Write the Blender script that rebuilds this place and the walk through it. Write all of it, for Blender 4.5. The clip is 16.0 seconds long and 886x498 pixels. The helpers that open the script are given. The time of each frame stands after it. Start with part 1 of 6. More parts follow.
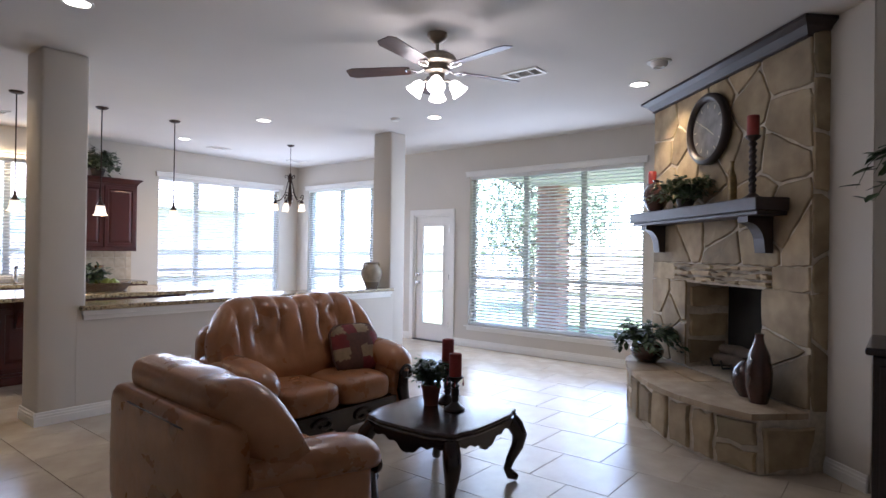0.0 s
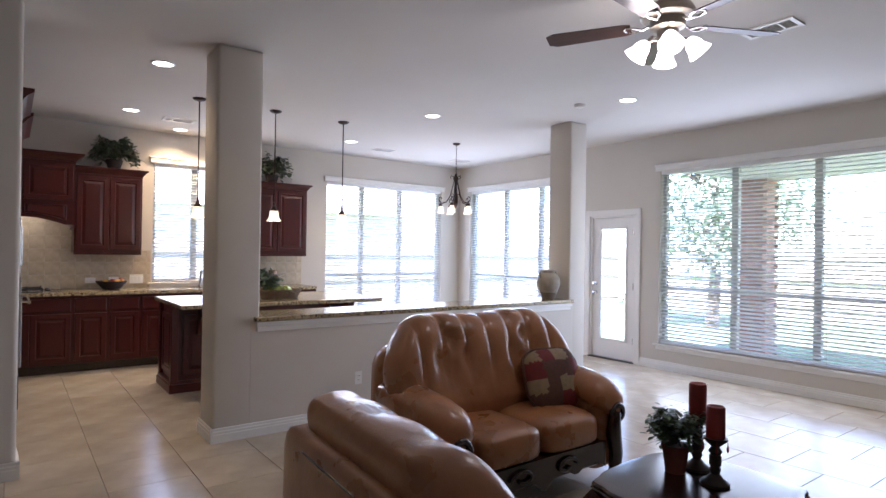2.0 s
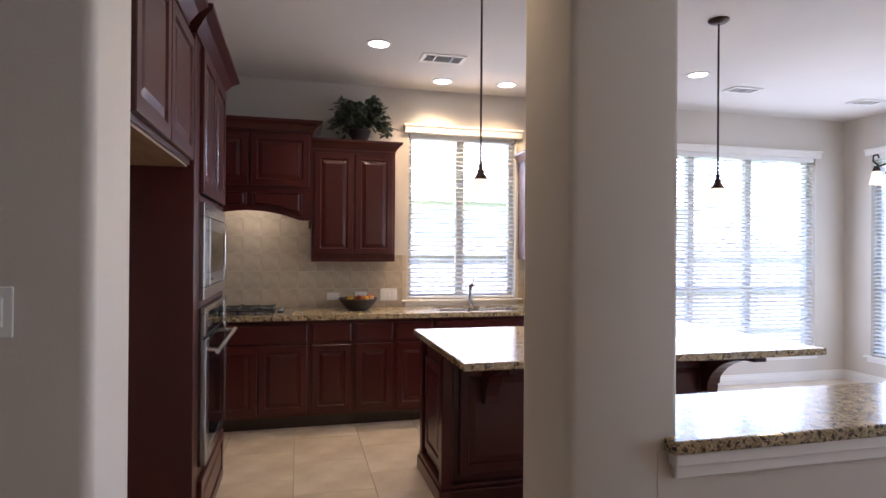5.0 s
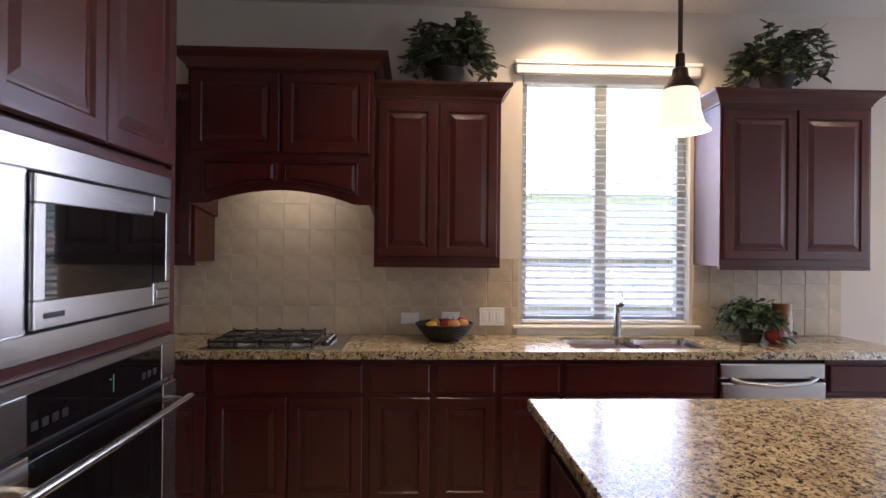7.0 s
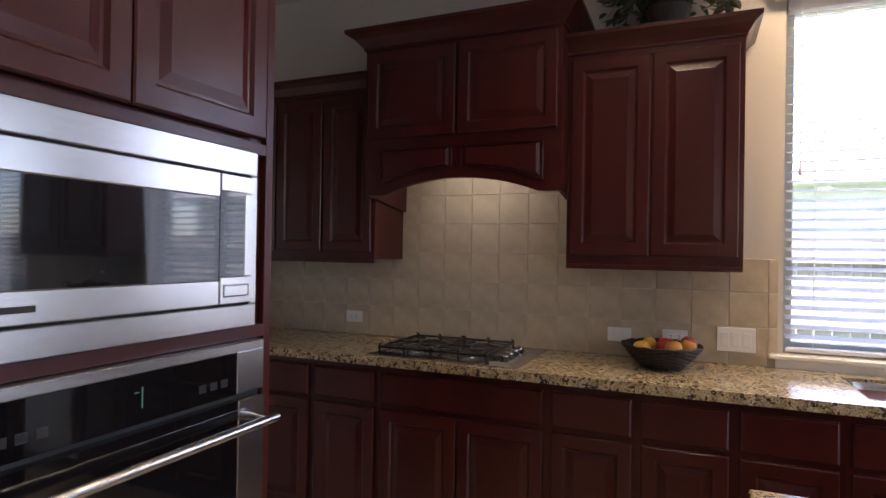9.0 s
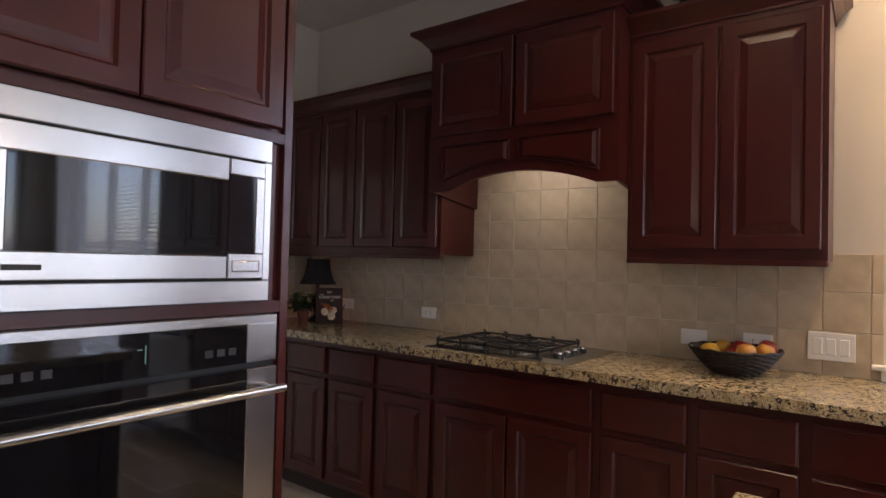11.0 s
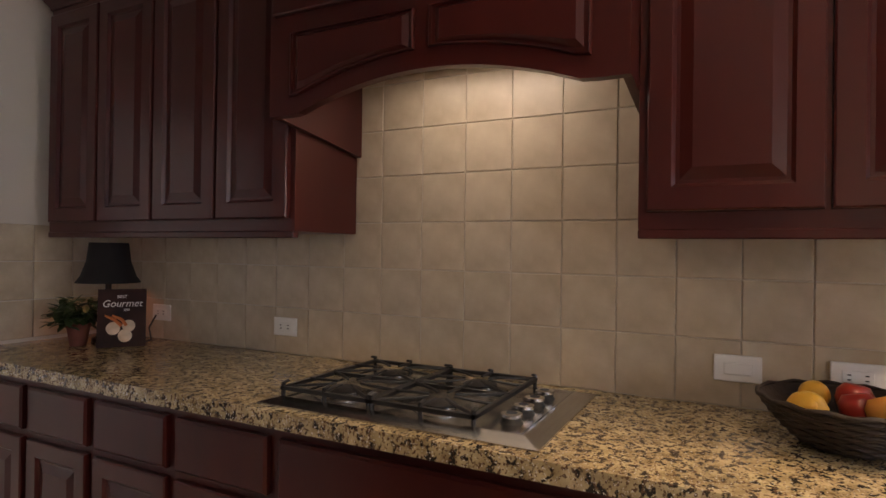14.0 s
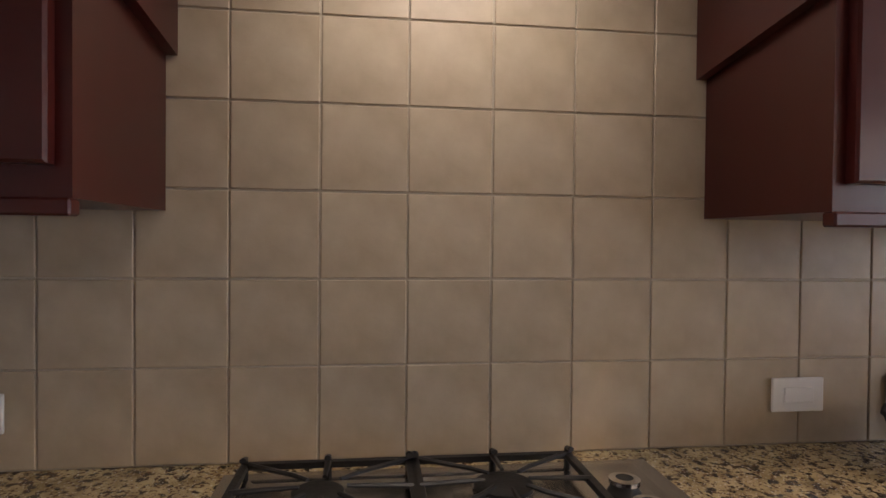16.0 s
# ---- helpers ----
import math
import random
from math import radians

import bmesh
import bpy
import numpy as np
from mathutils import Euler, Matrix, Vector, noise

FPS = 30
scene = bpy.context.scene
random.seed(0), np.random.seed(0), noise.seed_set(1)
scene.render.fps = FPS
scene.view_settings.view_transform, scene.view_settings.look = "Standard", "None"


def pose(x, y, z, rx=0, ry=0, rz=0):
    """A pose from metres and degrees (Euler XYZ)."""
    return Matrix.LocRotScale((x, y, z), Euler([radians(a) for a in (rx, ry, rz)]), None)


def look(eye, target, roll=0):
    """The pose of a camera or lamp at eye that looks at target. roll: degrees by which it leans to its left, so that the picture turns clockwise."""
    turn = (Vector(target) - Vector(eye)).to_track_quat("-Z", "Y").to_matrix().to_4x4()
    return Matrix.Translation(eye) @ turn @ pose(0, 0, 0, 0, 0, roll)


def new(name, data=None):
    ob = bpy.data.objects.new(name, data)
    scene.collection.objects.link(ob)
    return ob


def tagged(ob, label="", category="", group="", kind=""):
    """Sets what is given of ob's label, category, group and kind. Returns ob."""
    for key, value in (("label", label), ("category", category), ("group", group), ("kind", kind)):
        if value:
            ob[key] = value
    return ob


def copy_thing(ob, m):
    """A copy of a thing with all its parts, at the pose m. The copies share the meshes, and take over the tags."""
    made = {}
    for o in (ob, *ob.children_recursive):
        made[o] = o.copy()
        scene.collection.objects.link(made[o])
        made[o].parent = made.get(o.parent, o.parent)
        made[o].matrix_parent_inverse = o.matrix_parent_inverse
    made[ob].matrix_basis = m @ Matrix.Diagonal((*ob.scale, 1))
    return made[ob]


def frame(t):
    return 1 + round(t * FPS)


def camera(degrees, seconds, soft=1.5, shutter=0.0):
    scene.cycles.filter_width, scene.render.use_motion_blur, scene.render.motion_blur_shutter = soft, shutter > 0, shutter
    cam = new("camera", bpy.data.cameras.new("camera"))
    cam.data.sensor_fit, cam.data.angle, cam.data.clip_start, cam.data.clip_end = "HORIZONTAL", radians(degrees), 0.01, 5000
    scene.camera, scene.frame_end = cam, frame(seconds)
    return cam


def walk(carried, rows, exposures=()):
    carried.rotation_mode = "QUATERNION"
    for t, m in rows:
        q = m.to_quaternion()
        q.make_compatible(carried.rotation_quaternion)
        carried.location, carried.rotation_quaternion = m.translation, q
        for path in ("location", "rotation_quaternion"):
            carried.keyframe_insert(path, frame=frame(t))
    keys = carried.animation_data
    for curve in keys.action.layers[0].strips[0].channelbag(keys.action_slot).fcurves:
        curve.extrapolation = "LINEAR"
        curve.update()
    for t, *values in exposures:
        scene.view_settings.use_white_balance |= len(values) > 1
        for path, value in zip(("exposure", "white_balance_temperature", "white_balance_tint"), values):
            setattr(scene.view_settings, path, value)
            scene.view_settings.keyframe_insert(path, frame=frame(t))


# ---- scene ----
cam = camera(74.9, 16.0)
PATH = [
    (0, (0.267, -0.289, 1.446), (-0.982, 1.272, 1.454), 0.8),
    (0.5, (0.154, -0.274, 1.446), (-1.173, 1.222, 1.45), 0.9),
    (1, (-0.003, -0.176, 1.464), (-1.431, 1.225, 1.467), 0.9),
    (1.5, (-0.218, -0.093, 1.473), (-1.737, 1.209, 1.481), 0.8),
    (2, (-0.588, 0.039, 1.482), (-2.186, 1.241, 1.492), 0.9),
    (2.5, (-1.06, 0.241, 1.461), (-2.747, 1.316, 1.469), 0.9),
    (3, (-1.588, 0.352, 1.441), (-3.389, 1.22, 1.454), 0.8),
    (3.5, (-2.105, 0.457, 1.416), (-3.955, 1.216, 1.439), 0.8),
    (4, (-2.621, 0.521, 1.44), (-4.522, 1.141, 1.46), 0.8),
    (4.5, (-3.128, 0.576, 1.466), (-5.057, 1.105, 1.488), 1.0),
    (5, (-3.654, 0.556, 1.487), (-5.593, 1.043, 1.492), 0.4),
    (7.5, (-5.818, 0.998, 1.482), (-7.814, 0.874, 1.487), 0.8),
    (8, (-6.084, 1.026, 1.481), (-8.048, 0.649, 1.483), 0.9),
    (8.5, (-6.138, 1.106, 1.456), (-8.044, 0.499, 1.465), 0.9),
    (9, (-6.132, 1.211, 1.448), (-7.969, 0.42, 1.459), 0.9),
    (9.5, (-6.166, 1.33, 1.435), (-7.915, 0.36, 1.447), 1.0),
    (12, (-6.553, 1.572, 1.347), (-8.143, 0.36, 1.394), 1.5),
    (12.5, (-6.749, 1.378, 1.359), (-8.39, 0.236, 1.399), 1.5),
    (13, (-6.999, 1.217, 1.357), (-8.687, 0.145, 1.385), 1.3),
    (13.5, (-7.251, 1.046, 1.353), (-8.979, 0.038, 1.372), 1.0),
    (14, (-7.444, 0.878, 1.347), (-9.226, -0.031, 1.356), 0.8),
    (14.5, (-7.554, 0.67, 1.373), (-9.418, -0.053, 1.316), -0.1),
    (15, (-7.779, 0.481, 1.301), (-9.686, -0.119, 1.305), 0.9),
    (15.5, (-7.954, 0.241, 1.319), (-9.934, -0.04, 1.286), 0.7),
    (16, (-8.076, 0.013, 1.359), (-10.06, 0.26, 1.326), 0.6),
]
walk(cam, [(t, look(eye, target, roll)) for t, eye, target, roll in PATH],
     exposures=[(0.0, 3.4, 5650, 22), (3.0, 3.4, 5800, 25), (5.0, 3.35, 5900, 26), (9.0, 3.0, 5950, 26), (12.0, 3.15, 6500, 27), (14.0, 3.4, 6700, 28), (16.0, 3.4, 6200, 26)])

# ---- light ----
world = bpy.data.worlds.new("world")
scene.world = world
world.use_nodes = True
wn = world.node_tree.nodes
sky = wn.new("ShaderNodeTexSky")
sky.sky_type = 'NISHITA'
sky.sun_disc = False
sky.sun_elevation = radians(52)
sky.sun_rotation = radians(160)
world.node_tree.links.new(sky.outputs[0], wn["Background"].inputs[0])
wn["Background"].inputs[1].default_value = 0.15


def lamp(name, kind, energy, m, color=(1, 1, 1), **more):
    data = bpy.data.lights.new(name, kind)
    data.energy, data.color = energy, color
    if kind == 'AREA':
        data.shape = 'RECTANGLE'
        data.size, data.size_y = more["size"]
    if kind == 'SPOT':
        data.spot_size, data.spot_blend = radians(more["cone"]), 0.7
        data.shadow_soft_size = 0.05
    if kind == 'POINT':
        data.shadow_soft_size = more.get("soft", 0.04)
    if kind == 'SUN':
        data.angle = radians(0.6)
    ob = new(name, data)
    ob.matrix_world = m
    return ob


lamp("sun", 'SUN', 5.0, look((0, 0, 30), (-8.0, 16.0, 6.0)), (1.0, 0.95, 0.87))
SKYBLUE = (0.80, 0.90, 1.0)
lamp("window_light", 'AREA', 5.5, look((-3.6, 6.77, 1.48), (-3.6, 0, 1.2)), SKYBLUE, size=(2.6, 2.3))
lamp("window_light", 'AREA', 3.2, look((-7.58, 6.77, 1.48), (-7.85, 0, 1.2)), SKYBLUE, size=(2.1, 2.3))
lamp("window_light", 'AREA', 3.6, look((-9.08, 5.35, 1.48), (0, 5.35, 1.2)), SKYBLUE, size=(2.3, 2.3))
lamp("window_light", 'AREA', 1.3, look((-9.08, 2.17, 1.85), (0, 2.17, 1.2)), SKYBLUE, size=(1.0, 1.6))
WARM = (1.0, 0.78, 0.50)


# ---- materials ----
def material(name, color, rough=0.6, metal=0.0, vary=0.12, scale=6.0, bump=0.0, bump_scale=80.0, second=None, coat=0.0,
             emit=0.0, stretch=(1, 1, 1), per_object=0.0, spec=0.5):
    m = bpy.data.materials.new(name)
    m.use_nodes = True
    nt = m.node_tree
    b = nt.nodes["Principled BSDF"]
    b.inputs["Roughness"].default_value = rough
    b.inputs["Metallic"].default_value = metal
    b.inputs["Coat Weight"].default_value = coat
    b.inputs["Coat Roughness"].default_value = 0.12
    b.inputs["Specular IOR Level"].default_value = spec
    tc = nt.nodes.new("ShaderNodeTexCoord")
    mp = nt.nodes.new("ShaderNodeMapping")
    mp.inputs["Scale"].default_value = stretch
    nt.links.new(tc.outputs["Object"], mp.inputs[0])
    n1 = nt.nodes.new("ShaderNodeTexNoise")
    n1.inputs["Scale"].default_value = scale
    n1.inputs["Detail"].default_value = 6
    nt.links.new(mp.outputs[0], n1.inputs["Vector"])
    ramp = nt.nodes.new("ShaderNodeValToRGB")
    ramp.color_ramp.elements[0].position, ramp.color_ramp.elements[1].position = 0.3, 0.7
    dark = tuple(c * (1 - vary) for c in color)
    light = second or tuple(min(1, c * (1 + vary)) for c in color)
    ramp.color_ramp.elements[0].color = (*dark, 1)
    ramp.color_ramp.elements[1].color = (*light, 1)
    nt.links.new(n1.outputs["Fac"], ramp.inputs[0])
    out = ramp.outputs[0]
    if per_object:
        info = nt.nodes.new("ShaderNodeObjectInfo")
        hsv = nt.nodes.new("ShaderNodeHueSaturation")
        mr = nt.nodes.new("ShaderNodeMapRange")
        mr.inputs["To Min"].default_value, mr.inputs["To Max"].default_value = 1 - per_object, 1 + per_object
        nt.links.new(info.outputs["Random"], mr.inputs[0])
        nt.links.new(mr.outputs[0], hsv.inputs["Value"])
        nt.links.new(out, hsv.inputs["Color"])
        out = hsv.outputs[0]
    nt.links.new(out, b.inputs["Base Color"])
    if bump:
        n2 = nt.nodes.new("ShaderNodeTexNoise")
        n2.inputs["Scale"].default_value = bump_scale
        n2.inputs["Detail"].default_value = 4
        nt.links.new(mp.outputs[0], n2.inputs["Vector"])
        bp = nt.nodes.new("ShaderNodeBump")
        bp.inputs["Strength"].default_value = bump
        bp.inputs["Distance"].default_value = 0.004
        nt.links.new(n2.outputs["Fac"], bp.inputs["Height"])
        nt.links.new(bp.outputs[0], b.inputs["Normal"])
        rr = nt.nodes.new("ShaderNodeMapRange")
        rr.inputs["To Min"].default_value, rr.inputs["To Max"].default_value = rough * 0.85, min(1, rough * 1.15)
        nt.links.new(n1.outputs["Fac"], rr.inputs[0])
        nt.links.new(rr.outputs[0], b.inputs["Roughness"])
    if emit:
        b.inputs["Emission Color"].default_value = (*color, 1)
        b.inputs["Emission Strength"].default_value = emit
    return m


def glass_material():
    m = bpy.data.materials.new("window_glass")
    m.use_nodes = True
    nt = m.node_tree
    nt.nodes.remove(nt.nodes["Principled BSDF"])
    tr = nt.nodes.new("ShaderNodeBsdfTransparent")
    gl = nt.nodes.new("ShaderNodeBsdfGlossy")
    gl.inputs["Roughness"].default_value = 0.02
    lw = nt.nodes.new("ShaderNodeLayerWeight")
    lw.inputs["Blend"].default_value = 0.5
    pw = nt.nodes.new("ShaderNodeMath")
    pw.operation = 'POWER'
    pw.inputs[1].default_value = 4.0
    fr = nt.nodes.new("ShaderNodeMapRange")
    fr.inputs["To Min"].default_value, fr.inputs["To Max"].default_value = 0.03, 0.8
    nt.links.new(lw.outputs["Facing"], pw.inputs[0])
    nt.links.new(pw.outputs[0], fr.inputs[0])
    mix = nt.nodes.new("ShaderNodeMixShader")
    nt.links.new(fr.outputs[0], mix.inputs[0])
    nt.links.new(tr.outputs[0], mix.inputs[1])
    nt.links.new(gl.outputs[0], mix.inputs[2])
    nt.links.new(mix.outputs[0], nt.nodes["Material Output"].inputs[0])
    return m


def granite_material():
    m = material("granite", (0.34, 0.25, 0.12), rough=0.16, vary=0.3, scale=25, second=(0.56, 0.46, 0.27))
    nt = m.node_tree
    b = nt.nodes["Principled BSDF"]
    base = b.inputs["Base Color"].links[0].from_socket
    tc = nt.nodes["Texture Coordinate"]
    for scale, pos, col in ((58, 0.43, (0.03, 0.025, 0.02)), (140, 0.42, (0.12, 0.07, 0.04)), (200, 0.36, (0.7, 0.66, 0.58))):
        n = nt.nodes.new("ShaderNodeTexNoise")
        n.inputs["Scale"].default_value = scale
        n.inputs["Detail"].default_value = 3
        nt.links.new(tc.outputs["Object"], n.inputs["Vector"])
        r = nt.nodes.new("ShaderNodeValToRGB")
        r.color_ramp.elements[0].position, r.color_ramp.elements[1].position = pos - 0.03, pos + 0.03
        r.color_ramp.elements[0].color, r.color_ramp.elements[1].color = (1, 1, 1, 1), (0, 0, 0, 1)
        nt.links.new(n.outputs["Fac"], r.inputs[0])
        mx = nt.nodes.new("ShaderNodeMix")
        mx.data_type = 'RGBA'
        mx.inputs["B"].default_value = (0, 0, 0, 1)
        for s in mx.inputs:
            if s.type == 'RGBA' and s.name == "B":
                s.default_value = (*col, 1)
        nt.links.new(r.outputs[0], mx.inputs[0])
        nt.links.new(base, [s for s in mx.inputs if s.type == 'RGBA' and s.name == "A"][0])
        base = [s for s in mx.outputs if s.type == 'RGBA'][0]
    nt.links.new(base, b.inputs["Base Color"])
    return m


PAINT = material("wall_paint", (0.60, 0.555, 0.49), rough=0.75, vary=0.03, scale=1.5, bump=0.12, bump_scale=160)
CEIL = material("ceiling_paint", (0.66, 0.63, 0.59), rough=0.85, vary=0.03, scale=1.2, bump=0.15, bump_scale=120)
TRIM = material("white_trim", (0.78, 0.76, 0.72), rough=0.4, vary=0.03, scale=3)
VINYL = material("blind_vinyl", (0.80, 0.80, 0.79), rough=0.45, vary=0.02, scale=3)
FRAMEW = material("window_vinyl", (0.55, 0.55, 0.54), rough=0.45, vary=0.03, scale=3)
FLOORT = material("floor_tile", (0.52, 0.44, 0.34), rough=0.22, vary=0.10, scale=3.5, second=(0.62, 0.54, 0.43), bump=0.05, bump_scale=30, per_object=0.04)
GROUT = material("grout", (0.30, 0.25, 0.20), rough=0.9, vary=0.1, scale=40)
SPLASHT = material("splash_tile", (0.50, 0.40, 0.275), rough=0.34, vary=0.15, scale=9, second=(0.60, 0.51, 0.38), bump=0.16, bump_scale=26, per_object=0.025)
SPLASHG = material("splash_grout", (0.55, 0.49, 0.40), rough=0.9, vary=0.08, scale=60)
CHERRY = material("cherry_wood", (0.052, 0.0082, 0.0074), rough=0.30, vary=0.12, scale=2.5, second=(0.066, 0.0115, 0.0090), stretch=(2, 2, 0.4), coat=0.05, spec=0.38)
CHERRYH = material("cherry_wood_inside", (0.30, 0.17, 0.08), rough=0.5, vary=0.2, scale=5, stretch=(1, 4, 4))
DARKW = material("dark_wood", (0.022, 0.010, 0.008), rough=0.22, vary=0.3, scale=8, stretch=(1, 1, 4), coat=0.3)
MANTELW = material("mantel_wood", (0.028, 0.016, 0.013), rough=0.4, vary=0.3, scale=8, stretch=(1, 1, 6), bump=0.1)
GRANITE = granite_material()
STEEL = material("brushed_steel", (0.47, 0.46, 0.45), rough=0.25, metal=1.0, vary=0.08, scale=4, stretch=(1, 1, 60), bump=0.02, bump_scale=40)
CHROME = material("chrome", (0.75, 0.75, 0.76), rough=0.12, metal=1.0, vary=0.04)
BLACKG = material("black_glass", (0.006, 0.006, 0.007), rough=0.04, vary=0.0, spec=0.6)
IRON = material("cast_iron", (0.012, 0.012, 0.013), rough=0.45, vary=0.3, scale=40, bump=0.2, bump_scale=200)
BRONZE = material("oiled_bronze", (0.045, 0.028, 0.022), rough=0.4, metal=0.8, vary=0.3, scale=20)
PEWTER = material("antique_nickel", (0.30, 0.26, 0.21), rough=0.3, metal=0.9, vary=0.15, scale=15)
GLASS = glass_material()
SHADE = material("frosted_shade", (1.0, 0.80, 0.50), rough=0.5, vary=0.03, emit=0.13)
FANSHADE = material("fan_shade", (1.0, 0.95, 0.88), rough=0.5, vary=0.02, emit=0.4)
BULB = material("lit_lens", (1.0, 0.90, 0.72), rough=0.5, vary=0.0, emit=1.6)
LEATHER = material("tan_leather", (0.32, 0.135, 0.054), rough=0.28, vary=0.2, scale=4, second=(0.43, 0.195, 0.085), bump=0.7, bump_scale=16, coat=0.1)
PLATE = material("switch_plate", (0.80, 0.79, 0.76), rough=0.35, vary=0.02)
SLOT = material("dark_slot", (0.02, 0.02, 0.02), rough=0.6, vary=0.0)


# ---- mesh helpers ----
def box(bm, x0, x1, y0, y1, z0, z1, bevel=0.0, seg=2):
    r = bmesh.ops.create_cube(bm, size=1.0)
    vs = r["verts"]
    for v in vs:
        v.co = Vector(((x0 + x1) / 2 + v.co.x * (x1 - x0), (y0 + y1) / 2 + v.co.y * (y1 - y0), (z0 + z1) / 2 + v.co.z * (z1 - z0)))
    if bevel:
        es = list({e for v in vs for e in v.link_edges})
        bmesh.ops.bevel(bm, geom=es, offset=bevel, segments=seg, profile=0.5, affect='EDGES')
    return bm


def lathe(profile, segs=24, bm=None, at=(0, 0, 0)):
    bm = bm or bmesh.new()
    rings = []
    for r, z in profile:
        if r < 1e-5:
            rings.append([bm.verts.new((at[0], at[1], at[2] + z))])
        else:
            rings.append([bm.verts.new((at[0] + r * math.cos(2 * math.pi * k / segs), at[1] + r * math.sin(2 * math.pi * k / segs), at[2] + z)) for k in range(segs)])
    for a, b in zip(rings, rings[1:]):
        for k in range(segs):
            j = (k + 1) % segs
            if len(a) == 1 and len(b) == 1:
                continue
            if len(a) == 1:
                bm.faces.new((a[0], b[j], b[k]))
            elif len(b) == 1:
                bm.faces.new((a[k], a[j], b[0]))
            else:
                bm.faces.new((a[k], a[j], b[j], b[k]))
    return bm


def tube(points, radius, segs=8, bm=None, closed=False):
    """A round bar along points; radius may be one number or one a point."""
    bm = bm or bmesh.new()
    pts = [Vector(p) for p in points]
    n = len(pts)
    rad = radius if isinstance(radius, (list, tuple)) else [radius] * n
    up = None
    rings = []
    for i, p in enumerate(pts):
        if closed:
            d = pts[(i + 1) % n] - pts[i - 1]
        else:
            d = pts[min(i + 1, n - 1)] - pts[max(i - 1, 0)]
        d.normalize()
        if up is None:
            up = d.orthogonal().normalized()
        up = (up - d * up.dot(d)).normalized()
        side = d.cross(up)
        rings.append([bm.verts.new(p + rad[i] * (math.cos(2 * math.pi * k / segs) * up + math.sin(2 * math.pi * k / segs) * side)) for k in range(segs)])
    pairs = list(zip(rings, rings[1:])) + ([(rings[-1], rings[0])] if closed else [])
    for a, b in pairs:
        for k in range(segs):
            j = (k + 1) % segs
            bm.faces.new((a[k], a[j], b[j], b[k]))
    if not closed:
        bm.faces.new(rings[0][::-1])
        bm.faces.new(rings[-1])
    return bm


def prism(outline, z0, z1, bm=None):
    """A plate from a flat outline (x, y), from z0 to z1."""
    bm = bm or bmesh.new()
    lo = [bm.verts.new((x, y, z0)) for x, y in outline]
    hi = [bm.verts.new((x, y, z1)) for x, y in outline]
    bm.faces.new(lo[::-1])
    bm.faces.new(hi)
    n = len(lo)
    for k in range(n):
        j = (k + 1) % n
        bm.faces.new((lo[k], lo[j], hi[j], hi[k]))
    return bm


def panel(w, h, rings, bm=None):
    """A raised panel: width along x, height along z, front at -y. rings: (inset, depth)."""
    bm = bm or bmesh.new()
    loops = []
    for inset, d in rings:
        loops.append([bm.verts.new(c) for c in ((inset, -d, inset), (w - inset, -d, inset), (w - inset, -d, h - inset), (inset, -d, h - inset))])
    for a, b in zip(loops, loops[1:]):
        for k in range(4):
            j = (k + 1) % 4
            bm.faces.new((a[k], a[j], b[j], b[k]))
    bm.faces.new(loops[-1])
    bm.faces.new(loops[0][::-1])
    return bm


def mesh_object(name, bm, mat, smooth=None):
    me = bpy.data.meshes.new(name)
    bmesh.ops.recalc_face_normals(bm, faces=bm.faces)
    bm.to_mesh(me)
    bm.free()
    me.materials.append(mat)
    if smooth:
        for p in me.polygons:
            p.use_smooth = True
        me.set_sharp_from_angle(angle=radians(smooth))
    return new(name, me)


def part(name, bm, mat, parent, label="", smooth=None, m=None):
    ob = mesh_object(name, bm, mat, smooth)
    ob.parent = parent
    if m is not None:
        ob.matrix_basis = m
    if label:
        ob["label"] = label
    return ob


def share(ob, parent, m):
    """One more object on the mesh of ob."""
    o = new(ob.name.split(".")[0], ob.data)
    o.parent = parent
    o.matrix_basis = m
    return o


def thing(name, m, label, category, group="", kind=""):
    ob = new(name)
    ob.empty_display_size = 0.1
    ob.matrix_world = m
    return tagged(ob, label, category, group, kind)


def structure(name, bm, mat, label, category="", smooth=None):
    return tagged(mesh_object(name, bm, mat, smooth), label, category, kind="structure")


# ---- the plan ----
CEILING = 3.05
WEST, NORTH, HALF, SOUTH = -9.17, 6.86, -5.14, -1.78
COUNTER = 0.945
T = 0.20


def wall_y(bm, y0, y1, x0, x1, z1, holes):
    """A wall that runs along x, with holes (x0, x1, z0, z1) in order."""
    x = x0
    for a, b, c, d in holes:
        box(bm, x, a, y0, y1, 0, z1)
        if c > 0:
            box(bm, a, b, y0, y1, 0, c)
        box(bm, a, b, y0, y1, d, z1)
        x = b
    box(bm, x, x1, y0, y1, 0, z1)
    return bm


def wall_x(bm, x0, x1, y0, y1, z1, holes):
    y = y0
    for a, b, c, d in holes:
        box(bm, x0, x1, y, a, 0, z1)
        if c > 0:
            box(bm, x0, x1, a, b, 0, c)
        box(bm, x0, x1, a, b, d, z1)
        y = b
    box(bm, x0, x1, y, y1, 0, z1)
    return bm


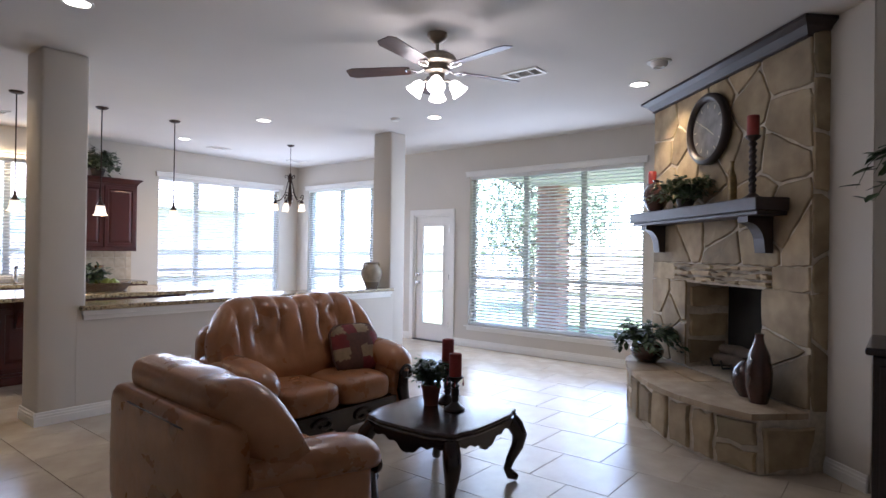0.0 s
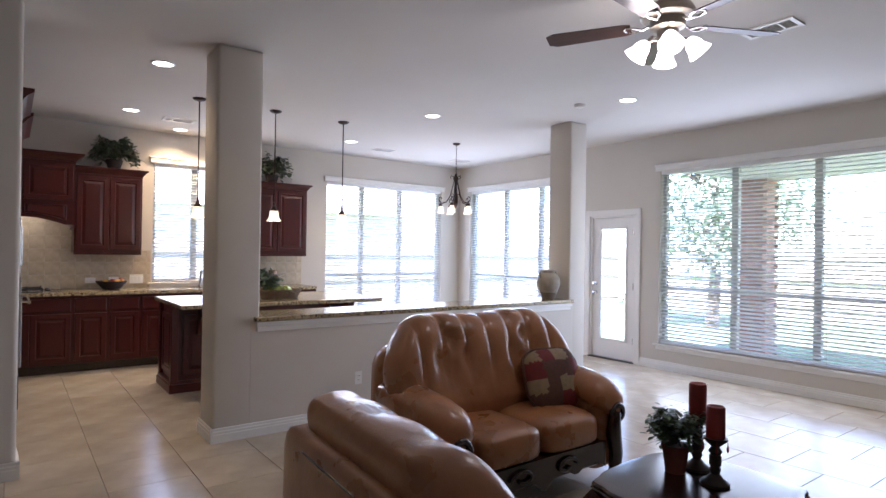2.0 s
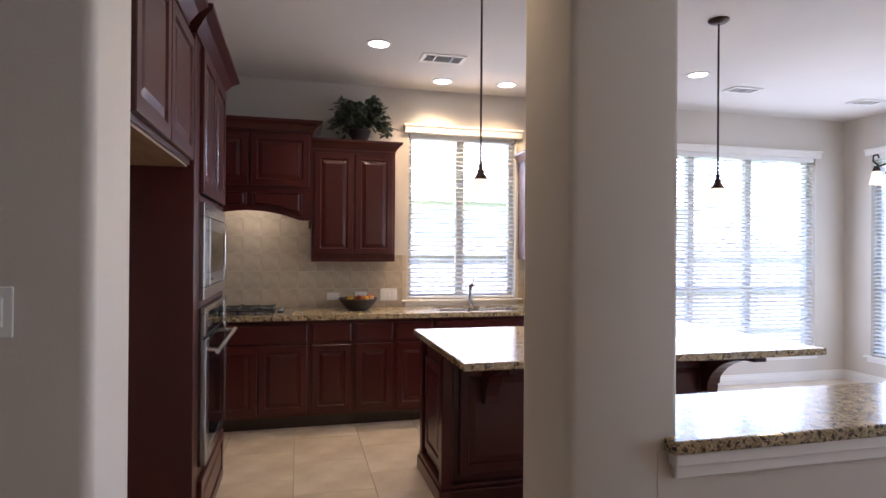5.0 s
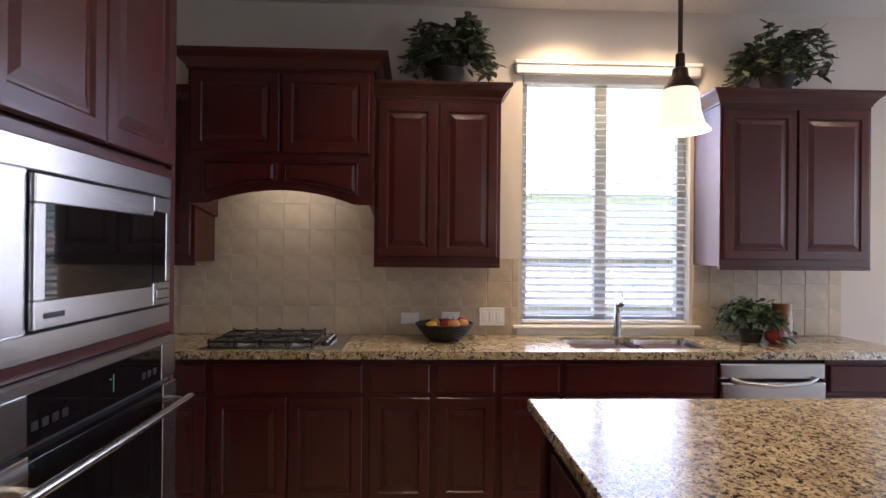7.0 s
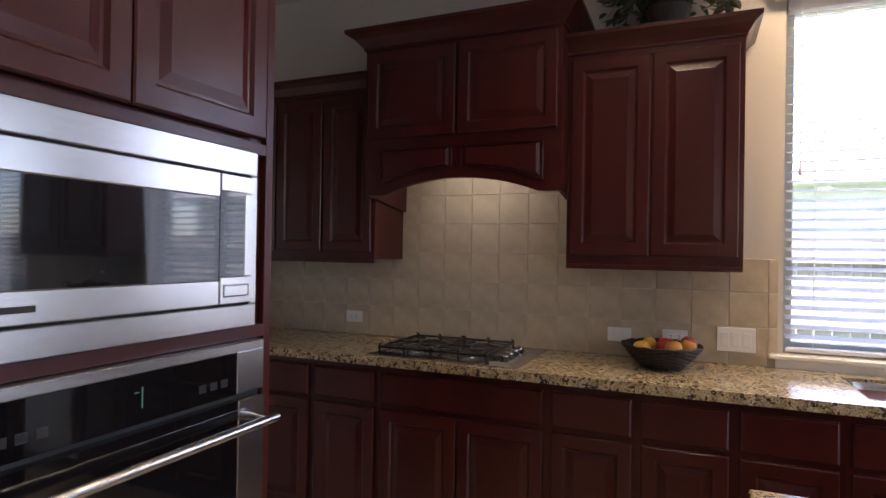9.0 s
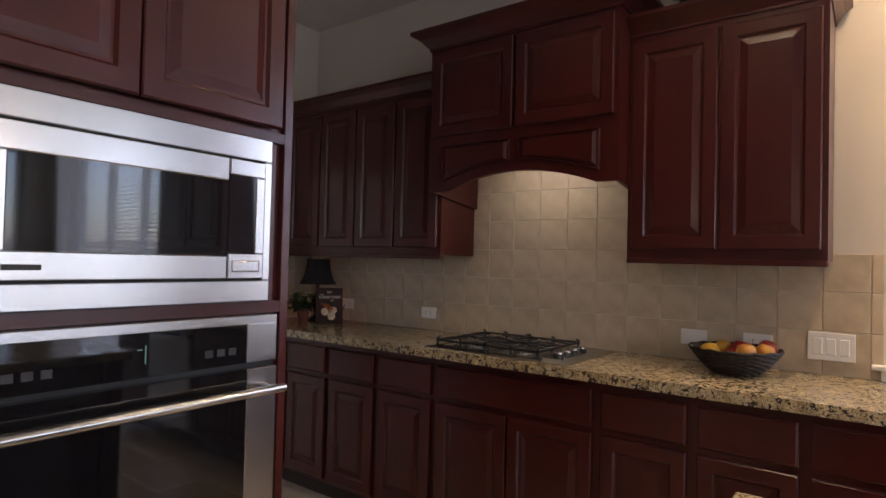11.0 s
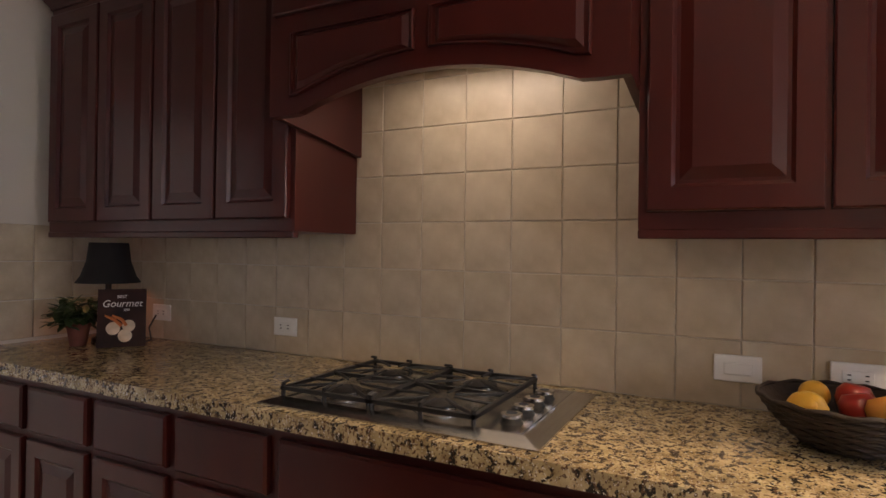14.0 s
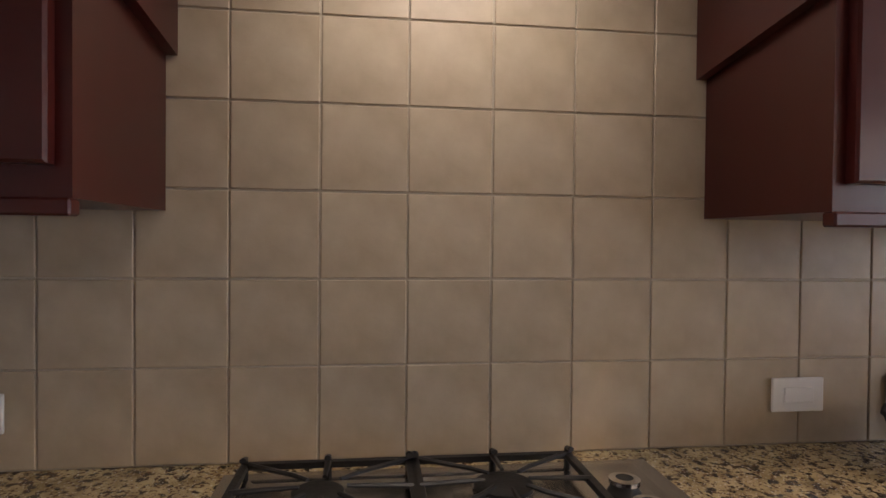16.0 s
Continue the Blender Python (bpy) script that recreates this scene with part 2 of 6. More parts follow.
DOOR = (-6.06, -5.30, 0.0, 2.03)
BIGWIN = (-4.94, -2.27, 0.33, 2.59)
NOOKN = (-8.83, -6.34, 0.33, 2.60)
NOOKW = (4.13, 6.44, 0.33, 2.60)
SINKW = (1.595, 2.70, 1.01, 2.63)
structure("wall_north", wall_y(bmesh.new(), NORTH, NORTH + T, WEST - T, 1.5, CEILING, [NOOKN, DOOR, BIGWIN]), PAINT, "greige painted wall with windows and a glazed back door", "wall")
structure("wall_west", wall_x(bmesh.new(), WEST - T, WEST, SOUTH - T, NORTH, CEILING, [SINKW, NOOKW]), PAINT, "greige painted kitchen wall with windows", "wall")
structure("wall_south_kitchen", wall_y(bmesh.new(), SOUTH - T, SOUTH, WEST, -7.0, CEILING, [(-8.46, -7.55, 0, 2.03)]), PAINT, "greige painted wall with a doorway to the hall", "wall")
bm = bmesh.new()
box(bm, HALF - 0.32, HALF, -3.2, 0.10, 0, CEILING, 0.03, 4)
structure("wall_living_side", bm, PAINT, "greige painted wall with rounded corners and light switches", "wall", 40)
structure("wall_behind_oven", box(bmesh.new(), -7.42, HALF - 0.32, -0.86, -0.68, 0, CEILING), PAINT, "greige painted wall behind the oven tower", "wall")
structure("wall_passage", box(bmesh.new(), -7.42, -7.24, SOUTH, -0.86, 0, CEILING), PAINT, "greige painted passage wall", "wall")
structure("wall_back", box(bmesh.new(), HALF, 1.5, -3.4, -3.2, 0, CEILING), PAINT, "greige painted wall behind the room", "wall")
structure("wall_east", box(bmesh.new(), 1.3, 1.5, -3.2, NORTH, 0, CEILING), PAINT, "greige painted wall beside the fireplace", "wall")
structure("ceiling", box(bmesh.new(), -10.2, 1.5, -5.4, NORTH + T, CEILING, CEILING + 0.25), CEIL, "flat painted ceiling with fine texture", "ceiling")

# columns and half wall
bm = box(bmesh.new(), HALF - 0.36, HALF, 1.30, 1.65, 0, CEILING, 0.022, 3)
structure("column_1", bm, PAINT, "square drywall column with rounded corners", "column", 40)
bm = box(bmesh.new(), HALF - 0.34, HALF, 5.33, 5.62, 0, CEILING, 0.022, 3)
structure("column_2", bm, PAINT, "square drywall column at the end of the half wall", "column", 40)
structure("half_wall", box(bmesh.new(), HALF - 0.26, HALF + 0.0015, 1.58, 5.40, 0, 0.905), PAINT, "low painted half wall between living room and kitchen", "wall")
bm = bmesh.new()
box(bm, HALF - 0.44, HALF + 0.05, 1.60, 5.37, 0.905, 0.945, 0.008)
ledge = tagged(mesh_object("half_wall_ledge", bm, GRANITE), "speckled granite ledge on the half wall", "ledge", kind="structure")
bm = bmesh.new()
box(bm, HALF - 0.004, HALF + 0.035, 1.615, 5.355, 0.865, 0.905, 0.006)
box(bm, HALF - 0.004, HALF + 0.018, 1.625, 5.345, 0.825, 0.865, 0.006)
structure("ledge_trim", bm, TRIM, "white moulding under the granite ledge", "trim")
bm = box(bmesh.new(), -10.2, 1.5, -5.4, NORTH + T, -0.2, -0.006)
structure("floor", bm, GROUT, "cream porcelain tile floor in running bond", "floor")

# ---- windows, blinds and the back door ----
def window(name, m, w, z0, z1, mullions, rail, label):
    """An opening w wide, from the left corner at m; the room is on the -y side."""
    ob = thing(name, m, label, "window", kind="structure")
    bm = bmesh.new()
    fw = 0.045
    box(bm, 0, w, 0.09, 0.15, z0, z0 + fw)
    box(bm, 0, w, 0.09, 0.15, z1 - fw, z1)
    box(bm, 0, fw, 0.09, 0.15, z0 + fw, z1 - fw)
    box(bm, w - fw, w, 0.09, 0.15, z0 + fw, z1 - fw)
    part("window_frame", bm, FRAMEW, ob)
    xs = [0.045] + [w * f for f in mullions] + [w - 0.045]
    for x in xs[1:-1]:
        part("mullion", box(bmesh.new(), x - 0.04, x + 0.04, 0.085, 0.155, z0 + fw, z1 - fw, 0.004, 1), FRAMEW, ob, "grey vinyl mullion")
    for a, b in zip(xs, xs[1:]):
        a2, b2 = a + (0.04 if a > 0.05 else 0), b - (0.04 if b < w - 0.05 else 0)
        p = part("pane", box(bmesh.new(), a2, b2, 0.118, 0.124, z0 + fw, z1 - fw), GLASS, ob)
        p.visible_shadow = False
        if rail:
            part("meeting_rail", box(bmesh.new(), a2, b2, 0.10, 0.14, rail - 0.022, rail + 0.022), FRAMEW, ob)
    bm = box(bmesh.new(), -0.06, w + 0.06, -0.045, 0.085, z0 - 0.022, z0 - 0.002, 0.004, 1)
    box(bm, -0.03, w + 0.03, -0.015, -0.001, z0 - 0.075, z0 - 0.022, 0.003, 1)
    part("window_sill", bm, TRIM, ob)
    return ob


def blind(m, w, z0, z1, tilt, label, valance=0.075):
    ob = thing("window_blind", m, label, "window blind", "venetian blinds")
    part("valance", box(box(bmesh.new(), -0.05, w + 0.05, -0.04, 0.0, z1 - 0.01, z1 - 0.01 + valance, 0.006, 1), -0.06, w + 0.06, -0.05, 0.0, z1 + valance - 0.025, z1 + valance, 0.005, 1), TRIM, ob)
    part("headrail", box(bmesh.new(), 0.01, w - 0.01, 0.012, 0.07, z1 - 0.05, z1 - 0.004), VINYL, ob)
    bm = bmesh.new()
    box(bm, 0.012, w - 0.012, -0.025, 0.025, -0.0013, 0.0013)
    first = None
    z = z1 - 0.075
    while z > z0 + 0.04:
        mm = pose(0, 0.04, z, tilt)
        if first is None:
            first = part("slat", bm, VINYL, ob, m=mm)
        else:
            share(first, ob, mm)
        z -= 0.0445
    part("bottom_rail", box(bmesh.new(), 0.012, w - 0.012, 0.016, 0.064, z0 + 0.008, z0 + 0.028, 0.004, 1), VINYL, ob)
    n = max(2, int(w / 0.55) + 1)
    for k in range(n):
        x = 0.12 + (w - 0.24) * k / (n - 1)
        part("ladder_cord", box(bmesh.new(), x - 0.0015, x + 0.0015, 0.0125, 0.0145, z0 + 0.02, z1 - 0.05), VINYL, ob)
    part("pull_cord", tube([(0.06, -0.008, z1 - 0.02), (0.061, -0.010, z0 + (z1 - z0) * 0.55), (0.06, -0.008, z0 + (z1 - z0) * 0.5)], [0.002, 0.002, 0.009], 6), VINYL, ob)
    return ob


def facing_east(y, z=0.0, x=WEST):
    return pose(x, y, z, 0, 0, 90)


window("window_1", pose(BIGWIN[0], NORTH, 0), BIGWIN[1] - BIGWIN[0], BIGWIN[2], BIGWIN[3], (0.351, 0.684), 1.05, "large triple window with white blinds over the lawn")
blind(pose(BIGWIN[0], NORTH, 0), BIGWIN[1] - BIGWIN[0], BIGWIN[2], BIGWIN[3], 20, "wide white venetian blind with open slats")
window("window_2", pose(NOOKN[0], NORTH, 0), NOOKN[1] - NOOKN[0], NOOKN[2], NOOKN[3], (0.346, 0.674), 1.07, "breakfast nook window with white blinds")
blind(pose(NOOKN[0], NORTH, 0), NOOKN[1] - NOOKN[0], NOOKN[2], NOOKN[3], 22, "white venetian blind in the breakfast nook")
window("window_3", facing_east(NOOKW[0]), NOOKW[1] - NOOKW[0], NOOKW[2], NOOKW[3], (0.30, 0.63), 1.08, "bright triple window of the breakfast nook")
blind(facing_east(NOOKW[0]), NOOKW[1] - NOOKW[0], NOOKW[2], NOOKW[3], 26, "white venetian blind in the breakfast nook, slats tilted")
window("window_4", facing_east(SINKW[0]), SINKW[1] - SINKW[0], SINKW[2], SINKW[3], (0.49,), 0, "kitchen window over the sink")
blind(facing_east(SINKW[0]), SINKW[1] - SINKW[0], SINKW[2], SINKW[3], 17, "white venetian blind over the kitchen sink")

# back door with a tall glass light
d0, d1 = DOOR[0], DOOR[1]
door = thing("door_1", pose(d0, NORTH, 0), "white back door with a tall glass pane", "door", kind="structure")
w = d1 - d0
bm = bmesh.new()
for a, b, c, d in ((0.03, 0.155, 0.02, 2.0), (w - 0.155, w - 0.03, 0.02, 2.0), (0.155, w - 0.155, 0.02, 0.27), (0.155, w - 0.155, 1.86, 2.0)):
    box(bm, a, b, 0.03, 0.075, c, d)
leaf = part("door_leaf", bm, TRIM, door)
bm = bmesh.new()
for a, b, c, d in ((0.145, 0.175, 0.26, 1.87), (w - 0.175, w - 0.145, 0.26, 1.87), (0.175, w - 0.175, 0.26, 0.29), (0.175, w - 0.175, 1.84, 1.87)):
    box(bm, a, b, 0.018, 0.03, c, d, 0.004, 1)
part("glazing_bead", bm, TRIM, door)
p = part("pane", box(bmesh.new(), 0.155, w - 0.155, 0.05, 0.056, 0.27, 1.86), GLASS, door)
p.visible_shadow = False
first = None
for k in range(35):
    mm = pose(0, 0.04, 0.30 + k * 0.0445, 10)
    if first is None:
        first = part("slat", box(bmesh.new(), 0.178, w - 0.178, -0.008, 0.008, -0.001, 0.001), VINYL, door, m=mm)
    else:
        share(first, door, mm)
part("threshold", box(bmesh.new(), 0.0, w, -0.03, 0.1, 0.0, 0.018, 0.004, 1), DARKW, door, "dark metal threshold")
for z, r in ((0.93, 0.030), (1.06, 0.026)):
    k = part("door_knob", lathe([(0, 0), (r, 0), (r, 0.008), (0.012, 0.012), (0.012, 0.035), (r * 0.9, 0.045), (r * 0.9, 0.06), (0, 0.066)], 16), CHROME, door, "satin nickel knob" if z < 1 else "satin nickel deadbolt", 40, pose(0.085, 0.03, z, 90))
for z in (0.25, 1.0, 1.75):
    part("hinge", box(bmesh.new(), w - 0.045, w - 0.02, 0.012, 0.03, z, z + 0.09), CHROME, door)
bm = bmesh.new()
box(bm, d0 - 0.085, d0, NORTH - 0.02, NORTH - 0.001, 0, 2.03, 0.005, 1)
box(bm, d1, d1 + 0.085, NORTH - 0.02, NORTH - 0.001, 0, 2.03, 0.005, 1)
box(bm, d0 - 0.085, d1 + 0.085, NORTH - 0.02, NORTH - 0.001, 2.03, 2.115, 0.005, 1)
box(bm, d0, d0 + 0.028, NORTH, NORTH + 0.15, 0, 2.03)
box(bm, d1 - 0.028, d1, NORTH, NORTH + 0.15, 0, 2.03)
box(bm, d0 + 0.028, d1 - 0.028, NORTH, NORTH + 0.15, 2.002, 2.03)
structure("door_casing", bm, TRIM, "white door casing", "trim")


def baseboard(name, x0, y0, x1, y1, side):
    """A stepped white skirting along a wall; side: +1 or -1, to the left or right of the way."""
    d = Vector((x1 - x0, y1 - y0, 0))
    n = Vector((-d.y, d.x, 0)).normalized() * side
    bm = bmesh.new()
    length = d.length
    prof = [(0.001, 0), (0.018, 0), (0.018, 0.06), (0.014, 0.066), (0.014, 0.082), (0.009, 0.088), (0.008, 0.105), (0.001, 0.11)]
    a = [bm.verts.new(Vector((x0, y0, z)) + n * o) for o, z in prof]
    b = [bm.verts.new(Vector((x1, y1, z)) + n * o) for o, z in prof]
    for k in range(len(prof) - 1):
        bm.faces.new((a[k], a[k + 1], b[k + 1], b[k]))
    bm.faces.new(a)
    bm.faces.new(b[::-1])
    structure(name, bm, TRIM, "white stepped baseboard", "baseboard")


baseboard("baseboard_half_wall", HALF, 1.28, HALF, 5.64, -1)
baseboard("baseboard_column", HALF - 0.38, 1.30, HALF + 0.018, 1.30, -1)
baseboard("baseboard_column_far", HALF + 0.018, 5.62, HALF - 0.36, 5.62, -1)
baseboard("baseboard_side", HALF, -3.2, HALF, 0.12, -1)
baseboard("baseboard_side_end", HALF + 0.018, 0.10, HALF - 0.32, 0.10, -1)
baseboard("baseboard_north", d1 + 0.085, NORTH, 0, NORTH, -1)
baseboard("baseboard_nook", WEST, NORTH, d0 - 0.085, NORTH, -1)
baseboard("baseboard_west", WEST, 3.78, WEST, NORTH, -1)
baseboard("baseboard_passage", -8.50, SOUTH, WEST + 0.62, SOUTH, 1)

# hall beyond the kitchen doorway
structure("wall_hall_end", wall_y(bmesh.new(), -4.6, -4.4, -10.2, -7.0, CEILING, [(-9.37, -8.84, 0.75, 2.45)]), PAINT, "cream painted hall wall with a window", "wall")
structure("wall_hall_west", box(bmesh.new(), -10.2, -10.0, -4.4, SOUTH - T, 0, CEILING), PAINT, "cream painted hall wall", "wall")
structure("wall_hall_east", box(bmesh.new(), -7.2, -7.0, -4.4, SOUTH - T, 0, CEILING), PAINT, "cream painted hall wall", "wall")
structure("wall_hall_return", box(bmesh.new(), -10.0, WEST - T, SOUTH - T - 0.2, SOUTH - T, 0, CEILING), PAINT, "cream painted hall wall", "wall")
bm = bmesh.new()
for a, b in ((-8.545, -8.46), (-7.55, -7.465)):
    box(bm, a, b, SOUTH + 0.001, SOUTH + 0.02, 0, 2.03, 0.005, 1)
box(bm, -8.545, -7.465, SOUTH + 0.001, SOUTH + 0.02, 2.03, 2.115, 0.005, 1)
box(bm, -8.46, -8.435, SOUTH - T, SOUTH, 0, 2.03)
box(bm, -7.575, -7.55, SOUTH - T, SOUTH, 0, 2.03)
box(bm, -8.435, -7.575, SOUTH - T, SOUTH, 2.005, 2.03)
structure("doorway_casing", bm, TRIM, "white casing round the hall doorway", "trim")
lamp("window_light", 'AREA', 5, look((-9.10, -4.3, 1.5), (-9.0, 0, 1.0)), SKYBLUE, size=(0.5, 1.4))
window("window_5", pose(-8.84, -4.4, 0, 0, 0, 180), 0.53, 0.75, 2.45, (), 0, "narrow hall window with a white blind")
blind(pose(-8.84, -4.4, 0, 0, 0, 180), 0.53, 0.75, 2.45, 30, "white venetian blind in the hall")
baseboard("baseboard_hall", -7.2, -4.4, -10.0, -4.4, -1)
GILT = material("gilt_frame", (0.36, 0.25, 0.10), rough=0.4, metal=0.5, vary=0.25, scale=40, bump=0.3)
PAPER = material("print_paper", (0.72, 0.70, 0.63), rough=0.7, vary=0.06, scale=10)
INK = material("print_grey", (0.42, 0.43, 0.40), rough=0.7, vary=0.3, scale=9)
pic = thing("framed_picture", pose(-9.43, -4.4, 1.22, 0, 0, 180), "gilt framed pale print on the hall wall", "picture")
bm = bmesh.new()
for a, b, c, d in ((0, 0.06, 0, 0.95), (0.50, 0.56, 0, 0.95), (0.06, 0.50, 0, 0.06), (0.06, 0.50, 0.89, 0.95)):
    box(bm, a, b, -0.03, -0.002, c, d, 0.008, 2)
part("frame", bm, GILT, pic)
part("mat", box(bmesh.new(), 0.06, 0.50, -0.012, -0.004, 0.06, 0.89), PAPER, pic)
part("print", box(bmesh.new(), 0.17, 0.39, -0.016, -0.013, 0.25, 0.72), INK, pic)

# ---- outside ----
LAWN = material("lawn", (0.13, 0.20, 0.10), rough=0.9, vary=0.35, scale=3, bump=0.8, bump_scale=60)
FENCEW = material("fence_wood", (0.36, 0.32, 0.28), rough=0.8, vary=0.25, scale=6, stretch=(6, 6, 0.7), per_object=0.15)
BRICK = material("red_brick", (0.38, 0.20, 0.15), rough=0.85, vary=0.3, scale=12, bump=0.4, per_object=0.2)
MORTAR = material("mortar", (0.42, 0.38, 0.33), rough=0.9, vary=0.1, scale=40)
SOFFIT = material("patio_soffit", (0.55, 0.52, 0.47), rough=0.7, vary=0.05, scale=4)
LEAFOUT = material("tree_leaf", (0.16, 0.22, 0.15), rough=0.6, vary=0.2, scale=3, second=(0.22, 0.29, 0.20))
BARK = material("bark", (0.10, 0.075, 0.055), rough=0.9, vary=0.3, scale=10, bump=0.6)
CONCRETE = material("patio_concrete", (0.40, 0.38, 0.35), rough=0.8, vary=0.1, scale=3, bump=0.2)
SIDING = material("neighbour_brick", (0.62, 0.58, 0.53), rough=0.85, vary=0.15, scale=8)
ROOFM = material("roof_shingle", (0.40, 0.39, 0.38), rough=0.9, vary=0.1, scale=14, bump=0.3)
structure("ground", box(bmesh.new(), -400, 400, -400, 400, -0.5, -0.21), LAWN, "mown green lawn behind the house", "ground")
structure("patio", box(bmesh.new(), -6.6, 0.8, NORTH + T, 9.9, -0.21, -0.10), CONCRETE, "concrete patio slab", "patio")
structure("patio_roof", box(bmesh.new(), -5.2, 1.2, NORTH + T, 9.9, 2.70, 2.95), SOFFIT, "covered patio roof", "roof")
col = thing("brick_column", pose(-4.92, 9.5, -0.10), "red brick patio column", "column")
part("core", box(bmesh.new(), -0.19, 0.19, -0.19, 0.19, 0, 2.80), MORTAR, col, "pale mortar")
first = None
for r in range(36):
    for k in range(8):
        side, half = divmod(k, 2)
        mm = pose(0, 0, 0.005 + r * 0.0775, 0, 0, 90 * side) @ pose((half - 0.5) * 0.2 + (0.05 if r % 2 else -0.05), -0.195, 0)
        if first is None:
            first = part("brick", box(bmesh.new(), -0.095, 0.095, -0.006, 0.012, 0, 0.066), BRICK, col, m=mm)
        else:
            share(first, col, mm)


def fence(m, n, label):
    ob = thing("fence", m, label, "fence")
    first = None
    for k in range(n):
        mm = pose(k * 0.148, 0, 0)
        if first is None:
            first = part("board", prism([(0.0, 0.0), (0.14, 0.0), (0.14, 0.02), (0.0, 0.02)], 0, 1.85), FENCEW, ob, m=mm)
        else:
            share(first, ob, mm)
    for z in (0.3, 1.0, 1.6):
        part("rail", box(bmesh.new(), 0, n * 0.148, -0.04, 0, z, z + 0.09), FENCEW, ob)


fence(pose(-14.0, 17.5, -0.2), 140, "weathered board fence across the back yard")
fence(pose(-12.6, -2.0, -0.2, 0, 0, 90), 125, "weathered board fence beside the house")


def tree(m, height, spread, seed, label):
    rnd = random.Random(seed)
    ob = thing("tree", m, label, "tree", "trees behind the fence")
    bm = tube([(0, 0, 0), (0.05, 0.03, height * 0.25), (0.0, 0.08, height * 0.5), (0.1, 0, height * 0.8)], [0.16, 0.13, 0.09, 0.03], 8)
    tips = []
    for k in range(14):
        a, z = rnd.uniform(0, 6.28), height * rnd.uniform(0.28, 0.75)
        r = spread * rnd.uniform(0.5, 1.0)
        e = Vector((math.cos(a) * r, math.sin(a) * r, z + height * rnd.uniform(0.1, 0.25)))
        tube([(0.03, 0.03, z), (e.x * 0.5, e.y * 0.5, z + (e.z - z) * 0.4), e], [0.05, 0.035, 0.012], 6, bm)
        tips += [e, Vector((e.x * 0.6, e.y * 0.6, z + (e.z - z) * 0.6))]
    part("trunk", bm, BARK, ob)
    bm = bmesh.new()
    for e in tips:
        for j in range(110):
            c = e + Vector((rnd.gauss(0, 0.42), rnd.gauss(0, 0.42), rnd.gauss(0, 0.36)))
            q = Euler((rnd.uniform(0, 6), rnd.uniform(0, 6), rnd.uniform(0, 6))).to_matrix()
            s = rnd.uniform(0.05, 0.10)
            bm.faces.new([bm.verts.new(c + q @ Vector(p) * s) for p in ((-1.3, 0, 0), (0, -0.55, 0.1), (1.3, 0, 0), (0, 0.55, 0.1))])
    part("crown", bm, LEAFOUT, ob, "loose green leaves")["kind"] = "stuff"


tree(pose(-7.6, 13.2, -0.2), 4.6, 1.5, 3, "leafy green tree on the lawn")
tree(pose(-1.6, 19.2, -0.2), 5.2, 2.0, 4, "leafy green tree behind the fence")
tree(pose(1.4, 18.6, -0.2), 4.6, 1.9, 5, "leafy green tree behind the fence")
tree(pose(-9.5, 19.0, -0.2), 5.0, 1.8, 6, "leafy green tree behind the fence")
house = thing("neighbour_house", pose(-17.5, 4.0, -0.2), "pale brick neighbouring house beyond the fence", "house")
part("wall", box(bmesh.new(), -4, 0, -7, 7, 0, 2.9), SIDING, house)
part("roof", prism([(-4.6, -0.1), (0.6, -0.1), (-2, 1.9)], -7.4, 7.4), ROOFM, house, "grey shingle roof", m=pose(0, 0, 2.95, 90))
for y in (-4, 0.5, 4):
    wd = part("window", box(bmesh.new(), -0.01, 0.04, y - 0.6, y + 0.6, 1.0, 2.3), TRIM, house)
    pn = part("pane", box(bmesh.new(), 0.04, 0.05, y - 0.52, y + 0.52, 1.08, 2.22), FRAMEW, wd)

# ---- kitchen cabinets ----
DOORP = [(0.0, 0.0), (0.0, 0.016), (0.004, 0.020), (0.052, 0.020), (0.060, 0.010), (0.068, 0.010), (0.095, 0.018)]
DRAWP = [(0.0, 0.0), (0.0, 0.014), (0.008, 0.020)]


def crown(bm, x0, x1, y0, y1, z, h=0.09, out=0.06, left=True, right=True):
    """A cove moulding along the front (y0) and the sides."""
    prof = [(0.0, 0.0), (0.12, 0.0), (0.12, 0.12), (0.25, 0.25), (0.55, 0.55), (0.9, 0.75), (1.0, 0.8), (1.0, 1.0), (0.0, 1.0)]
    loops = []
    for o, t in prof:
        o, zz = o * out, z + t * h
        a, b = x0 - (o if left else 0), x1 + (o if right else 0)
        loops.append([bm.verts.new(c) for c in ((a, y1, zz), (a, y0 - o, zz), (b, y0 - o, zz), (b, y1, zz))])
    for p, q in zip(loops, loops[1:]):
        for k in range(4):
            j = (k + 1) % 4
            bm.faces.new((p[k], p[j], q[j], q[k]))
    bm.faces.new(loops[0])
    bm.faces.new(loops[-1])
    return bm


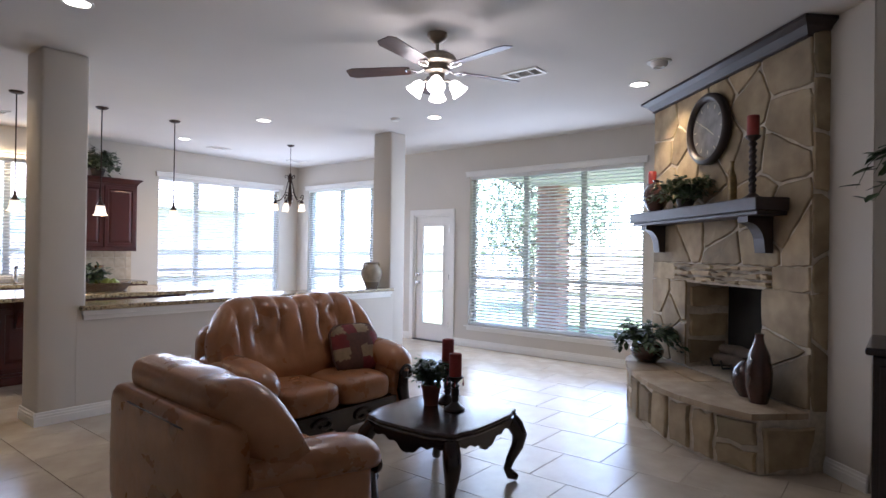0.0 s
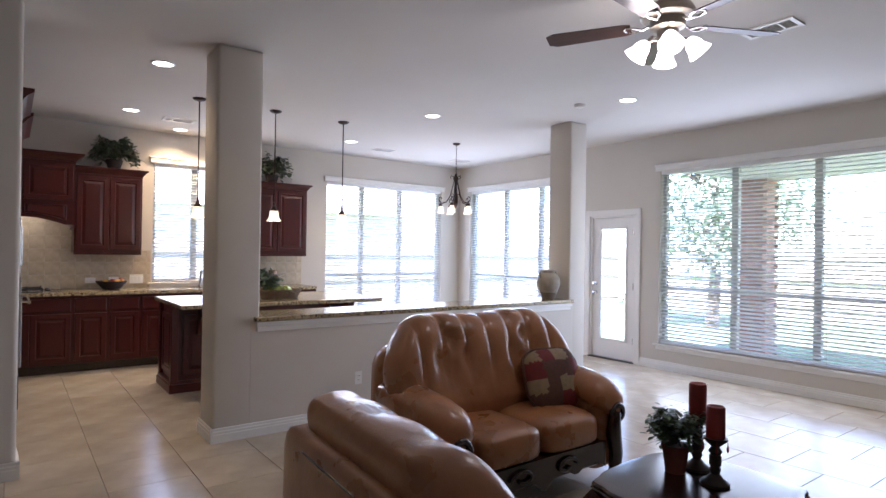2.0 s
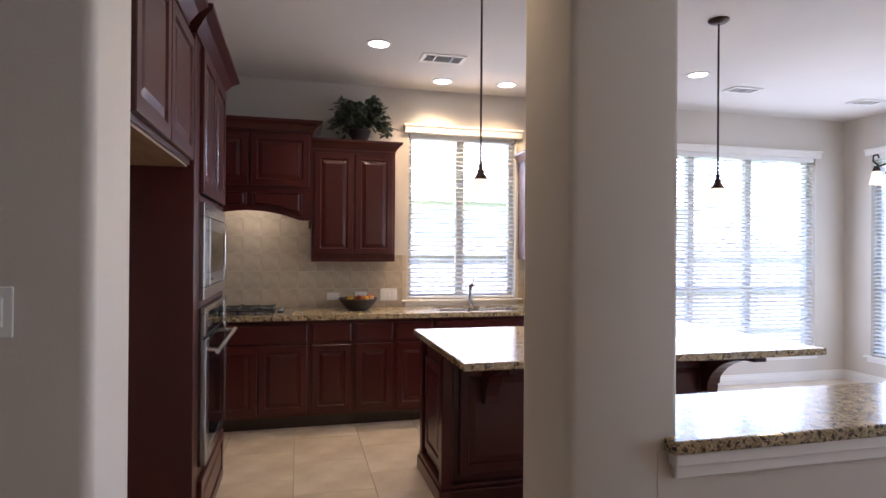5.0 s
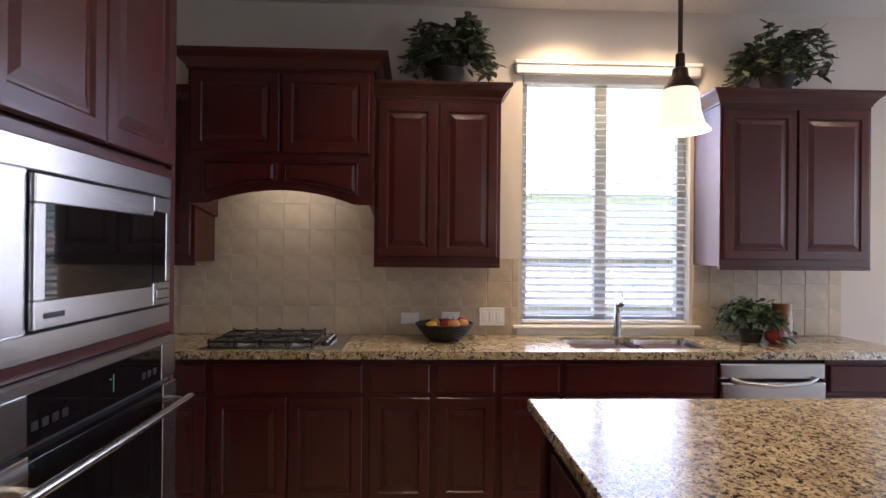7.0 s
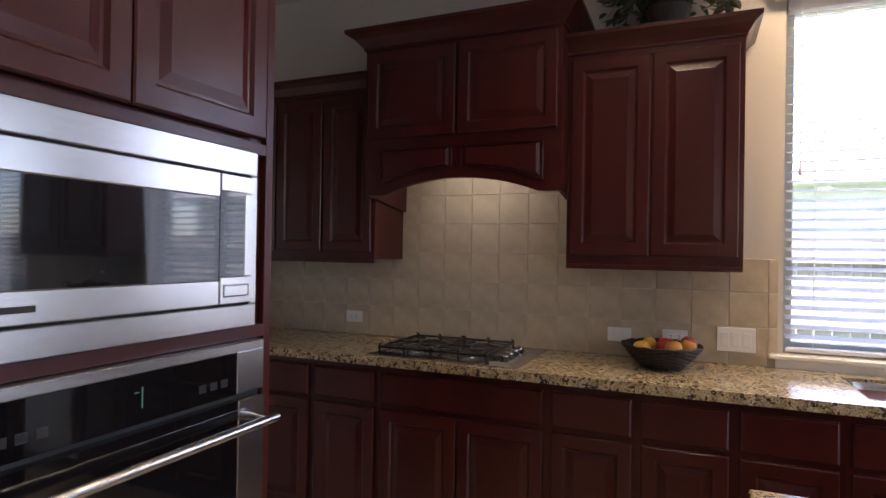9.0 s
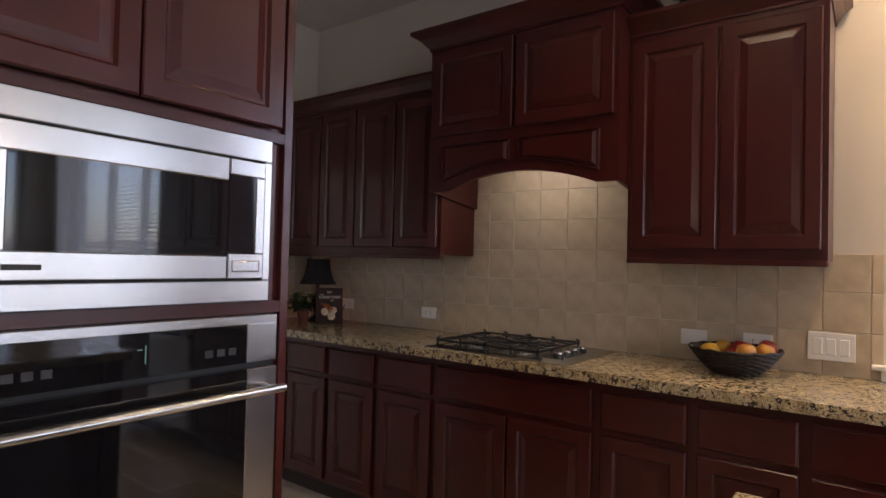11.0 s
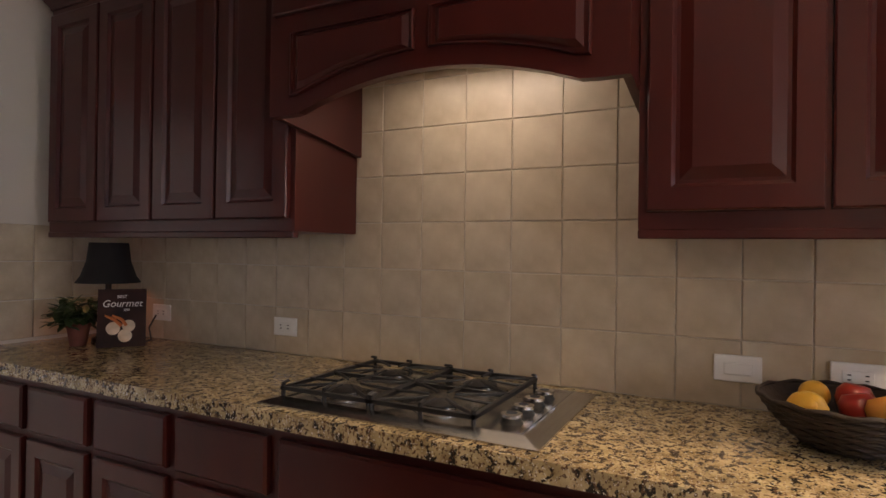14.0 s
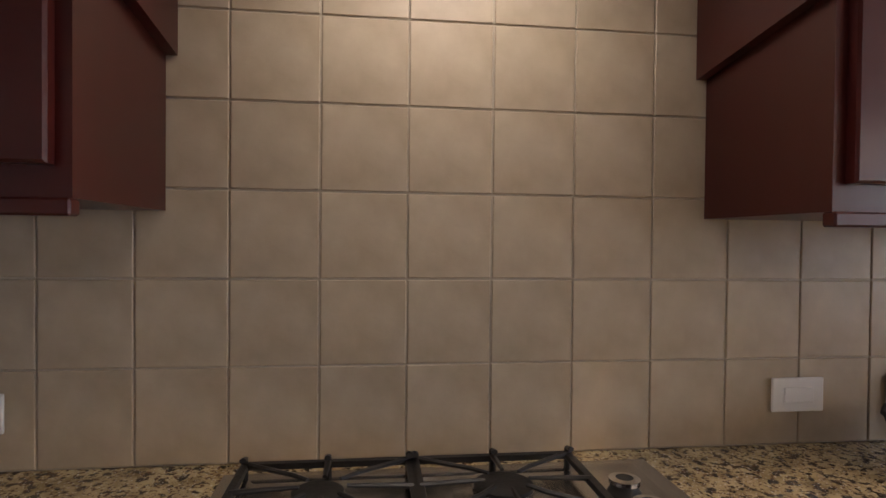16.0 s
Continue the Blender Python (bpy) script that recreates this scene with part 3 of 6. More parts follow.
def upper_cabinet(m, w, d, z0, z1, doors, label, crowned=(True, True), gap=0.012, edge=0.02):
    ob = thing("wall_cabinet", m, label, "cabinet", "kitchen wall cabinets")
    part("body", box(bmesh.new(), 0, w, -d, -0.012, z0, z1), CHERRY, ob)
    dw = (w - 2 * edge - gap * (doors - 1)) / doors
    for k in range(doors):
        part("door", panel(dw, z1 - z0 - 0.07, DOORP), CHERRY, ob, "raised panel door", m=pose(edge + k * (dw + gap), -d, z0 + 0.04))
    part("light_rail", box(bmesh.new(), 0, w, -d - 0.006, -d + 0.02, z0 - 0.022, z0, 0.003, 1), CHERRY, ob)
    part("crown_moulding", crown(bmesh.new(), 0, w, -d, -0.012, z1, 0.085, 0.06, *crowned), CHERRY, ob)
    return ob


D = 0.335
CABB = 1.405
upper_cabinet(facing_east(0.672), 0.735, D, CABB, 2.37, 2, "cherry wall cabinet with two raised panel doors")
upper_cabinet(facing_east(2.72), 0.93, D, CABB, 2.37, 2, "cherry wall cabinet beside the kitchen window")
upper_cabinet(facing_east(-1.66), 1.31, D, CABB, 2.32, 4, "cherry wall cabinet with four raised panel doors", (True, False))

# hood cabinet
hood = thing("range_hood", facing_east(-0.35), "cherry range hood cabinet with an arched valance", "range hood")
hw, hd = 1.02, 0.45
part("body", box(bmesh.new(), 0, hw, -hd, -0.012, 2.0, 2.48), CHERRY, hood)
for k in range(2):
    part("door", panel(0.48, 0.44, DOORP), CHERRY, hood, "raised panel door", m=pose(0.022 + k * 0.496, -hd, 2.02))
part("crown_moulding", crown(bmesh.new(), 0, hw, -hd, -0.012, 2.48, 0.095, 0.085), CHERRY, hood)


def arch(u):
    return 1.733 + 0.078 * max(0.0, 1 - ((u - 0.5) / 0.40) ** 2)


us = [k / 28 for k in range(29)]
outline = [(hw * u, arch(u)) for u in us] + [(hw, 2.0), (0, 2.0)]
part("valance", prism(outline, 0, 0.03), CHERRY, hood, "arched wooden valance", m=pose(0, -hd + 0.03, 0, 90))
for side in (0, 1):
    ins = [(0.08 + 0.40 * k / 12) for k in range(13)]
    pts = [(hw * u if not side else hw * (1 - u), arch(u) + 0.05) for u in ins]
    pts += [(pts[-1][0], 1.965), (pts[0][0], 1.965)]
    cx, cz = sum(p[0] for p in pts) / len(pts), (1.965 + arch(0.3)) / 2 + 0.03
    bm = bmesh.new()
    rows = []
    for k, d in ((1.0, 0.0), (0.985, 0.010), (0.95, 0.012), (0.93, 0.003), (0.84, 0.003), (0.70, 0.013)):
        rows.append([bm.verts.new((cx + (x - cx) * (1 - (1 - k) * 0.55), -d, cz + (z - cz) * k)) for x, z in pts])
    for p, q in zip(rows, rows[1:]):
        for j in range(len(p)):
            bm.faces.new((p[j], p[(j + 1) % len(p)], q[(j + 1) % len(p)], q[j]))
    bm.faces.new(rows[-1])
    bm.faces.new(rows[0])
    part("valance_panel", bm, CHERRY, hood, "raised panel shaped to the arch", m=pose(0, -hd - 0.001, 0))
    x = 0.0 if not side else hw - 0.02
    part("cheek", prism([(-hd + 0.03, 1.733), (-0.012, 1.68), (-0.012, 2.0), (-hd + 0.03, 2.0)], x, x + 0.02), CHERRY, hood, m=Matrix(((0, 0, 1, 0), (1, 0, 0, 0), (0, 1, 0, 0), (0, 0, 0, 1))))
part("liner", box(bmesh.new(), 0.025, hw - 0.025, -hd + 0.035, -0.02, 1.95, 1.97), STEEL, hood, "steel hood liner")
part("lamp_lens", box(bmesh.new(), 0.42, 0.62, -hd + 0.06, -hd + 0.12, 1.94, 1.949), BULB, hood, "lit hood lamp")
lamp("hood_lamp", 'AREA', 0.125, look((WEST + 0.20, 0.16, 1.935), (WEST + 0.10, 0.16, 0)), (1.0, 0.93, 0.72), size=(0.55, 0.12))

# base cabinets
BD = 0.60
FRONT = 0.885


def base_cabinet(y0, y1, doors, label, drawers=1):
    ob = thing("base_cabinet", facing_east(y0), label, "cabinet", "kitchen base cabinets")
    w = y1 - y0
    part("body", box(bmesh.new(), 0, w, -BD, -0.002, 0.11, COUNTER - 0.042), CHERRY, ob)
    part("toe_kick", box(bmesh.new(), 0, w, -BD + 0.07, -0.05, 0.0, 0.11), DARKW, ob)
    dw = (w - 0.03) / drawers
    for k in range(drawers):
        part("drawer_front", panel(dw - 0.008, 0.15, DRAWP), CHERRY, ob, m=pose(0.015 + k * dw, -BD, 0.72))
    dw = (w - 0.03) / doors
    for k in range(doors):
        part("door", panel(dw - 0.008, 0.56, DOORP), CHERRY, ob, "raised panel door", m=pose(0.015 + k * dw, -BD, 0.135))


for a, b, n in ((SOUTH, -1.27, 1), (-1.27, -0.91, 1), (-0.91, -0.54, 1), (-0.54, -0.16, 1), (-0.16, 0.66, 2), (0.66, 1.02, 1), (1.02, 1.37, 1), (1.37, 1.72, 1), (1.72, 2.57, 2), (3.18, 3.70, 1)):
    base_cabinet(a, b, n, "dark cherry base cabinet with a drawer over doors" if n == 1 else "wide dark cherry base cabinet with two doors")

# dishwasher
dish = thing("dishwasher", facing_east(2.575), "stainless steel dishwasher between cherry cabinets", "dishwasher")
part("body", box(bmesh.new(), 0.0, 0.60, -BD + 0.02, -0.01, 0.10, COUNTER - 0.045), SLOT, dish)
part("door", box(bmesh.new(), 0.005, 0.595, -BD - 0.03, -BD + 0.018, 0.12, 0.78, 0.012), STEEL, dish, "brushed steel door")
part("control_panel", box(bmesh.new(), 0.005, 0.595, -BD - 0.02, -BD + 0.018, 0.795, 0.88, 0.008), STEEL, dish)
part("handle", tube([(0.06, -BD - 0.03, 0.80), (0.12, -BD - 0.055, 0.78), (0.30, -BD - 0.065, 0.765), (0.48, -BD - 0.055, 0.78), (0.54, -BD - 0.03, 0.80)], 0.012, 10), STEEL, dish, "curved steel handle", 50)

# worktop with the double sink in it
SY0, SY1, SX0, SX1 = 1.80, 2.60, WEST + 0.12, WEST + 0.53
XF = WEST + 0.645
zt, zb = COUNTER, COUNTER - 0.04
bm = bmesh.new()
gx, gy = (WEST + 0.001, SX0, SX1, XF), (SOUTH + 0.001, SY0, SY1, 3.69)
grid = [[bm.verts.new((x, y, zb)) for y in gy] for x in gx]
cells = [bm.faces.new((grid[i][j], grid[i + 1][j], grid[i + 1][j + 1], grid[i][j + 1])) for i in range(3) for j in range(3) if (i, j) != (1, 1)]
up = bmesh.ops.extrude_face_region(bm, geom=cells)
for v in up["geom"]:
    if isinstance(v, bmesh.types.BMVert):
        v.co.z = zt
        if abs(v.co.x - XF) < 1e-4:
            v.co.x -= 0.006
worktop = tagged(mesh_object("worktop", bm, GRANITE), "speckled gold and black granite worktop", "worktop")
sink = thing("kitchen_sink", pose(0, 0, 0), "double bowl stainless steel undermount sink", "sink")


def bowl(y0, y1):
    bm = bmesh.new()
    x0, x1 = SX0, SX1
    loops = []
    for o, z in ((-0.0, zt - 0.012), (0.004, zt - 0.03), (0.012, zt - 0.16), (0.05, zt - 0.19)):
        loop = []
        r = 0.07
        for cx, cy, a0 in ((x1 - o - r, y1 - o - r, 0), (x0 + o + r, y1 - o - r, 90), (x0 + o + r, y0 + o + r, 180), (x1 - o - r, y0 + o + r, 270)):
            for k in range(5):
                a = radians(a0 + 22.5 * k)
                loop.append(bm.verts.new((cx + r * math.cos(a), cy + r * math.sin(a), z)))
        loops.append(loop)
    for p, q in zip(loops, loops[1:]):
        for k in range(len(p)):
            j = (k + 1) % len(p)
            bm.faces.new((p[k], p[j], q[j], q[k]))
    bm.faces.new(loops[-1])
    return bm


part("bowl", bowl(SY0, 2.21), STEEL, sink, smooth=50)
part("bowl", bowl(2.23, SY1), STEEL, sink, smooth=50)
faucet = thing("faucet", pose(WEST + 0.075, 2.20, COUNTER), "brushed nickel pull-out kitchen faucet", "faucet")
part("base", lathe([(0, 0), (0.032, 0), (0.030, 0.012), (0.024, 0.03), (0.024, 0.12), (0.02, 0.15), (0, 0.15)], 18), STEEL, faucet, smooth=40)
part("spout", tube([(0, 0, 0.13), (0.0, 0, 0.2), (0.02, -0.005, 0.24), (0.06, -0.015, 0.255), (0.10, -0.02, 0.24), (0.125, -0.025, 0.21)], [0.02, 0.019, 0.018, 0.018, 0.02, 0.022], 12), STEEL, faucet, smooth=50)
part("lever", tube([(0, 0.01, 0.15), (-0.01, 0.03, 0.22), (-0.015, 0.035, 0.27)], [0.012, 0.009, 0.007], 8), STEEL, faucet, smooth=50)

# ---- oven tower ----
def facing_north(x, y=0.105):
    return pose(x, y, 0, 0, 0, 180)


tower = thing("oven_tower", facing_north(-6.555), "tall cherry cabinet holding microwave and wall oven", "cabinet")
tw, td = 0.905, 0.76
part("body", box(bmesh.new(), 0.03, tw - 0.03, 0.02, td, 0.09, 2.45), CHERRY, tower)
for x, x1 in ((-0.12, 0.03), (tw - 0.03, tw)):
    part("side_panel", box(bmesh.new(), x, x1, 0, td, 0.09, 2.45, 0.002, 1), CHERRY, tower)
for z, h in ((0.40, 0.055), (1.206, 0.034), (1.711, 0.03)):
    part("rail", box(bmesh.new(), 0.03, tw - 0.03, 0, 0.02, z, z + h), CHERRY, tower)
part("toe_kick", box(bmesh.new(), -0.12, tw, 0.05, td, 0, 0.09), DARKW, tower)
for k in range(2):
    part("door", panel(0.415, 0.68, DOORP), CHERRY, tower, "raised panel door", m=pose(0.018 + k * 0.42, 0, 1.752))
part("drawer_front", panel(0.83, 0.28, DOORP), CHERRY, tower, "raised panel drawer", m=pose(0.02, 0, 0.11))
part("crown_moulding", crown(bmesh.new(), -0.12, tw, 0, td, 2.45, 0.11, 0.085), CHERRY, tower)

mw = thing("microwave_oven", facing_north(-6.555), "built-in stainless steel microwave with a dark glass door", "microwave")
a0, a1, b0, b1 = 0.035, 0.818, 1.242, 1.709
bm = bmesh.new()
for a, b, c, d in ((a0, a1, b0, b0 + 0.06), (a0, a1, b1 - 0.066, b1), (a0, a0 + 0.095, b0 + 0.06, b1 - 0.066), (a1 - 0.026, a1, b0 + 0.06, b1 - 0.066)):
    box(bm, a, b, -0.022, 0.02, c, d, 0.003, 1)
part("trim_kit", bm, STEEL, mw, "brushed steel trim kit")
part("recess", box(bmesh.new(), a0 + 0.035, a1 - 0.022, 0.0, 0.018, b0 + 0.05, b1 - 0.055), SLOT, mw)
c0, c1, e0, e1 = a0 + 0.101, a1 - 0.032, b0 + 0.066, b1 - 0.072
dx = c1 - 0.115
bm = bmesh.new()
for a, b, c, d in ((c0, dx, e0, e0 + 0.062), (c0, dx, e1 - 0.062, e1), (c0, c0 + 0.035, e0 + 0.062, e1 - 0.062), ):
    box(bm, a, b, -0.035, 0.0, c, d, 0.003, 1)
mdoor = part("door", bm, STEEL, mw, "brushed steel door frame")
part("glass", box(bmesh.new(), c0 + 0.035, dx, -0.032, 0.0, e0 + 0.062, e1 - 0.062), BLACKG, mdoor, "dark glass window")
bm = bmesh.new()
for a, b, c, d in ((dx + 0.002, c1, e0, e0 + 0.07), (dx + 0.002, c1, e1 - 0.045, e1), (c1 - 0.03, c1, e0 + 0.07, e1 - 0.045)):
    box(bm, a, b, -0.035, 0.0, c, d, 0.003, 1)
cp = part("control_panel", bm, STEEL, mw)
part("keypad", box(bmesh.new(), dx + 0.002, c1 - 0.03, -0.033, 0.0, e0 + 0.07, e1 - 0.045), BLACKG, cp, "black glass keypad")
part("open_button", box(bmesh.new(), dx + 0.015, c1 - 0.015, -0.038, -0.034, e0 + 0.018, e0 + 0.05, 0.004, 2), STEEL, cp)
part("badge", box(bmesh.new(), c0 + 0.03, c0 + 0.10, -0.0365, -0.0345, e0 + 0.022, e0 + 0.034), SLOT, mw, "small dark maker's badge")

ov = thing("wall_oven", facing_north(-6.555), "built-in stainless steel wall oven with black glass", "oven")
o0, o1, z0, z1 = 0.025, 0.845, 0.457, 1.204
part("chassis", box(bmesh.new(), o0, o1, -0.008, 0.018, z0, z1), SLOT, ov)
bm = bmesh.new()
for a, b, c, d in ((o0, o1, z1 - 0.025, z1), (o0, o0 + 0.10, z1 - 0.133, z1 - 0.025), (o1 - 0.10, o1, z1 - 0.133, z1 - 0.025)):
    box(bm, a, b, -0.03, -0.008, c, d, 0.002, 1)
cpn = part("control_panel", bm, STEEL, ov)
part("control_glass", box(bmesh.new(), o0 + 0.10, o1 - 0.10, -0.027, -0.008, z1 - 0.133, z1 - 0.025), BLACKG, cpn, "black glass touch panel")
LCD = material("oven_display", (0.06, 0.14, 0.10), rough=0.3, vary=0.0, emit=0.06)
KEYPRINT = material("panel_print", (0.022, 0.022, 0.024), rough=0.4, vary=0.0)
part("display_digit", box(box(bmesh.new(), 0.463, 0.466, -0.0285, -0.0272, z1 - 0.10, z1 - 0.055), 0.445, 0.456, -0.0285, -0.0272, z1 - 0.066, z1 - 0.064), LCD, cpn, "small lit clock digits")
first = None
for bx in [0.14 + 0.035 * k for k in range(4)] + [0.62, 0.655, 0.69]:
    for bz in (z1 - 0.10, z1 - 0.105):
        mm = pose(bx, -0.0285, bz)
        if first is None:
            first = part("key", box(bmesh.new(), 0, 0.022, 0, 0.0015, 0, 0.014, 0.0004, 1), KEYPRINT, cpn, m=mm)
        else:
            share(first, cpn, mm)
bm = bmesh.new()
for a, b, c, d in ((o0, o0 + 0.10, z0, z1 - 0.149), (o1 - 0.10, o1, z0, z1 - 0.149), (o0 + 0.10, o1 - 0.10, z0, z0 + 0.06)):
    box(bm, a, b, -0.035, -0.008, c, d, 0.003, 1)
odoor = part("door", bm, STEEL, ov, "steel door frame")
part("glass", box(bmesh.new(), o0 + 0.10, o1 - 0.10, -0.033, -0.008, z0 + 0.06, z1 - 0.149), BLACKG, odoor, "black glass window")
part("handle", tube([(o0 + 0.01, -0.085, z1 - 0.205), (0.43, -0.085, z1 - 0.205), (o1 - 0.01, -0.085, z1 - 0.205)], 0.0125, 12), STEEL, odoor, "long round steel handle", 50)
for x in (o0 + 0.05, o1 - 0.05):
    part("handle_post", tube([(x, -0.03, z1 - 0.20), (x, -0.088, z1 - 0.205)], 0.01, 10), STEEL, odoor)

# cabinet over the empty refrigerator bay
fr = thing("wall_cabinet", facing_north(HALF - 0.32), "deep cherry cabinet over the empty refrigerator bay", "cabinet", "kitchen wall cabinets")
fw = 6.435 - (-HALF + 0.32)
part("body", box(bmesh.new(), 0, fw - 0.002, 0.02, 0.76, 1.86, 2.45), CHERRY, fr)
part("bottom", box(bmesh.new(), 0.01, fw - 0.01, 0.03, 0.75, 1.85, 1.86), CHERRYH, fr, "bare wood underside")
for k in range(2):
    part("door", panel(fw / 2 - 0.02, 0.54, DOORP), CHERRY, fr, "raised panel door", m=pose(0.015 + k * (fw / 2 - 0.01), 0.02, 1.88))
part("crown_moulding", crown(bmesh.new(), 0, fw - 0.09, 0.02, 0.76, 2.45, 0.11, 0.085, False, False), CHERRY, fr)

# ---- island ----
isl = thing("kitchen_island", pose(0, 0, 0), "dark cherry kitchen island with panelled sides", "kitchen island")
ix0, ix1, iy0, iy1 = -7.50, -6.95, 1.41, 3.22
part("body", box(bmesh.new(), ix0, ix1, iy0, iy1, 0.0, COUNTER - 0.04), CHERRY, isl)
part("end_panel", panel(ix1 - ix0 - 0.12, 0.62, DOORP), CHERRY, isl, "raised end panel", m=pose(ix0 + 0.06, iy0, 0.17))
for k in range(3):
    part("side_panel", panel(0.54, 0.62, DOORP), CHERRY, isl, "raised side panel", m=pose(ix1, iy0 + 0.08 + k * 0.58, 0.17, 0, 0, 90))
for x in (ix0, ix1):
    for y in (iy0, iy1):
        part("corner_post", box(bmesh.new(), x - 0.035, x + 0.035, y - 0.035, y + 0.035, 0.0, COUNTER - 0.04, 0.006, 1), CHERRY, isl)
bm = box(bmesh.new(), ix0 - 0.05, ix1 + 0.05, iy0 - 0.05, iy1 + 0.05, 0, 0.09, 0.008, 2)
box(bm, ix0 - 0.04, ix1 + 0.04, iy0 - 0.04, iy1 + 0.04, 0.09, 0.12, 0.01, 2)
part("base_moulding", bm, CHERRY, isl)
for y in (iy0 + 0.25, iy1 - 0.06):
    pts = [(0, 0), (0.46, 0), (0.46, -0.05)] + [(0.46 - 0.40 * math.sin(radians(a)), -0.05 - 0.26 * (1 - math.cos(radians(a)))) for a in range(10, 91, 10)] + [(0, -0.32)]
    part("corbel", prism(pts, -0.04, 0.04), CHERRY, isl, "curved bracket", m=pose(ix1 + 0.035, y, COUNTER - 0.042, 90))
pts = [(0, 0), (0.24, 0), (0.24, -0.05)] + [(0.24 - 0.19 * math.sin(radians(a)), -0.05 - 0.24 * (1 - math.cos(radians(a)))) for a in range(10, 91, 10)] + [(0, -0.30)]
part("corbel", prism(pts, -0.04, 0.04), CHERRY, isl, "curved bracket", m=pose(ix1 - 0.05, iy1 + 0.035, COUNTER - 0.042, 0, 0, 90) @ pose(0, 0, 0, 90))
tagged(mesh_object("island_worktop", box(bmesh.new(), -7.56, -6.32, 1.33, 3.49, COUNTER - 0.04, COUNTER, 0.007, 2), GRANITE), "polished speckled granite island worktop", "worktop")

# ---- fireplace ----
STONE = material("limestone", (0.34, 0.25, 0.145), rough=0.8, vary=0.3, scale=5, second=(0.46, 0.36, 0.22), bump=0.6, bump_scale=22, per_object=0.32)
FSTONE = material("hearth_flagstone", (0.38, 0.27, 0.16), rough=0.7, vary=0.2, scale=5, second=(0.48, 0.38, 0.25), bump=0.5, bump_scale=25, per_object=0.15)
JOINT = material("stone_mortar", (0.58, 0.51, 0.40), rough=0.95, vary=0.15, scale=25, bump=0.5, bump_scale=50)
SOOT = material("firebox_soot", (0.012, 0.011, 0.010), rough=0.8, vary=0.4, scale=6)
FM = pose(-1.83, 5.86, 0, 0, 0, -45)
FW = 2.24
rnd = random.Random(12)
bm = bmesh.new()
box(bm, 0, 0.66, 0.03, 0.5, 0, CEILING)
box(bm, 1.74, FW, 0.03, 0.5, 0, CEILING)
box(bm, 0.66, 1.74, 0.03, 0.5, 1.19, CEILING)
box(bm, 0.66, 1.74, 0.03, 0.5, 0, 0.40)
breast = structure("chimney_breast", bm, JOINT, "rubble limestone chimney breast with pale mortar", "fireplace")
breast.matrix_world = FM
bm = box(bmesh.new(), 0.66, 1.74, 0.45, 0.5, 0.40, 1.19)
fb = tagged(mesh_object("firebox", bm, SOOT), "sooty black firebox", "firebox", kind="structure")
fb.matrix_world = FM


def pieces(u0, u1, z0, z1, big):
    w, h = u1 - u0, z1 - z0
    if (w < big and h < big * 0.8) or (w * h < 0.05):
        return [(u0, u1, z0, z1)]
    f = rnd.uniform(0.36, 0.64)
    if w > h * rnd.uniform(0.9, 1.4):
        return pieces(u0, u0 + w * f, z0, z1, big) + pieces(u0 + w * f, u1, z0, z1, big)
    return pieces(u0, u1, z0, z0 + h * f, big) + pieces(u0, u1, z0 + h * f, z1, big)


def stone_mesh(w, h, depth, jit=0.15):
    """An irregular slab of stone w by h, front at -y, worn edges."""
    bm = bmesh.new()
    g = 0.007
    n = []
    for cx, cz, k in ((g, g, 0), (w - g, g, 1), (w - g, h - g, 2), (g, h - g, 3)):
        j = min(w, h) * jit
        n.append((cx + (rnd.uniform(0, j) if k in (0, 3) else -rnd.uniform(0, j)), cz + (rnd.uniform(0, j) if k in (0, 1) else -rnd.uniform(0, j))))
    ring = []
    for k in range(4):
        a, b = n[k], n[(k + 1) % 4]
        ring.append(a)
        for t in (0.33, 0.66):
            o = rnd.uniform(-0.018, 0.018)
            px, pz = a[0] + (b[0] - a[0]) * t, a[1] + (b[1] - a[1]) * t
            if k % 2 == 0:
                pz = max(g * 0.6, min(h - g * 0.6, pz + o))
            else:
                px = max(g * 0.6, min(w - g * 0.6, px + o))
            ring.append((px, pz))
    cx, cz = sum(p[0] for p in ring) / 12, sum(p[1] for p in ring) / 12
    loops = []
    for s, y in ((1.0, 0.0), (1.0, -depth * 0.6), (0.93, -depth)):
        loops.append([bm.verts.new((cx + (x - cx) * s, y + (rnd.uniform(-0.003, 0.003) if y else 0), cz + (z - cz) * s)) for x, z in ring])
    for p, q in zip(loops, loops[1:]):
        for k in range(12):
            bm.faces.new((p[k], p[(k + 1) % 12], q[(k + 1) % 12], q[k]))
    c = bm.verts.new((cx, -depth - rnd.uniform(0, 0.008), cz))
    for k in range(12):
        bm.faces.new((loops[-1][k], loops[-1][(k + 1) % 12], c))
    return bm


def clip(poly, px, pz, nx, nz):
    """The side of a polygon that lies against (nx, nz) from the line through (px, pz)."""
    out = []
    for k, p in enumerate(poly):
        q = poly[(k + 1) % len(poly)]
        a, b = (p[0] - px) * nx + (p[1] - pz) * nz, (q[0] - px) * nx + (q[1] - pz) * nz
        if a <= 0:
            out.append(p)
        if (a < 0 < b) or (b < 0 < a):
            f = a / (a - b)
            out.append((p[0] + (q[0] - p[0]) * f, p[1] + (q[1] - p[1]) * f))
    return out


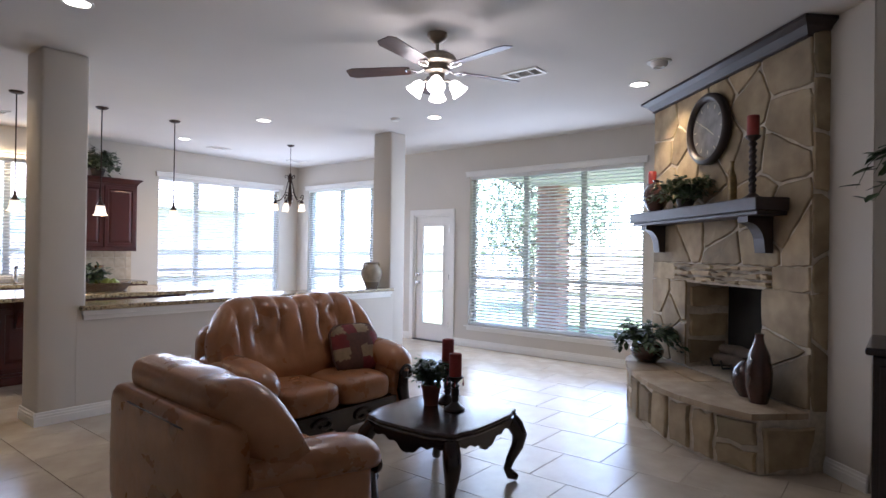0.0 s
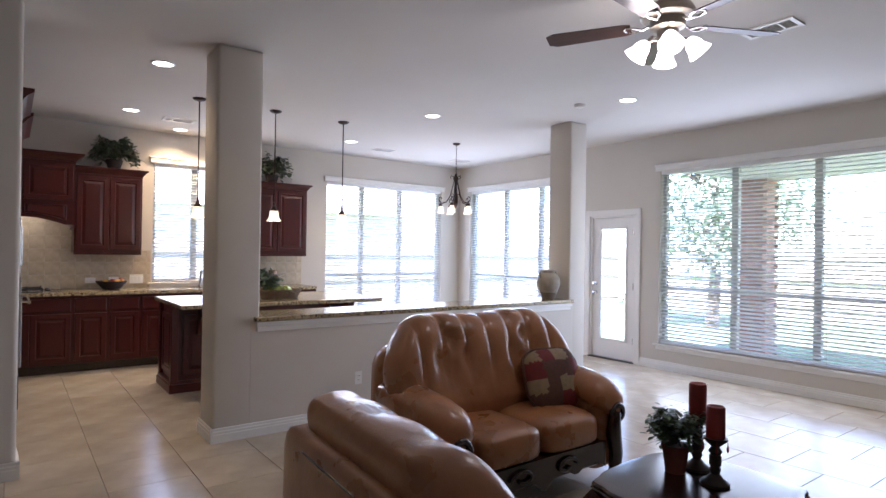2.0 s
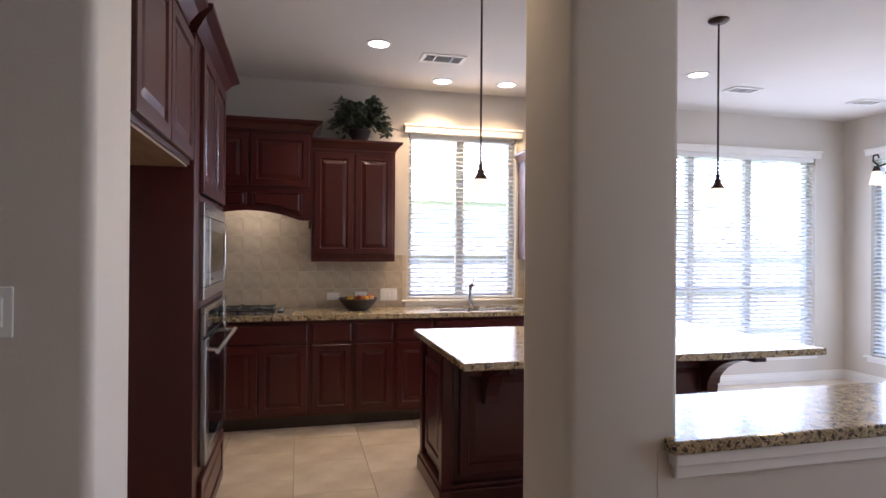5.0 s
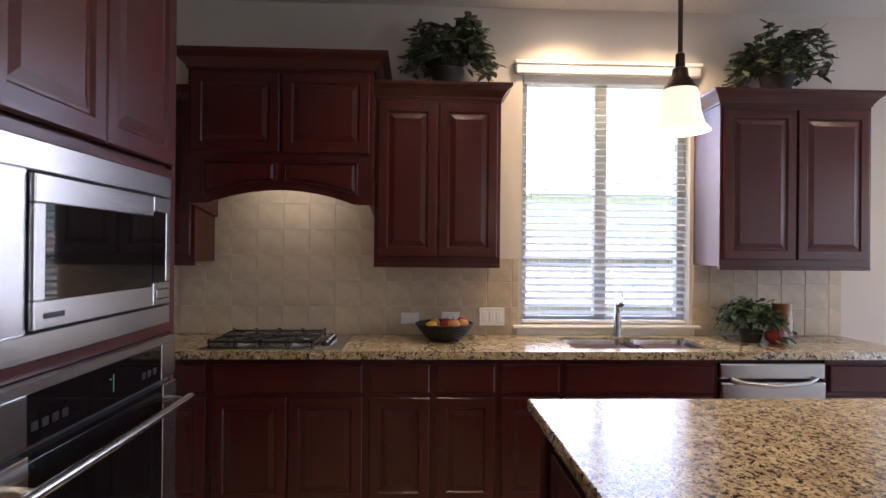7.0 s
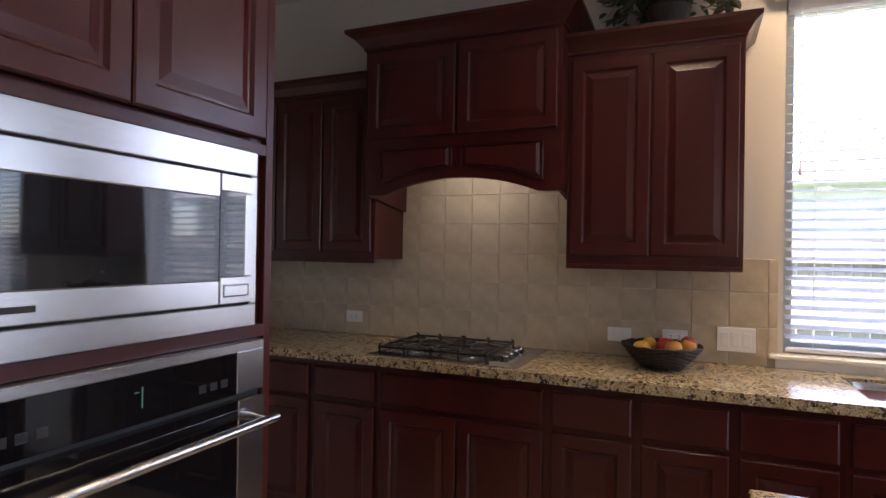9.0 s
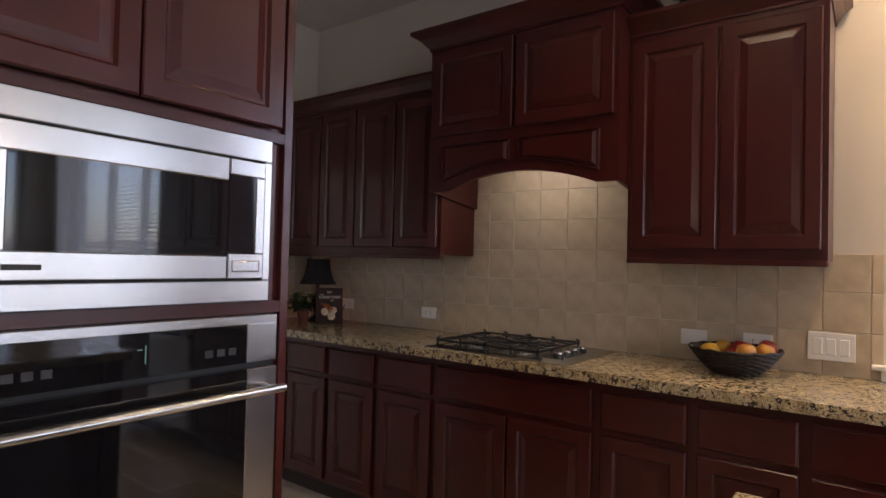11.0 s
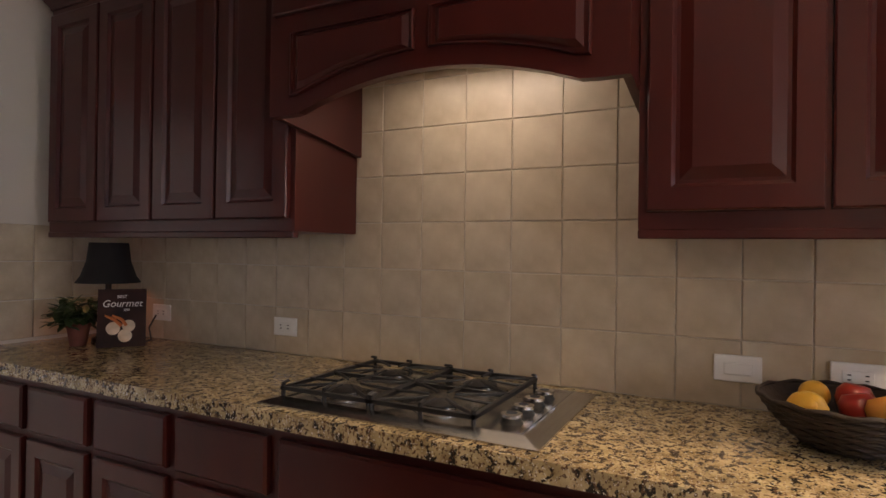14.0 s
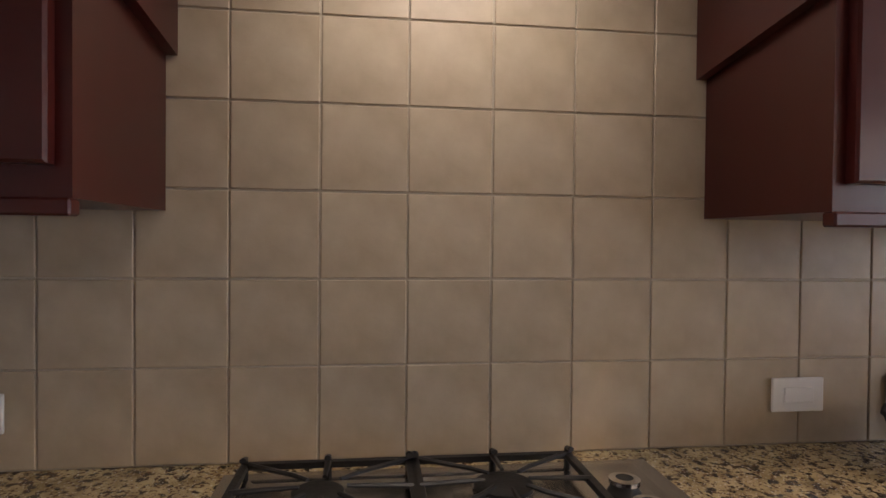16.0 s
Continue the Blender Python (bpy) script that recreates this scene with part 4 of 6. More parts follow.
def rubble(u0, u1, z0, z1, size, gap=0.010):
    """Irregular stones that fill a rectangle, as outlines about their own centres."""
    w, h = u1 - u0, z1 - z0
    nx, nz = max(1, round(w / (size * 1.25))), max(1, round(h / size))
    seeds = []
    for i in range(nx):
        for j in range(nz):
            seeds.append((u0 + w * (i + 0.5 + rnd.uniform(-0.42, 0.42)) / nx, z0 + h * (j + 0.5 + rnd.uniform(-0.42, 0.42) + (0.25 if i % 2 else -0.25) * (nz > 1)) / nz, rnd.uniform(-0.03, 0.03)))
    for i, (sx, sz, sw) in enumerate(seeds):
        poly = [(u0, z0), (u1, z0), (u1, z1), (u0, z1)]
        for j, (ox, oz, ow) in enumerate(seeds):
            if i != j and poly:
                dx, dz = ox - sx, oz - sz
                ln = math.hypot(dx, dz)
                off = ln / 2 + (sw - ow) / 2 - gap
                poly = clip(poly, sx + dx / ln * off, sz + dz / ln * off, dx / ln, dz / ln)
        if len(poly) > 2:
            yield poly


def rubble_mesh(poly, depth):
    """A flat-faced stone with rounded, uneven edges; front at -y."""
    fine = []
    for k, p in enumerate(poly):
        q = poly[(k + 1) % len(poly)]
        n = max(1, int(math.dist(p, q) / 0.07))
        for t in range(n):
            f = (t + 0.12) / n if n == 1 else (t + 0.2) / n
            fine.append((p[0] + (q[0] - p[0]) * f + rnd.uniform(-0.006, 0.006), p[1] + (q[1] - p[1]) * f + rnd.uniform(-0.006, 0.006)))
    cx, cz = sum(p[0] for p in fine) / len(fine), sum(p[1] for p in fine) / len(fine)
    bm = bmesh.new()
    loops = []
    for s, y in ((1.0, 0.0), (0.99, -depth * 0.7), (0.95, -depth)):
        loops.append([bm.verts.new((cx + (x - cx) * s, y + (rnd.uniform(-0.002, 0.002) if y else 0), cz + (z - cz) * s)) for x, z in fine])
    n = len(fine)
    for p, q in zip(loops, loops[1:]):
        for k in range(n):
            bm.faces.new((p[k], p[(k + 1) % n], q[(k + 1) % n], q[k]))
    c = bm.verts.new((cx, -depth - rnd.uniform(0, 0.004), cz))
    for k in range(n):
        bm.faces.new((loops[-1][k], loops[-1][(k + 1) % n], c))
    return bm


areas = [(0, 0.66, 0.40, 1.20, 0.30), (1.74, FW, 0.40, 1.20, 0.30), (0, 0.47, 1.20, 1.37, 0.3), (1.86, FW, 1.20, 1.37, 0.3), (0, FW, 1.37, 2.97, 0.33)]
for a in areas:
    for poly in rubble(*a):
        part("stone", rubble_mesh(poly, 0.016), STONE, breast, m=pose(0, 0.03, 0))
for r, (z0, z1) in enumerate(((1.20, 1.255), (1.255, 1.315), (1.315, 1.37))):
    u = 0.47
    while u < 1.80:
        u2 = min(1.86, u + rnd.uniform(0.2, 0.4))
        if 1.86 - u2 < 0.1:
            u2 = 1.86
        part("stone", stone_mesh(u2 - u, z1 - z0, 0.045), STONE, breast, m=pose(u, 0.03, z0))
        u = u2
for a in ((0, 0.5, 0.40, 1.20, 0.4), (0, 0.5, 1.20, 2.97, 0.45)):
    for poly in rubble(0.0, 0.47, a[2], a[3], 0.32):
        part("stone", rubble_mesh(poly, 0.02), STONE, breast, m=pose(FW - 0.005, 0.03, 0, 0, 0, 90))
# firebox jambs and sill
for x, rz in ((0.66, 90), (1.74, -90)):
    for k in range(3):
        mm = pose(x, 0.03 if rz > 0 else 0.45, 0.42 + 0.255 * k, 0, 0, rz)
        part("stone", stone_mesh(0.42, 0.25, 0.02), STONE, breast, m=mm)
fire = thing("fire_grate", FM @ pose(1.2, 0.25, 0.40), "black iron fire grate with ceramic logs", "fire grate")
for k in range(5):
    part("bar", tube([(-0.3 + 0.15 * k, -0.12, 0.12), (-0.3 + 0.15 * k, -0.10, 0.05), (-0.3 + 0.15 * k, 0.12, 0.05), (-0.3 + 0.15 * k, 0.12, 0.0)], 0.01, 6), IRON, fire)
for k, (y, z) in enumerate(((-0.04, 0.11), (0.07, 0.11), (0.02, 0.19))):
    part("log", tube([(-0.33, y, z), (-0.1, y + 0.02, z + 0.01), (0.12, y - 0.01, z), (0.34, y, z)], [0.05, 0.056, 0.05, 0.045], 9), BARK, fire, smooth=60)
# hearth
HEARTH = [(-0.02, 0.02), (0.0, -0.15), (0.2, -0.31), (0.41, -0.41), (0.8, -0.54), (1.2, -0.61), (1.6, -0.61), (1.95, -0.54), (2.27, -0.36), (2.27, 0.02)]
hearth = structure("hearth", prism([(u, max(y, -9)) for u, y in HEARTH], 0, 0.355), JOINT, "bowed raised stone hearth", "hearth")
hearth.matrix_world = FM
arc = HEARTH[1:9]
lens = [0.0]
for p, q in zip(arc, arc[1:]):
    lens.append(lens[-1] + math.dist(p, q))


def along(s):
    for k in range(len(arc) - 1):
        if s <= lens[k + 1] or k == len(arc) - 2:
            t = (s - lens[k]) / (lens[k + 1] - lens[k])
            p, q = arc[k], arc[k + 1]
            return p[0] + (q[0] - p[0]) * t, p[1] + (q[1] - p[1]) * t, math.degrees(math.atan2(q[1] - p[1], q[0] - p[0]))


s = 0.0
while s < lens[-1] - 0.05:
    w = rnd.uniform(0.2, 0.34)
    if lens[-1] - s - w < 0.12:
        w = lens[-1] - s
    x, y, _ = along(s)
    x2, y2, _ = along(s + w)
    ang = math.degrees(math.atan2(y2 - y, x2 - x))
    cut = rnd.choice([0, 0, 0.17, 0.2])
    for z0, z1 in (((0.0, cut), (cut, 0.355)) if cut else ((0.0, 0.355),)):
        part("stone", stone_mesh(math.dist((x, y), (x2, y2)), z1 - z0, 0.03), STONE, hearth, m=pose(x, y, z0, 0, 0, ang))
    s += w
for u0, u1, z0, z1 in pieces(0, 0.4, 0, 0.355, 0.5):
    part("stone", stone_mesh(u1 - u0, z1 - z0, 0.03), STONE, hearth, m=pose(2.27, -0.36 + u0, z0, 0, 0, 90))
cuts = [0.0, 0.42, 0.85, 1.3, 1.75, 2.27]
for a, b in zip(cuts, cuts[1:]):
    def edge(u):
        for p, q in zip(HEARTH[1:9], HEARTH[2:9]):
            if p[0] <= u <= q[0]:
                return p[1] + (q[1] - p[1]) * (u - p[0]) / (q[0] - p[0]) - 0.045
        return -0.36
    f = rnd.uniform(0.35, 0.6)
    mid = (a + b) / 2
    ym = [edge(a + 0.005) * f, edge(b - 0.005) * f]
    part("flagstone", prism([(a + 0.006, edge(a + 0.006)), (mid, edge(mid)), (b - 0.006, edge(b - 0.006)), (b - 0.006, ym[1] - 0.006), (a + 0.006, ym[0] - 0.006)], 0.357, 0.397 + rnd.uniform(0, 0.004)), FSTONE, hearth)
    part("flagstone", prism([(a + 0.006, ym[0] + 0.006), (b - 0.006, ym[1] + 0.006), (b - 0.006, 0.0), (a + 0.006, 0.0)], 0.357, 0.397 + rnd.uniform(0, 0.004)), FSTONE, hearth)

# angled wall behind the breast, and the wall beside it
bm = box(bmesh.new(), 2.245, 2.60, 0.14, 0.30, 0, CEILING)
ob = structure("wall_fireplace", bm, PAINT, "greige painted angled wall behind the fireplace", "wall")
ob.matrix_world = FM
structure("wall_beside_fireplace", box(bmesh.new(), 0.12, 1.3, 4.02, 4.18, 0, CEILING), PAINT, "greige painted wall beside the fireplace", "wall")
baseboard("baseboard_fireplace", -0.14, 4.355, 0.10, 4.115, -1)
bm = crown(bmesh.new(), 0.02, FW - 0.02, 0.0, 0.14, 2.93, 0.115, 0.10)
ob = structure("fireplace_crown", bm, MANTELW, "dark wooden crown moulding over the stone", "trim")
ob.matrix_world = FM

mantel = thing("mantel_shelf", FM, "dark wooden mantel shelf on curved brackets", "mantel")
part("shelf", box(box(bmesh.new(), 0.03, 2.07, -0.26, -0.004, 1.765, 1.86, 0.008, 2), 0.05, 2.05, -0.235, -0.004, 1.735, 1.765, 0.006, 1), MANTELW, mantel)
for u in (0.16, 1.76):
    pts = [(0, 0), (-0.20, 0), (-0.20, -0.045)] + [(-0.20 + 0.13 * math.sin(radians(a)), -0.045 - 0.16 * (1 - math.cos(radians(a)))) for a in range(15, 91, 15)] + [(-0.06, -0.27), (0, -0.27)]
    part("bracket", prism(pts, -0.06, 0.06), MANTELW, mantel, "curved wooden bracket", m=Matrix(((0, 0, 1, u + 0.08), (1, 0, 0, -0.004), (0, 1, 0, 1.735), (0, 0, 0, 1))))

clock = thing("wall_clock", FM @ pose(1.08, -0.012, 2.54), "large round dark wooden clock with a grey dial", "clock")
DIAL = material("clock_dial", (0.16, 0.15, 0.15), rough=0.4, vary=0.3, scale=8, second=(0.26, 0.25, 0.24))
part("rim", lathe([(0.24, 0.0), (0.31, 0.0), (0.31, 0.035), (0.295, 0.055), (0.275, 0.06), (0.255, 0.05), (0.245, 0.03), (0.24, 0.02), (0.24, 0.0)], 48), MANTELW, clock, smooth=40, m=pose(0, 0, 0, 90))
part("dial", lathe([(0, 0.018), (0.242, 0.018), (0.242, 0.01), (0, 0.01)], 48), DIAL, clock, "grey slate dial", m=pose(0, 0, 0, 90))
HANDM = material("clock_pointer", (0.55, 0.50, 0.38), rough=0.4, vary=0.1)
for ang, ln, wd in ((125, 0.11, 0.008), (-60, 0.16, 0.006)):
    part("pointer", box(bmesh.new(), -wd / 2, wd / 2, -0.024, -0.021, -0.02, ln), HANDM, clock, m=pose(0, 0, 0, 0, ang, 0))
for k in range(12):
    part("hour_mark", box(bmesh.new(), -0.004, 0.004, -0.022, -0.018, 0.185, 0.215), HANDM, clock, m=pose(0, 0, 0, 0, 30 * k, 0))

RED = material("red_wax", (0.22, 0.018, 0.014), rough=0.45, vary=0.2, scale=8)
GLAZE = material("brown_glaze", (0.045, 0.022, 0.018), rough=0.14, vary=0.4, scale=5, second=(0.09, 0.04, 0.03), coat=0.5)
GOLDV = material("gold_glaze", (0.20, 0.14, 0.05), rough=0.35, vary=0.3, scale=30, metal=0.3)
LEAF = material("house_leaf", (0.03, 0.065, 0.02), rough=0.45, vary=0.4, scale=12, second=(0.07, 0.12, 0.04))
LEAFV = material("variegated_leaf", (0.03, 0.05, 0.025), rough=0.45, vary=0.4, scale=45, second=(0.20, 0.24, 0.15))
WICKER = material("dark_wicker", (0.025, 0.016, 0.012), rough=0.6, vary=0.4, scale=30, bump=0.6)
TERRA = material("terracotta", (0.16, 0.045, 0.03), rough=0.8, vary=0.2, scale=15)


def candlestick(m, height, candle, radius, label, tassel=False):
    ob = thing("candlestick", m, label, "candlestick", "candlesticks with red candles")
    h = height
    part("stem", lathe([(0, 0), (radius * 1.5, 0), (radius * 1.5, 0.012), (radius * 0.9, 0.03), (radius * 0.45, 0.05), (radius * 0.6, 0.07), (radius * 0.4, 0.09), (radius * 0.42, h - 0.08), (radius * 0.7, h - 0.06), (radius * 0.4, h - 0.04), (radius * 1.15, h - 0.012), (radius * 1.2, h), (0, h)], 20), MANTELW, ob, smooth=50)
    for j in range(2):
        pts = [(radius * 0.42 * math.cos(k * 0.55 + math.pi * j), radius * 0.42 * math.sin(k * 0.55 + math.pi * j), 0.09 + (h - 0.17) * k / 40) for k in range(41)]
        part("twist", tube(pts, radius * 0.22, 6), MANTELW, ob, smooth=60)
    part("candle", lathe([(0, h), (radius * 0.95, h), (radius * 0.95, h + candle - 0.006), (radius * 0.85, h + candle), (radius * 0.6, h + candle - 0.008), (0, h + candle - 0.010)], 24), RED, ob, "red pillar candle", 40)
    if tassel:
        for k in range(4):
            a = 0.6 + 1.57 * k
            part("drop", lathe([(0, 0), (0.005, 0.01), (0.006, 0.02), (0.002, 0.035), (0.001, 0.06), (0, 0.06)], 8), RED, ob, "hanging amber bead", m=pose(radius * 1.2 * math.cos(a), radius * 1.2 * math.sin(a), h - 0.065))
    return ob


def vase(m, profile, mat, label, name="vase"):
    ob = tagged(mesh_object(name, lathe(profile, 28), mat, 50), label, "vase")
    ob.matrix_world = m
    return ob


def foliage(m, name, label, pot, spread, height, leaves, size, mat, seed, droop=0.3, potmat=WICKER, stems=16):
    r = random.Random(seed)
    ob = thing(name, m, label, "plant")
    top = 0.0
    if pot:
        part("pot", lathe(pot, 24), potmat, ob, smooth=50)
        top = pot[-2][1] if len(pot) > 2 else 0.1
    bm = bmesh.new()
    sb = bmesh.new()
    for s in range(stems):
        a = r.uniform(0, 6.28)
        ln = spread * r.uniform(0.55, 1.05)
        up = height * r.uniform(0.35, 1.0)
        pts = []
        for k in range(7):
            t = k / 6
            pts.append(Vector((math.cos(a) * ln * t, math.sin(a) * ln * t, top + up * math.sin(t * 2.2) - droop * t * t * ln * r.uniform(0.9, 1.1))))
        tube(pts, [0.003] * 6 + [0.001], 4, sb)
        for k in range(leaves):
            t = r.uniform(0.2, 1.0)
            i = min(5, int(t * 6))
            c = pts[i].lerp(pts[i + 1], t * 6 - i) + Vector((r.gauss(0, 0.015), r.gauss(0, 0.015), r.gauss(0, 0.015)))
            d = Vector((math.cos(a + r.gauss(0, 1.1)), math.sin(a + r.gauss(0, 1.1)), r.uniform(-0.7, 0.5))).normalized()
            sz = size * r.uniform(0.7, 1.25)
            side = d.cross(Vector((0, 0, 1))).normalized()
            n = side.cross(d)
            v = [bm.verts.new(c + p) for p in (Vector((0, 0, 0)), d * sz * 0.35 + side * sz * 0.28, d * sz * 0.75 + side * sz * 0.2 - n * sz * 0.05, d * sz - n * sz * 0.14, d * sz * 0.75 - side * sz * 0.2 - n * sz * 0.05, d * sz * 0.35 - side * sz * 0.28)]
            mid = [bm.verts.new(c + d * sz * 0.35 - n * sz * 0.05), bm.verts.new(c + d * sz * 0.75 - n * sz * 0.09)]
            for f in ((v[0], v[1], mid[0]), (v[1], v[2], mid[1], mid[0]), (v[2], v[3], mid[1]), (v[3], v[4], mid[1]), (v[4], v[5], mid[0], mid[1]), (v[5], v[0], mid[0])):
                bm.faces.new(f)
    part("stem_cluster", sb, LEAF, ob)
    part("foliage_mass", bm, mat, ob)["kind"] = "stuff"
    return ob


SHELF = 1.86
candlestick(FM @ pose(1.84, -0.13, SHELF), 0.47, 0.15, 0.045, "tall twisted dark candlestick with a red candle on the mantel")
candlestick(FM @ pose(0.20, -0.10, SHELF), 0.30, 0.13, 0.042, "twisted dark candlestick with a red candle on the mantel")
vase(FM @ pose(0.36, -0.14, SHELF), [(0, 0), (0.05, 0), (0.09, 0.05), (0.125, 0.13), (0.12, 0.20), (0.08, 0.265), (0.03, 0.29), (0.026, 0.305), (0.032, 0.32), (0.02, 0.315), (0, 0.31)], GLAZE, "round dark brown glazed vase on the mantel")
vase(FM @ pose(1.56, -0.11, SHELF), [(0, 0), (0.034, 0), (0.036, 0.15), (0.03, 0.21), (0.014, 0.26), (0.013, 0.31), (0.018, 0.325), (0, 0.325)], GOLDV, "slim gold bottle vase on the mantel")
foliage(FM @ pose(0.90, -0.13, SHELF), "potted_plant", "trailing green ivy on the mantel shelf", [(0, 0), (0.06, 0), (0.08, 0.08), (0.075, 0.085), (0, 0.08)], 0.36, 0.22, 26, 0.065, LEAF, 5, 0.35, stems=26)
foliage(FM @ pose(0.42, -0.24, 0.40), "potted_plant", "leafy green plant in a round dark pot on the hearth", [(0, 0), (0.09, 0), (0.15, 0.06), (0.16, 0.12), (0.12, 0.18), (0.115, 0.18), (0, 0.16)], 0.36, 0.26, 22, 0.075, LEAF, 6, 0.5, GLAZE, stems=30)
vase(FM @ pose(1.98, -0.16, 0.40), [(0, 0), (0.06, 0), (0.085, 0.10), (0.09, 0.22), (0.07, 0.34), (0.035, 0.43), (0.028, 0.47), (0.034, 0.49), (0.02, 0.485), (0, 0.48)], GLAZE, "tall dark brown glazed vase on the hearth")
vase(FM @ pose(1.80, -0.13, 0.40), [(0, 0), (0.05, 0), (0.09, 0.06), (0.105, 0.13), (0.09, 0.20), (0.045, 0.255), (0.03, 0.265), (0.034, 0.28), (0, 0.275)], GLAZE, "squat dark brown glazed vase on the hearth")


# ---- seating ----
def blob(center, size, power=3.0, nu=20, nv=12, bm=None, dent=None):
    """A cushion: a superellipsoid."""
    bm = bm or bmesh.new()

    def f(v, p):
        return math.copysign(abs(v) ** (2 / p), v)
    rows = []
    for i in range(nv + 1):
        th = -math.pi / 2 + math.pi * i / nv
        row = []
        for j in range(nu):
            ph = 2 * math.pi * j / nu
            p = Vector((f(math.cos(th), power) * f(math.cos(ph), power), f(math.cos(th), power) * f(math.sin(ph), power), f(math.sin(th), power)))
            co = Vector((center[0] + p.x * size[0], center[1] + p.y * size[1], center[2] + p.z * size[2]))
            if dent:
                co = dent(co)
            row.append(bm.verts.new(co))
        rows.append(row)
    for a, b in zip(rows, rows[1:]):
        for j in range(nu):
            k = (j + 1) % nu
            bm.faces.new((a[j], a[k], b[k], b[j]))
    bmesh.ops.remove_doubles(bm, verts=bm.verts, dist=0.0005)
    return bm


def leather_seat(name, m, w, seats, label):
    """A plump leather seat, w wide; the front faces -y, the back stands at y = 0."""
    ob = thing(name, m, label, "sofa" if seats > 1 else "armchair")
    inner = w - 0.50
    # tufted back
    nu, nv = 30 * seats + 12, 44
    bm = bmesh.new()
    grid = []
    for i in range(nu + 1):
        u = i / nu
        x = 0.03 + (w - 0.06) * u
        e = abs(2 * u - 1)
        hump = 0.5 - 0.5 * math.cos(2 * math.pi * ((u - 0.06) / 0.88 * seats)) if 0.06 < u < 0.94 else 0
        top = 1.03 - 0.22 * max(0.0, (e - 0.60) / 0.40) ** 2.2 + 0.015 * hump
        thick = 0.30 - 0.10 * max(0.0, (e - 0.6) / 0.4) ** 2
        wrap = -0.12 * max(0.0, (e - 0.55) / 0.45) ** 2
        ch = abs(math.sin(math.pi * u * 4 * seats))
        row = []
        for j in range(nv):
            a = 2 * math.pi * j / nv
            sx, sz = math.copysign(abs(math.cos(a)) ** 0.62, math.cos(a)), math.copysign(abs(math.sin(a)) ** 0.75, math.sin(a))
            z = 0.36 + (top - 0.36) * (0.5 + 0.5 * sz)
            lean = -0.20 * (1 - (z - 0.36) / 0.67)
            y = -0.02 - thick / 2 + wrap + lean * 0.9 - sx * thick / 2 * (0.75 + 0.35 * (0.5 + 0.5 * sz))
            if sx > 0 and z > 0.66:
                up = min(1, (z - 0.66) / 0.10)
                y -= 0.026 * up * (ch ** 0.45 - 0.6)
                z += 0.008 * up * ch if z > top - 0.1 else 0
                for s in range(seats):
                    for du, zz in ((0.33, 0.80), (0.67, 0.80), (0.5, 0.90), (0.5, 0.72)):
                        cx = 0.03 + (w - 0.06) * (0.08 + 0.84 * (s + du) / seats)
                        r2 = ((x - cx) / 0.05) ** 2 + ((z - zz) / 0.05) ** 2
                        y += 0.05 * math.exp(-r2)
            elif sx > 0:
                y -= 0.03 * math.exp(-((z - 0.56) / 0.08) ** 2)
            row.append(bm.verts.new((x, y, z)))
        grid.append(row)
    for a, b in zip(grid, grid[1:]):
        for j in range(nv):
            k = (j + 1) % nv
            bm.faces.new((a[j], a[k], b[k], b[j]))
    for row, flip in ((grid[0], False), (grid[-1], True)):
        c = bm.verts.new(sum((v.co for v in row), Vector()) / nv + Vector((0.03 if flip else -0.03, 0, 0)))
        for j in range(nv):
            k = (j + 1) % nv
            bm.faces.new((row[j], row[k], c))
    part("backrest", bm, LEATHER, ob, "tufted leather back", 70)
    part("back_panel", blob((w / 2, -0.10, 0.48), (w / 2 - 0.05, 0.09, 0.40), 7), LEATHER, ob, smooth=60)
    # piping along the outer back
    pts = []
    for k in range(25):
        u = k / 24
        e = abs(2 * u - 1)
        pts.append((0.05 + (w - 0.10) * u, -0.015 - 0.16 * max(0, (e - 0.45) / 0.55) ** 2, 0.80 - 0.34 * max(0, (e - 0.5) / 0.5) ** 2))
    part("piping", tube(pts, 0.006, 6), DARKW, ob, "dark welt along the back", 60)
    # seat cushions
    cw = inner / seats
    for s in range(seats):
        cx = 0.25 + cw * (s + 0.5)

        def crease(co, cx=cx):
            r = (co.x - cx) / cw
            if co.z > 0.42:
                co.z += 0.018 * math.cos(r * 2.6) - 0.006 * math.sin(co.x * 31 + co.y * 13) * 0.5
            return co
        part("seat_cushion", blob((cx, -0.54, 0.375), (cw / 2 + 0.004, 0.34, 0.095), 4.5, 36, 18, dent=crease), LEATHER, ob, smooth=60)
    # arms
    for sgn, x in ((1, 0.13), (-1, w - 0.13)):
        bm = bmesh.new()
        path = [(-0.16, 0.60, 0.10), (-0.28, 0.60, 0.125), (-0.45, 0.585, 0.135), (-0.62, 0.57, 0.14), (-0.76, 0.545, 0.135), (-0.83, 0.52, 0.11), (-0.865, 0.50, 0.06)]
        rings = []
        for y, z, r in path:
            rings.append([bm.verts.new((x - sgn * 0.01 + r * 1.0 * math.cos(2 * math.pi * k / 20), y, z + r * 0.78 * math.sin(2 * math.pi * k / 20))) for k in range(20)])
        for a, b in zip(rings, rings[1:]):
            for k in range(20):
                bm.faces.new((a[k], a[(k + 1) % 20], b[(k + 1) % 20], b[k]))
        bm.faces.new(rings[0])
        bm.faces.new(rings[-1])
        arm = part("armrest", bm, LEATHER, ob, "padded leather arm", 60)
        part("side_panel", blob((x, -0.44, 0.32), (0.10, 0.38, 0.25), 6, 24, 10), LEATHER, arm, smooth=60)
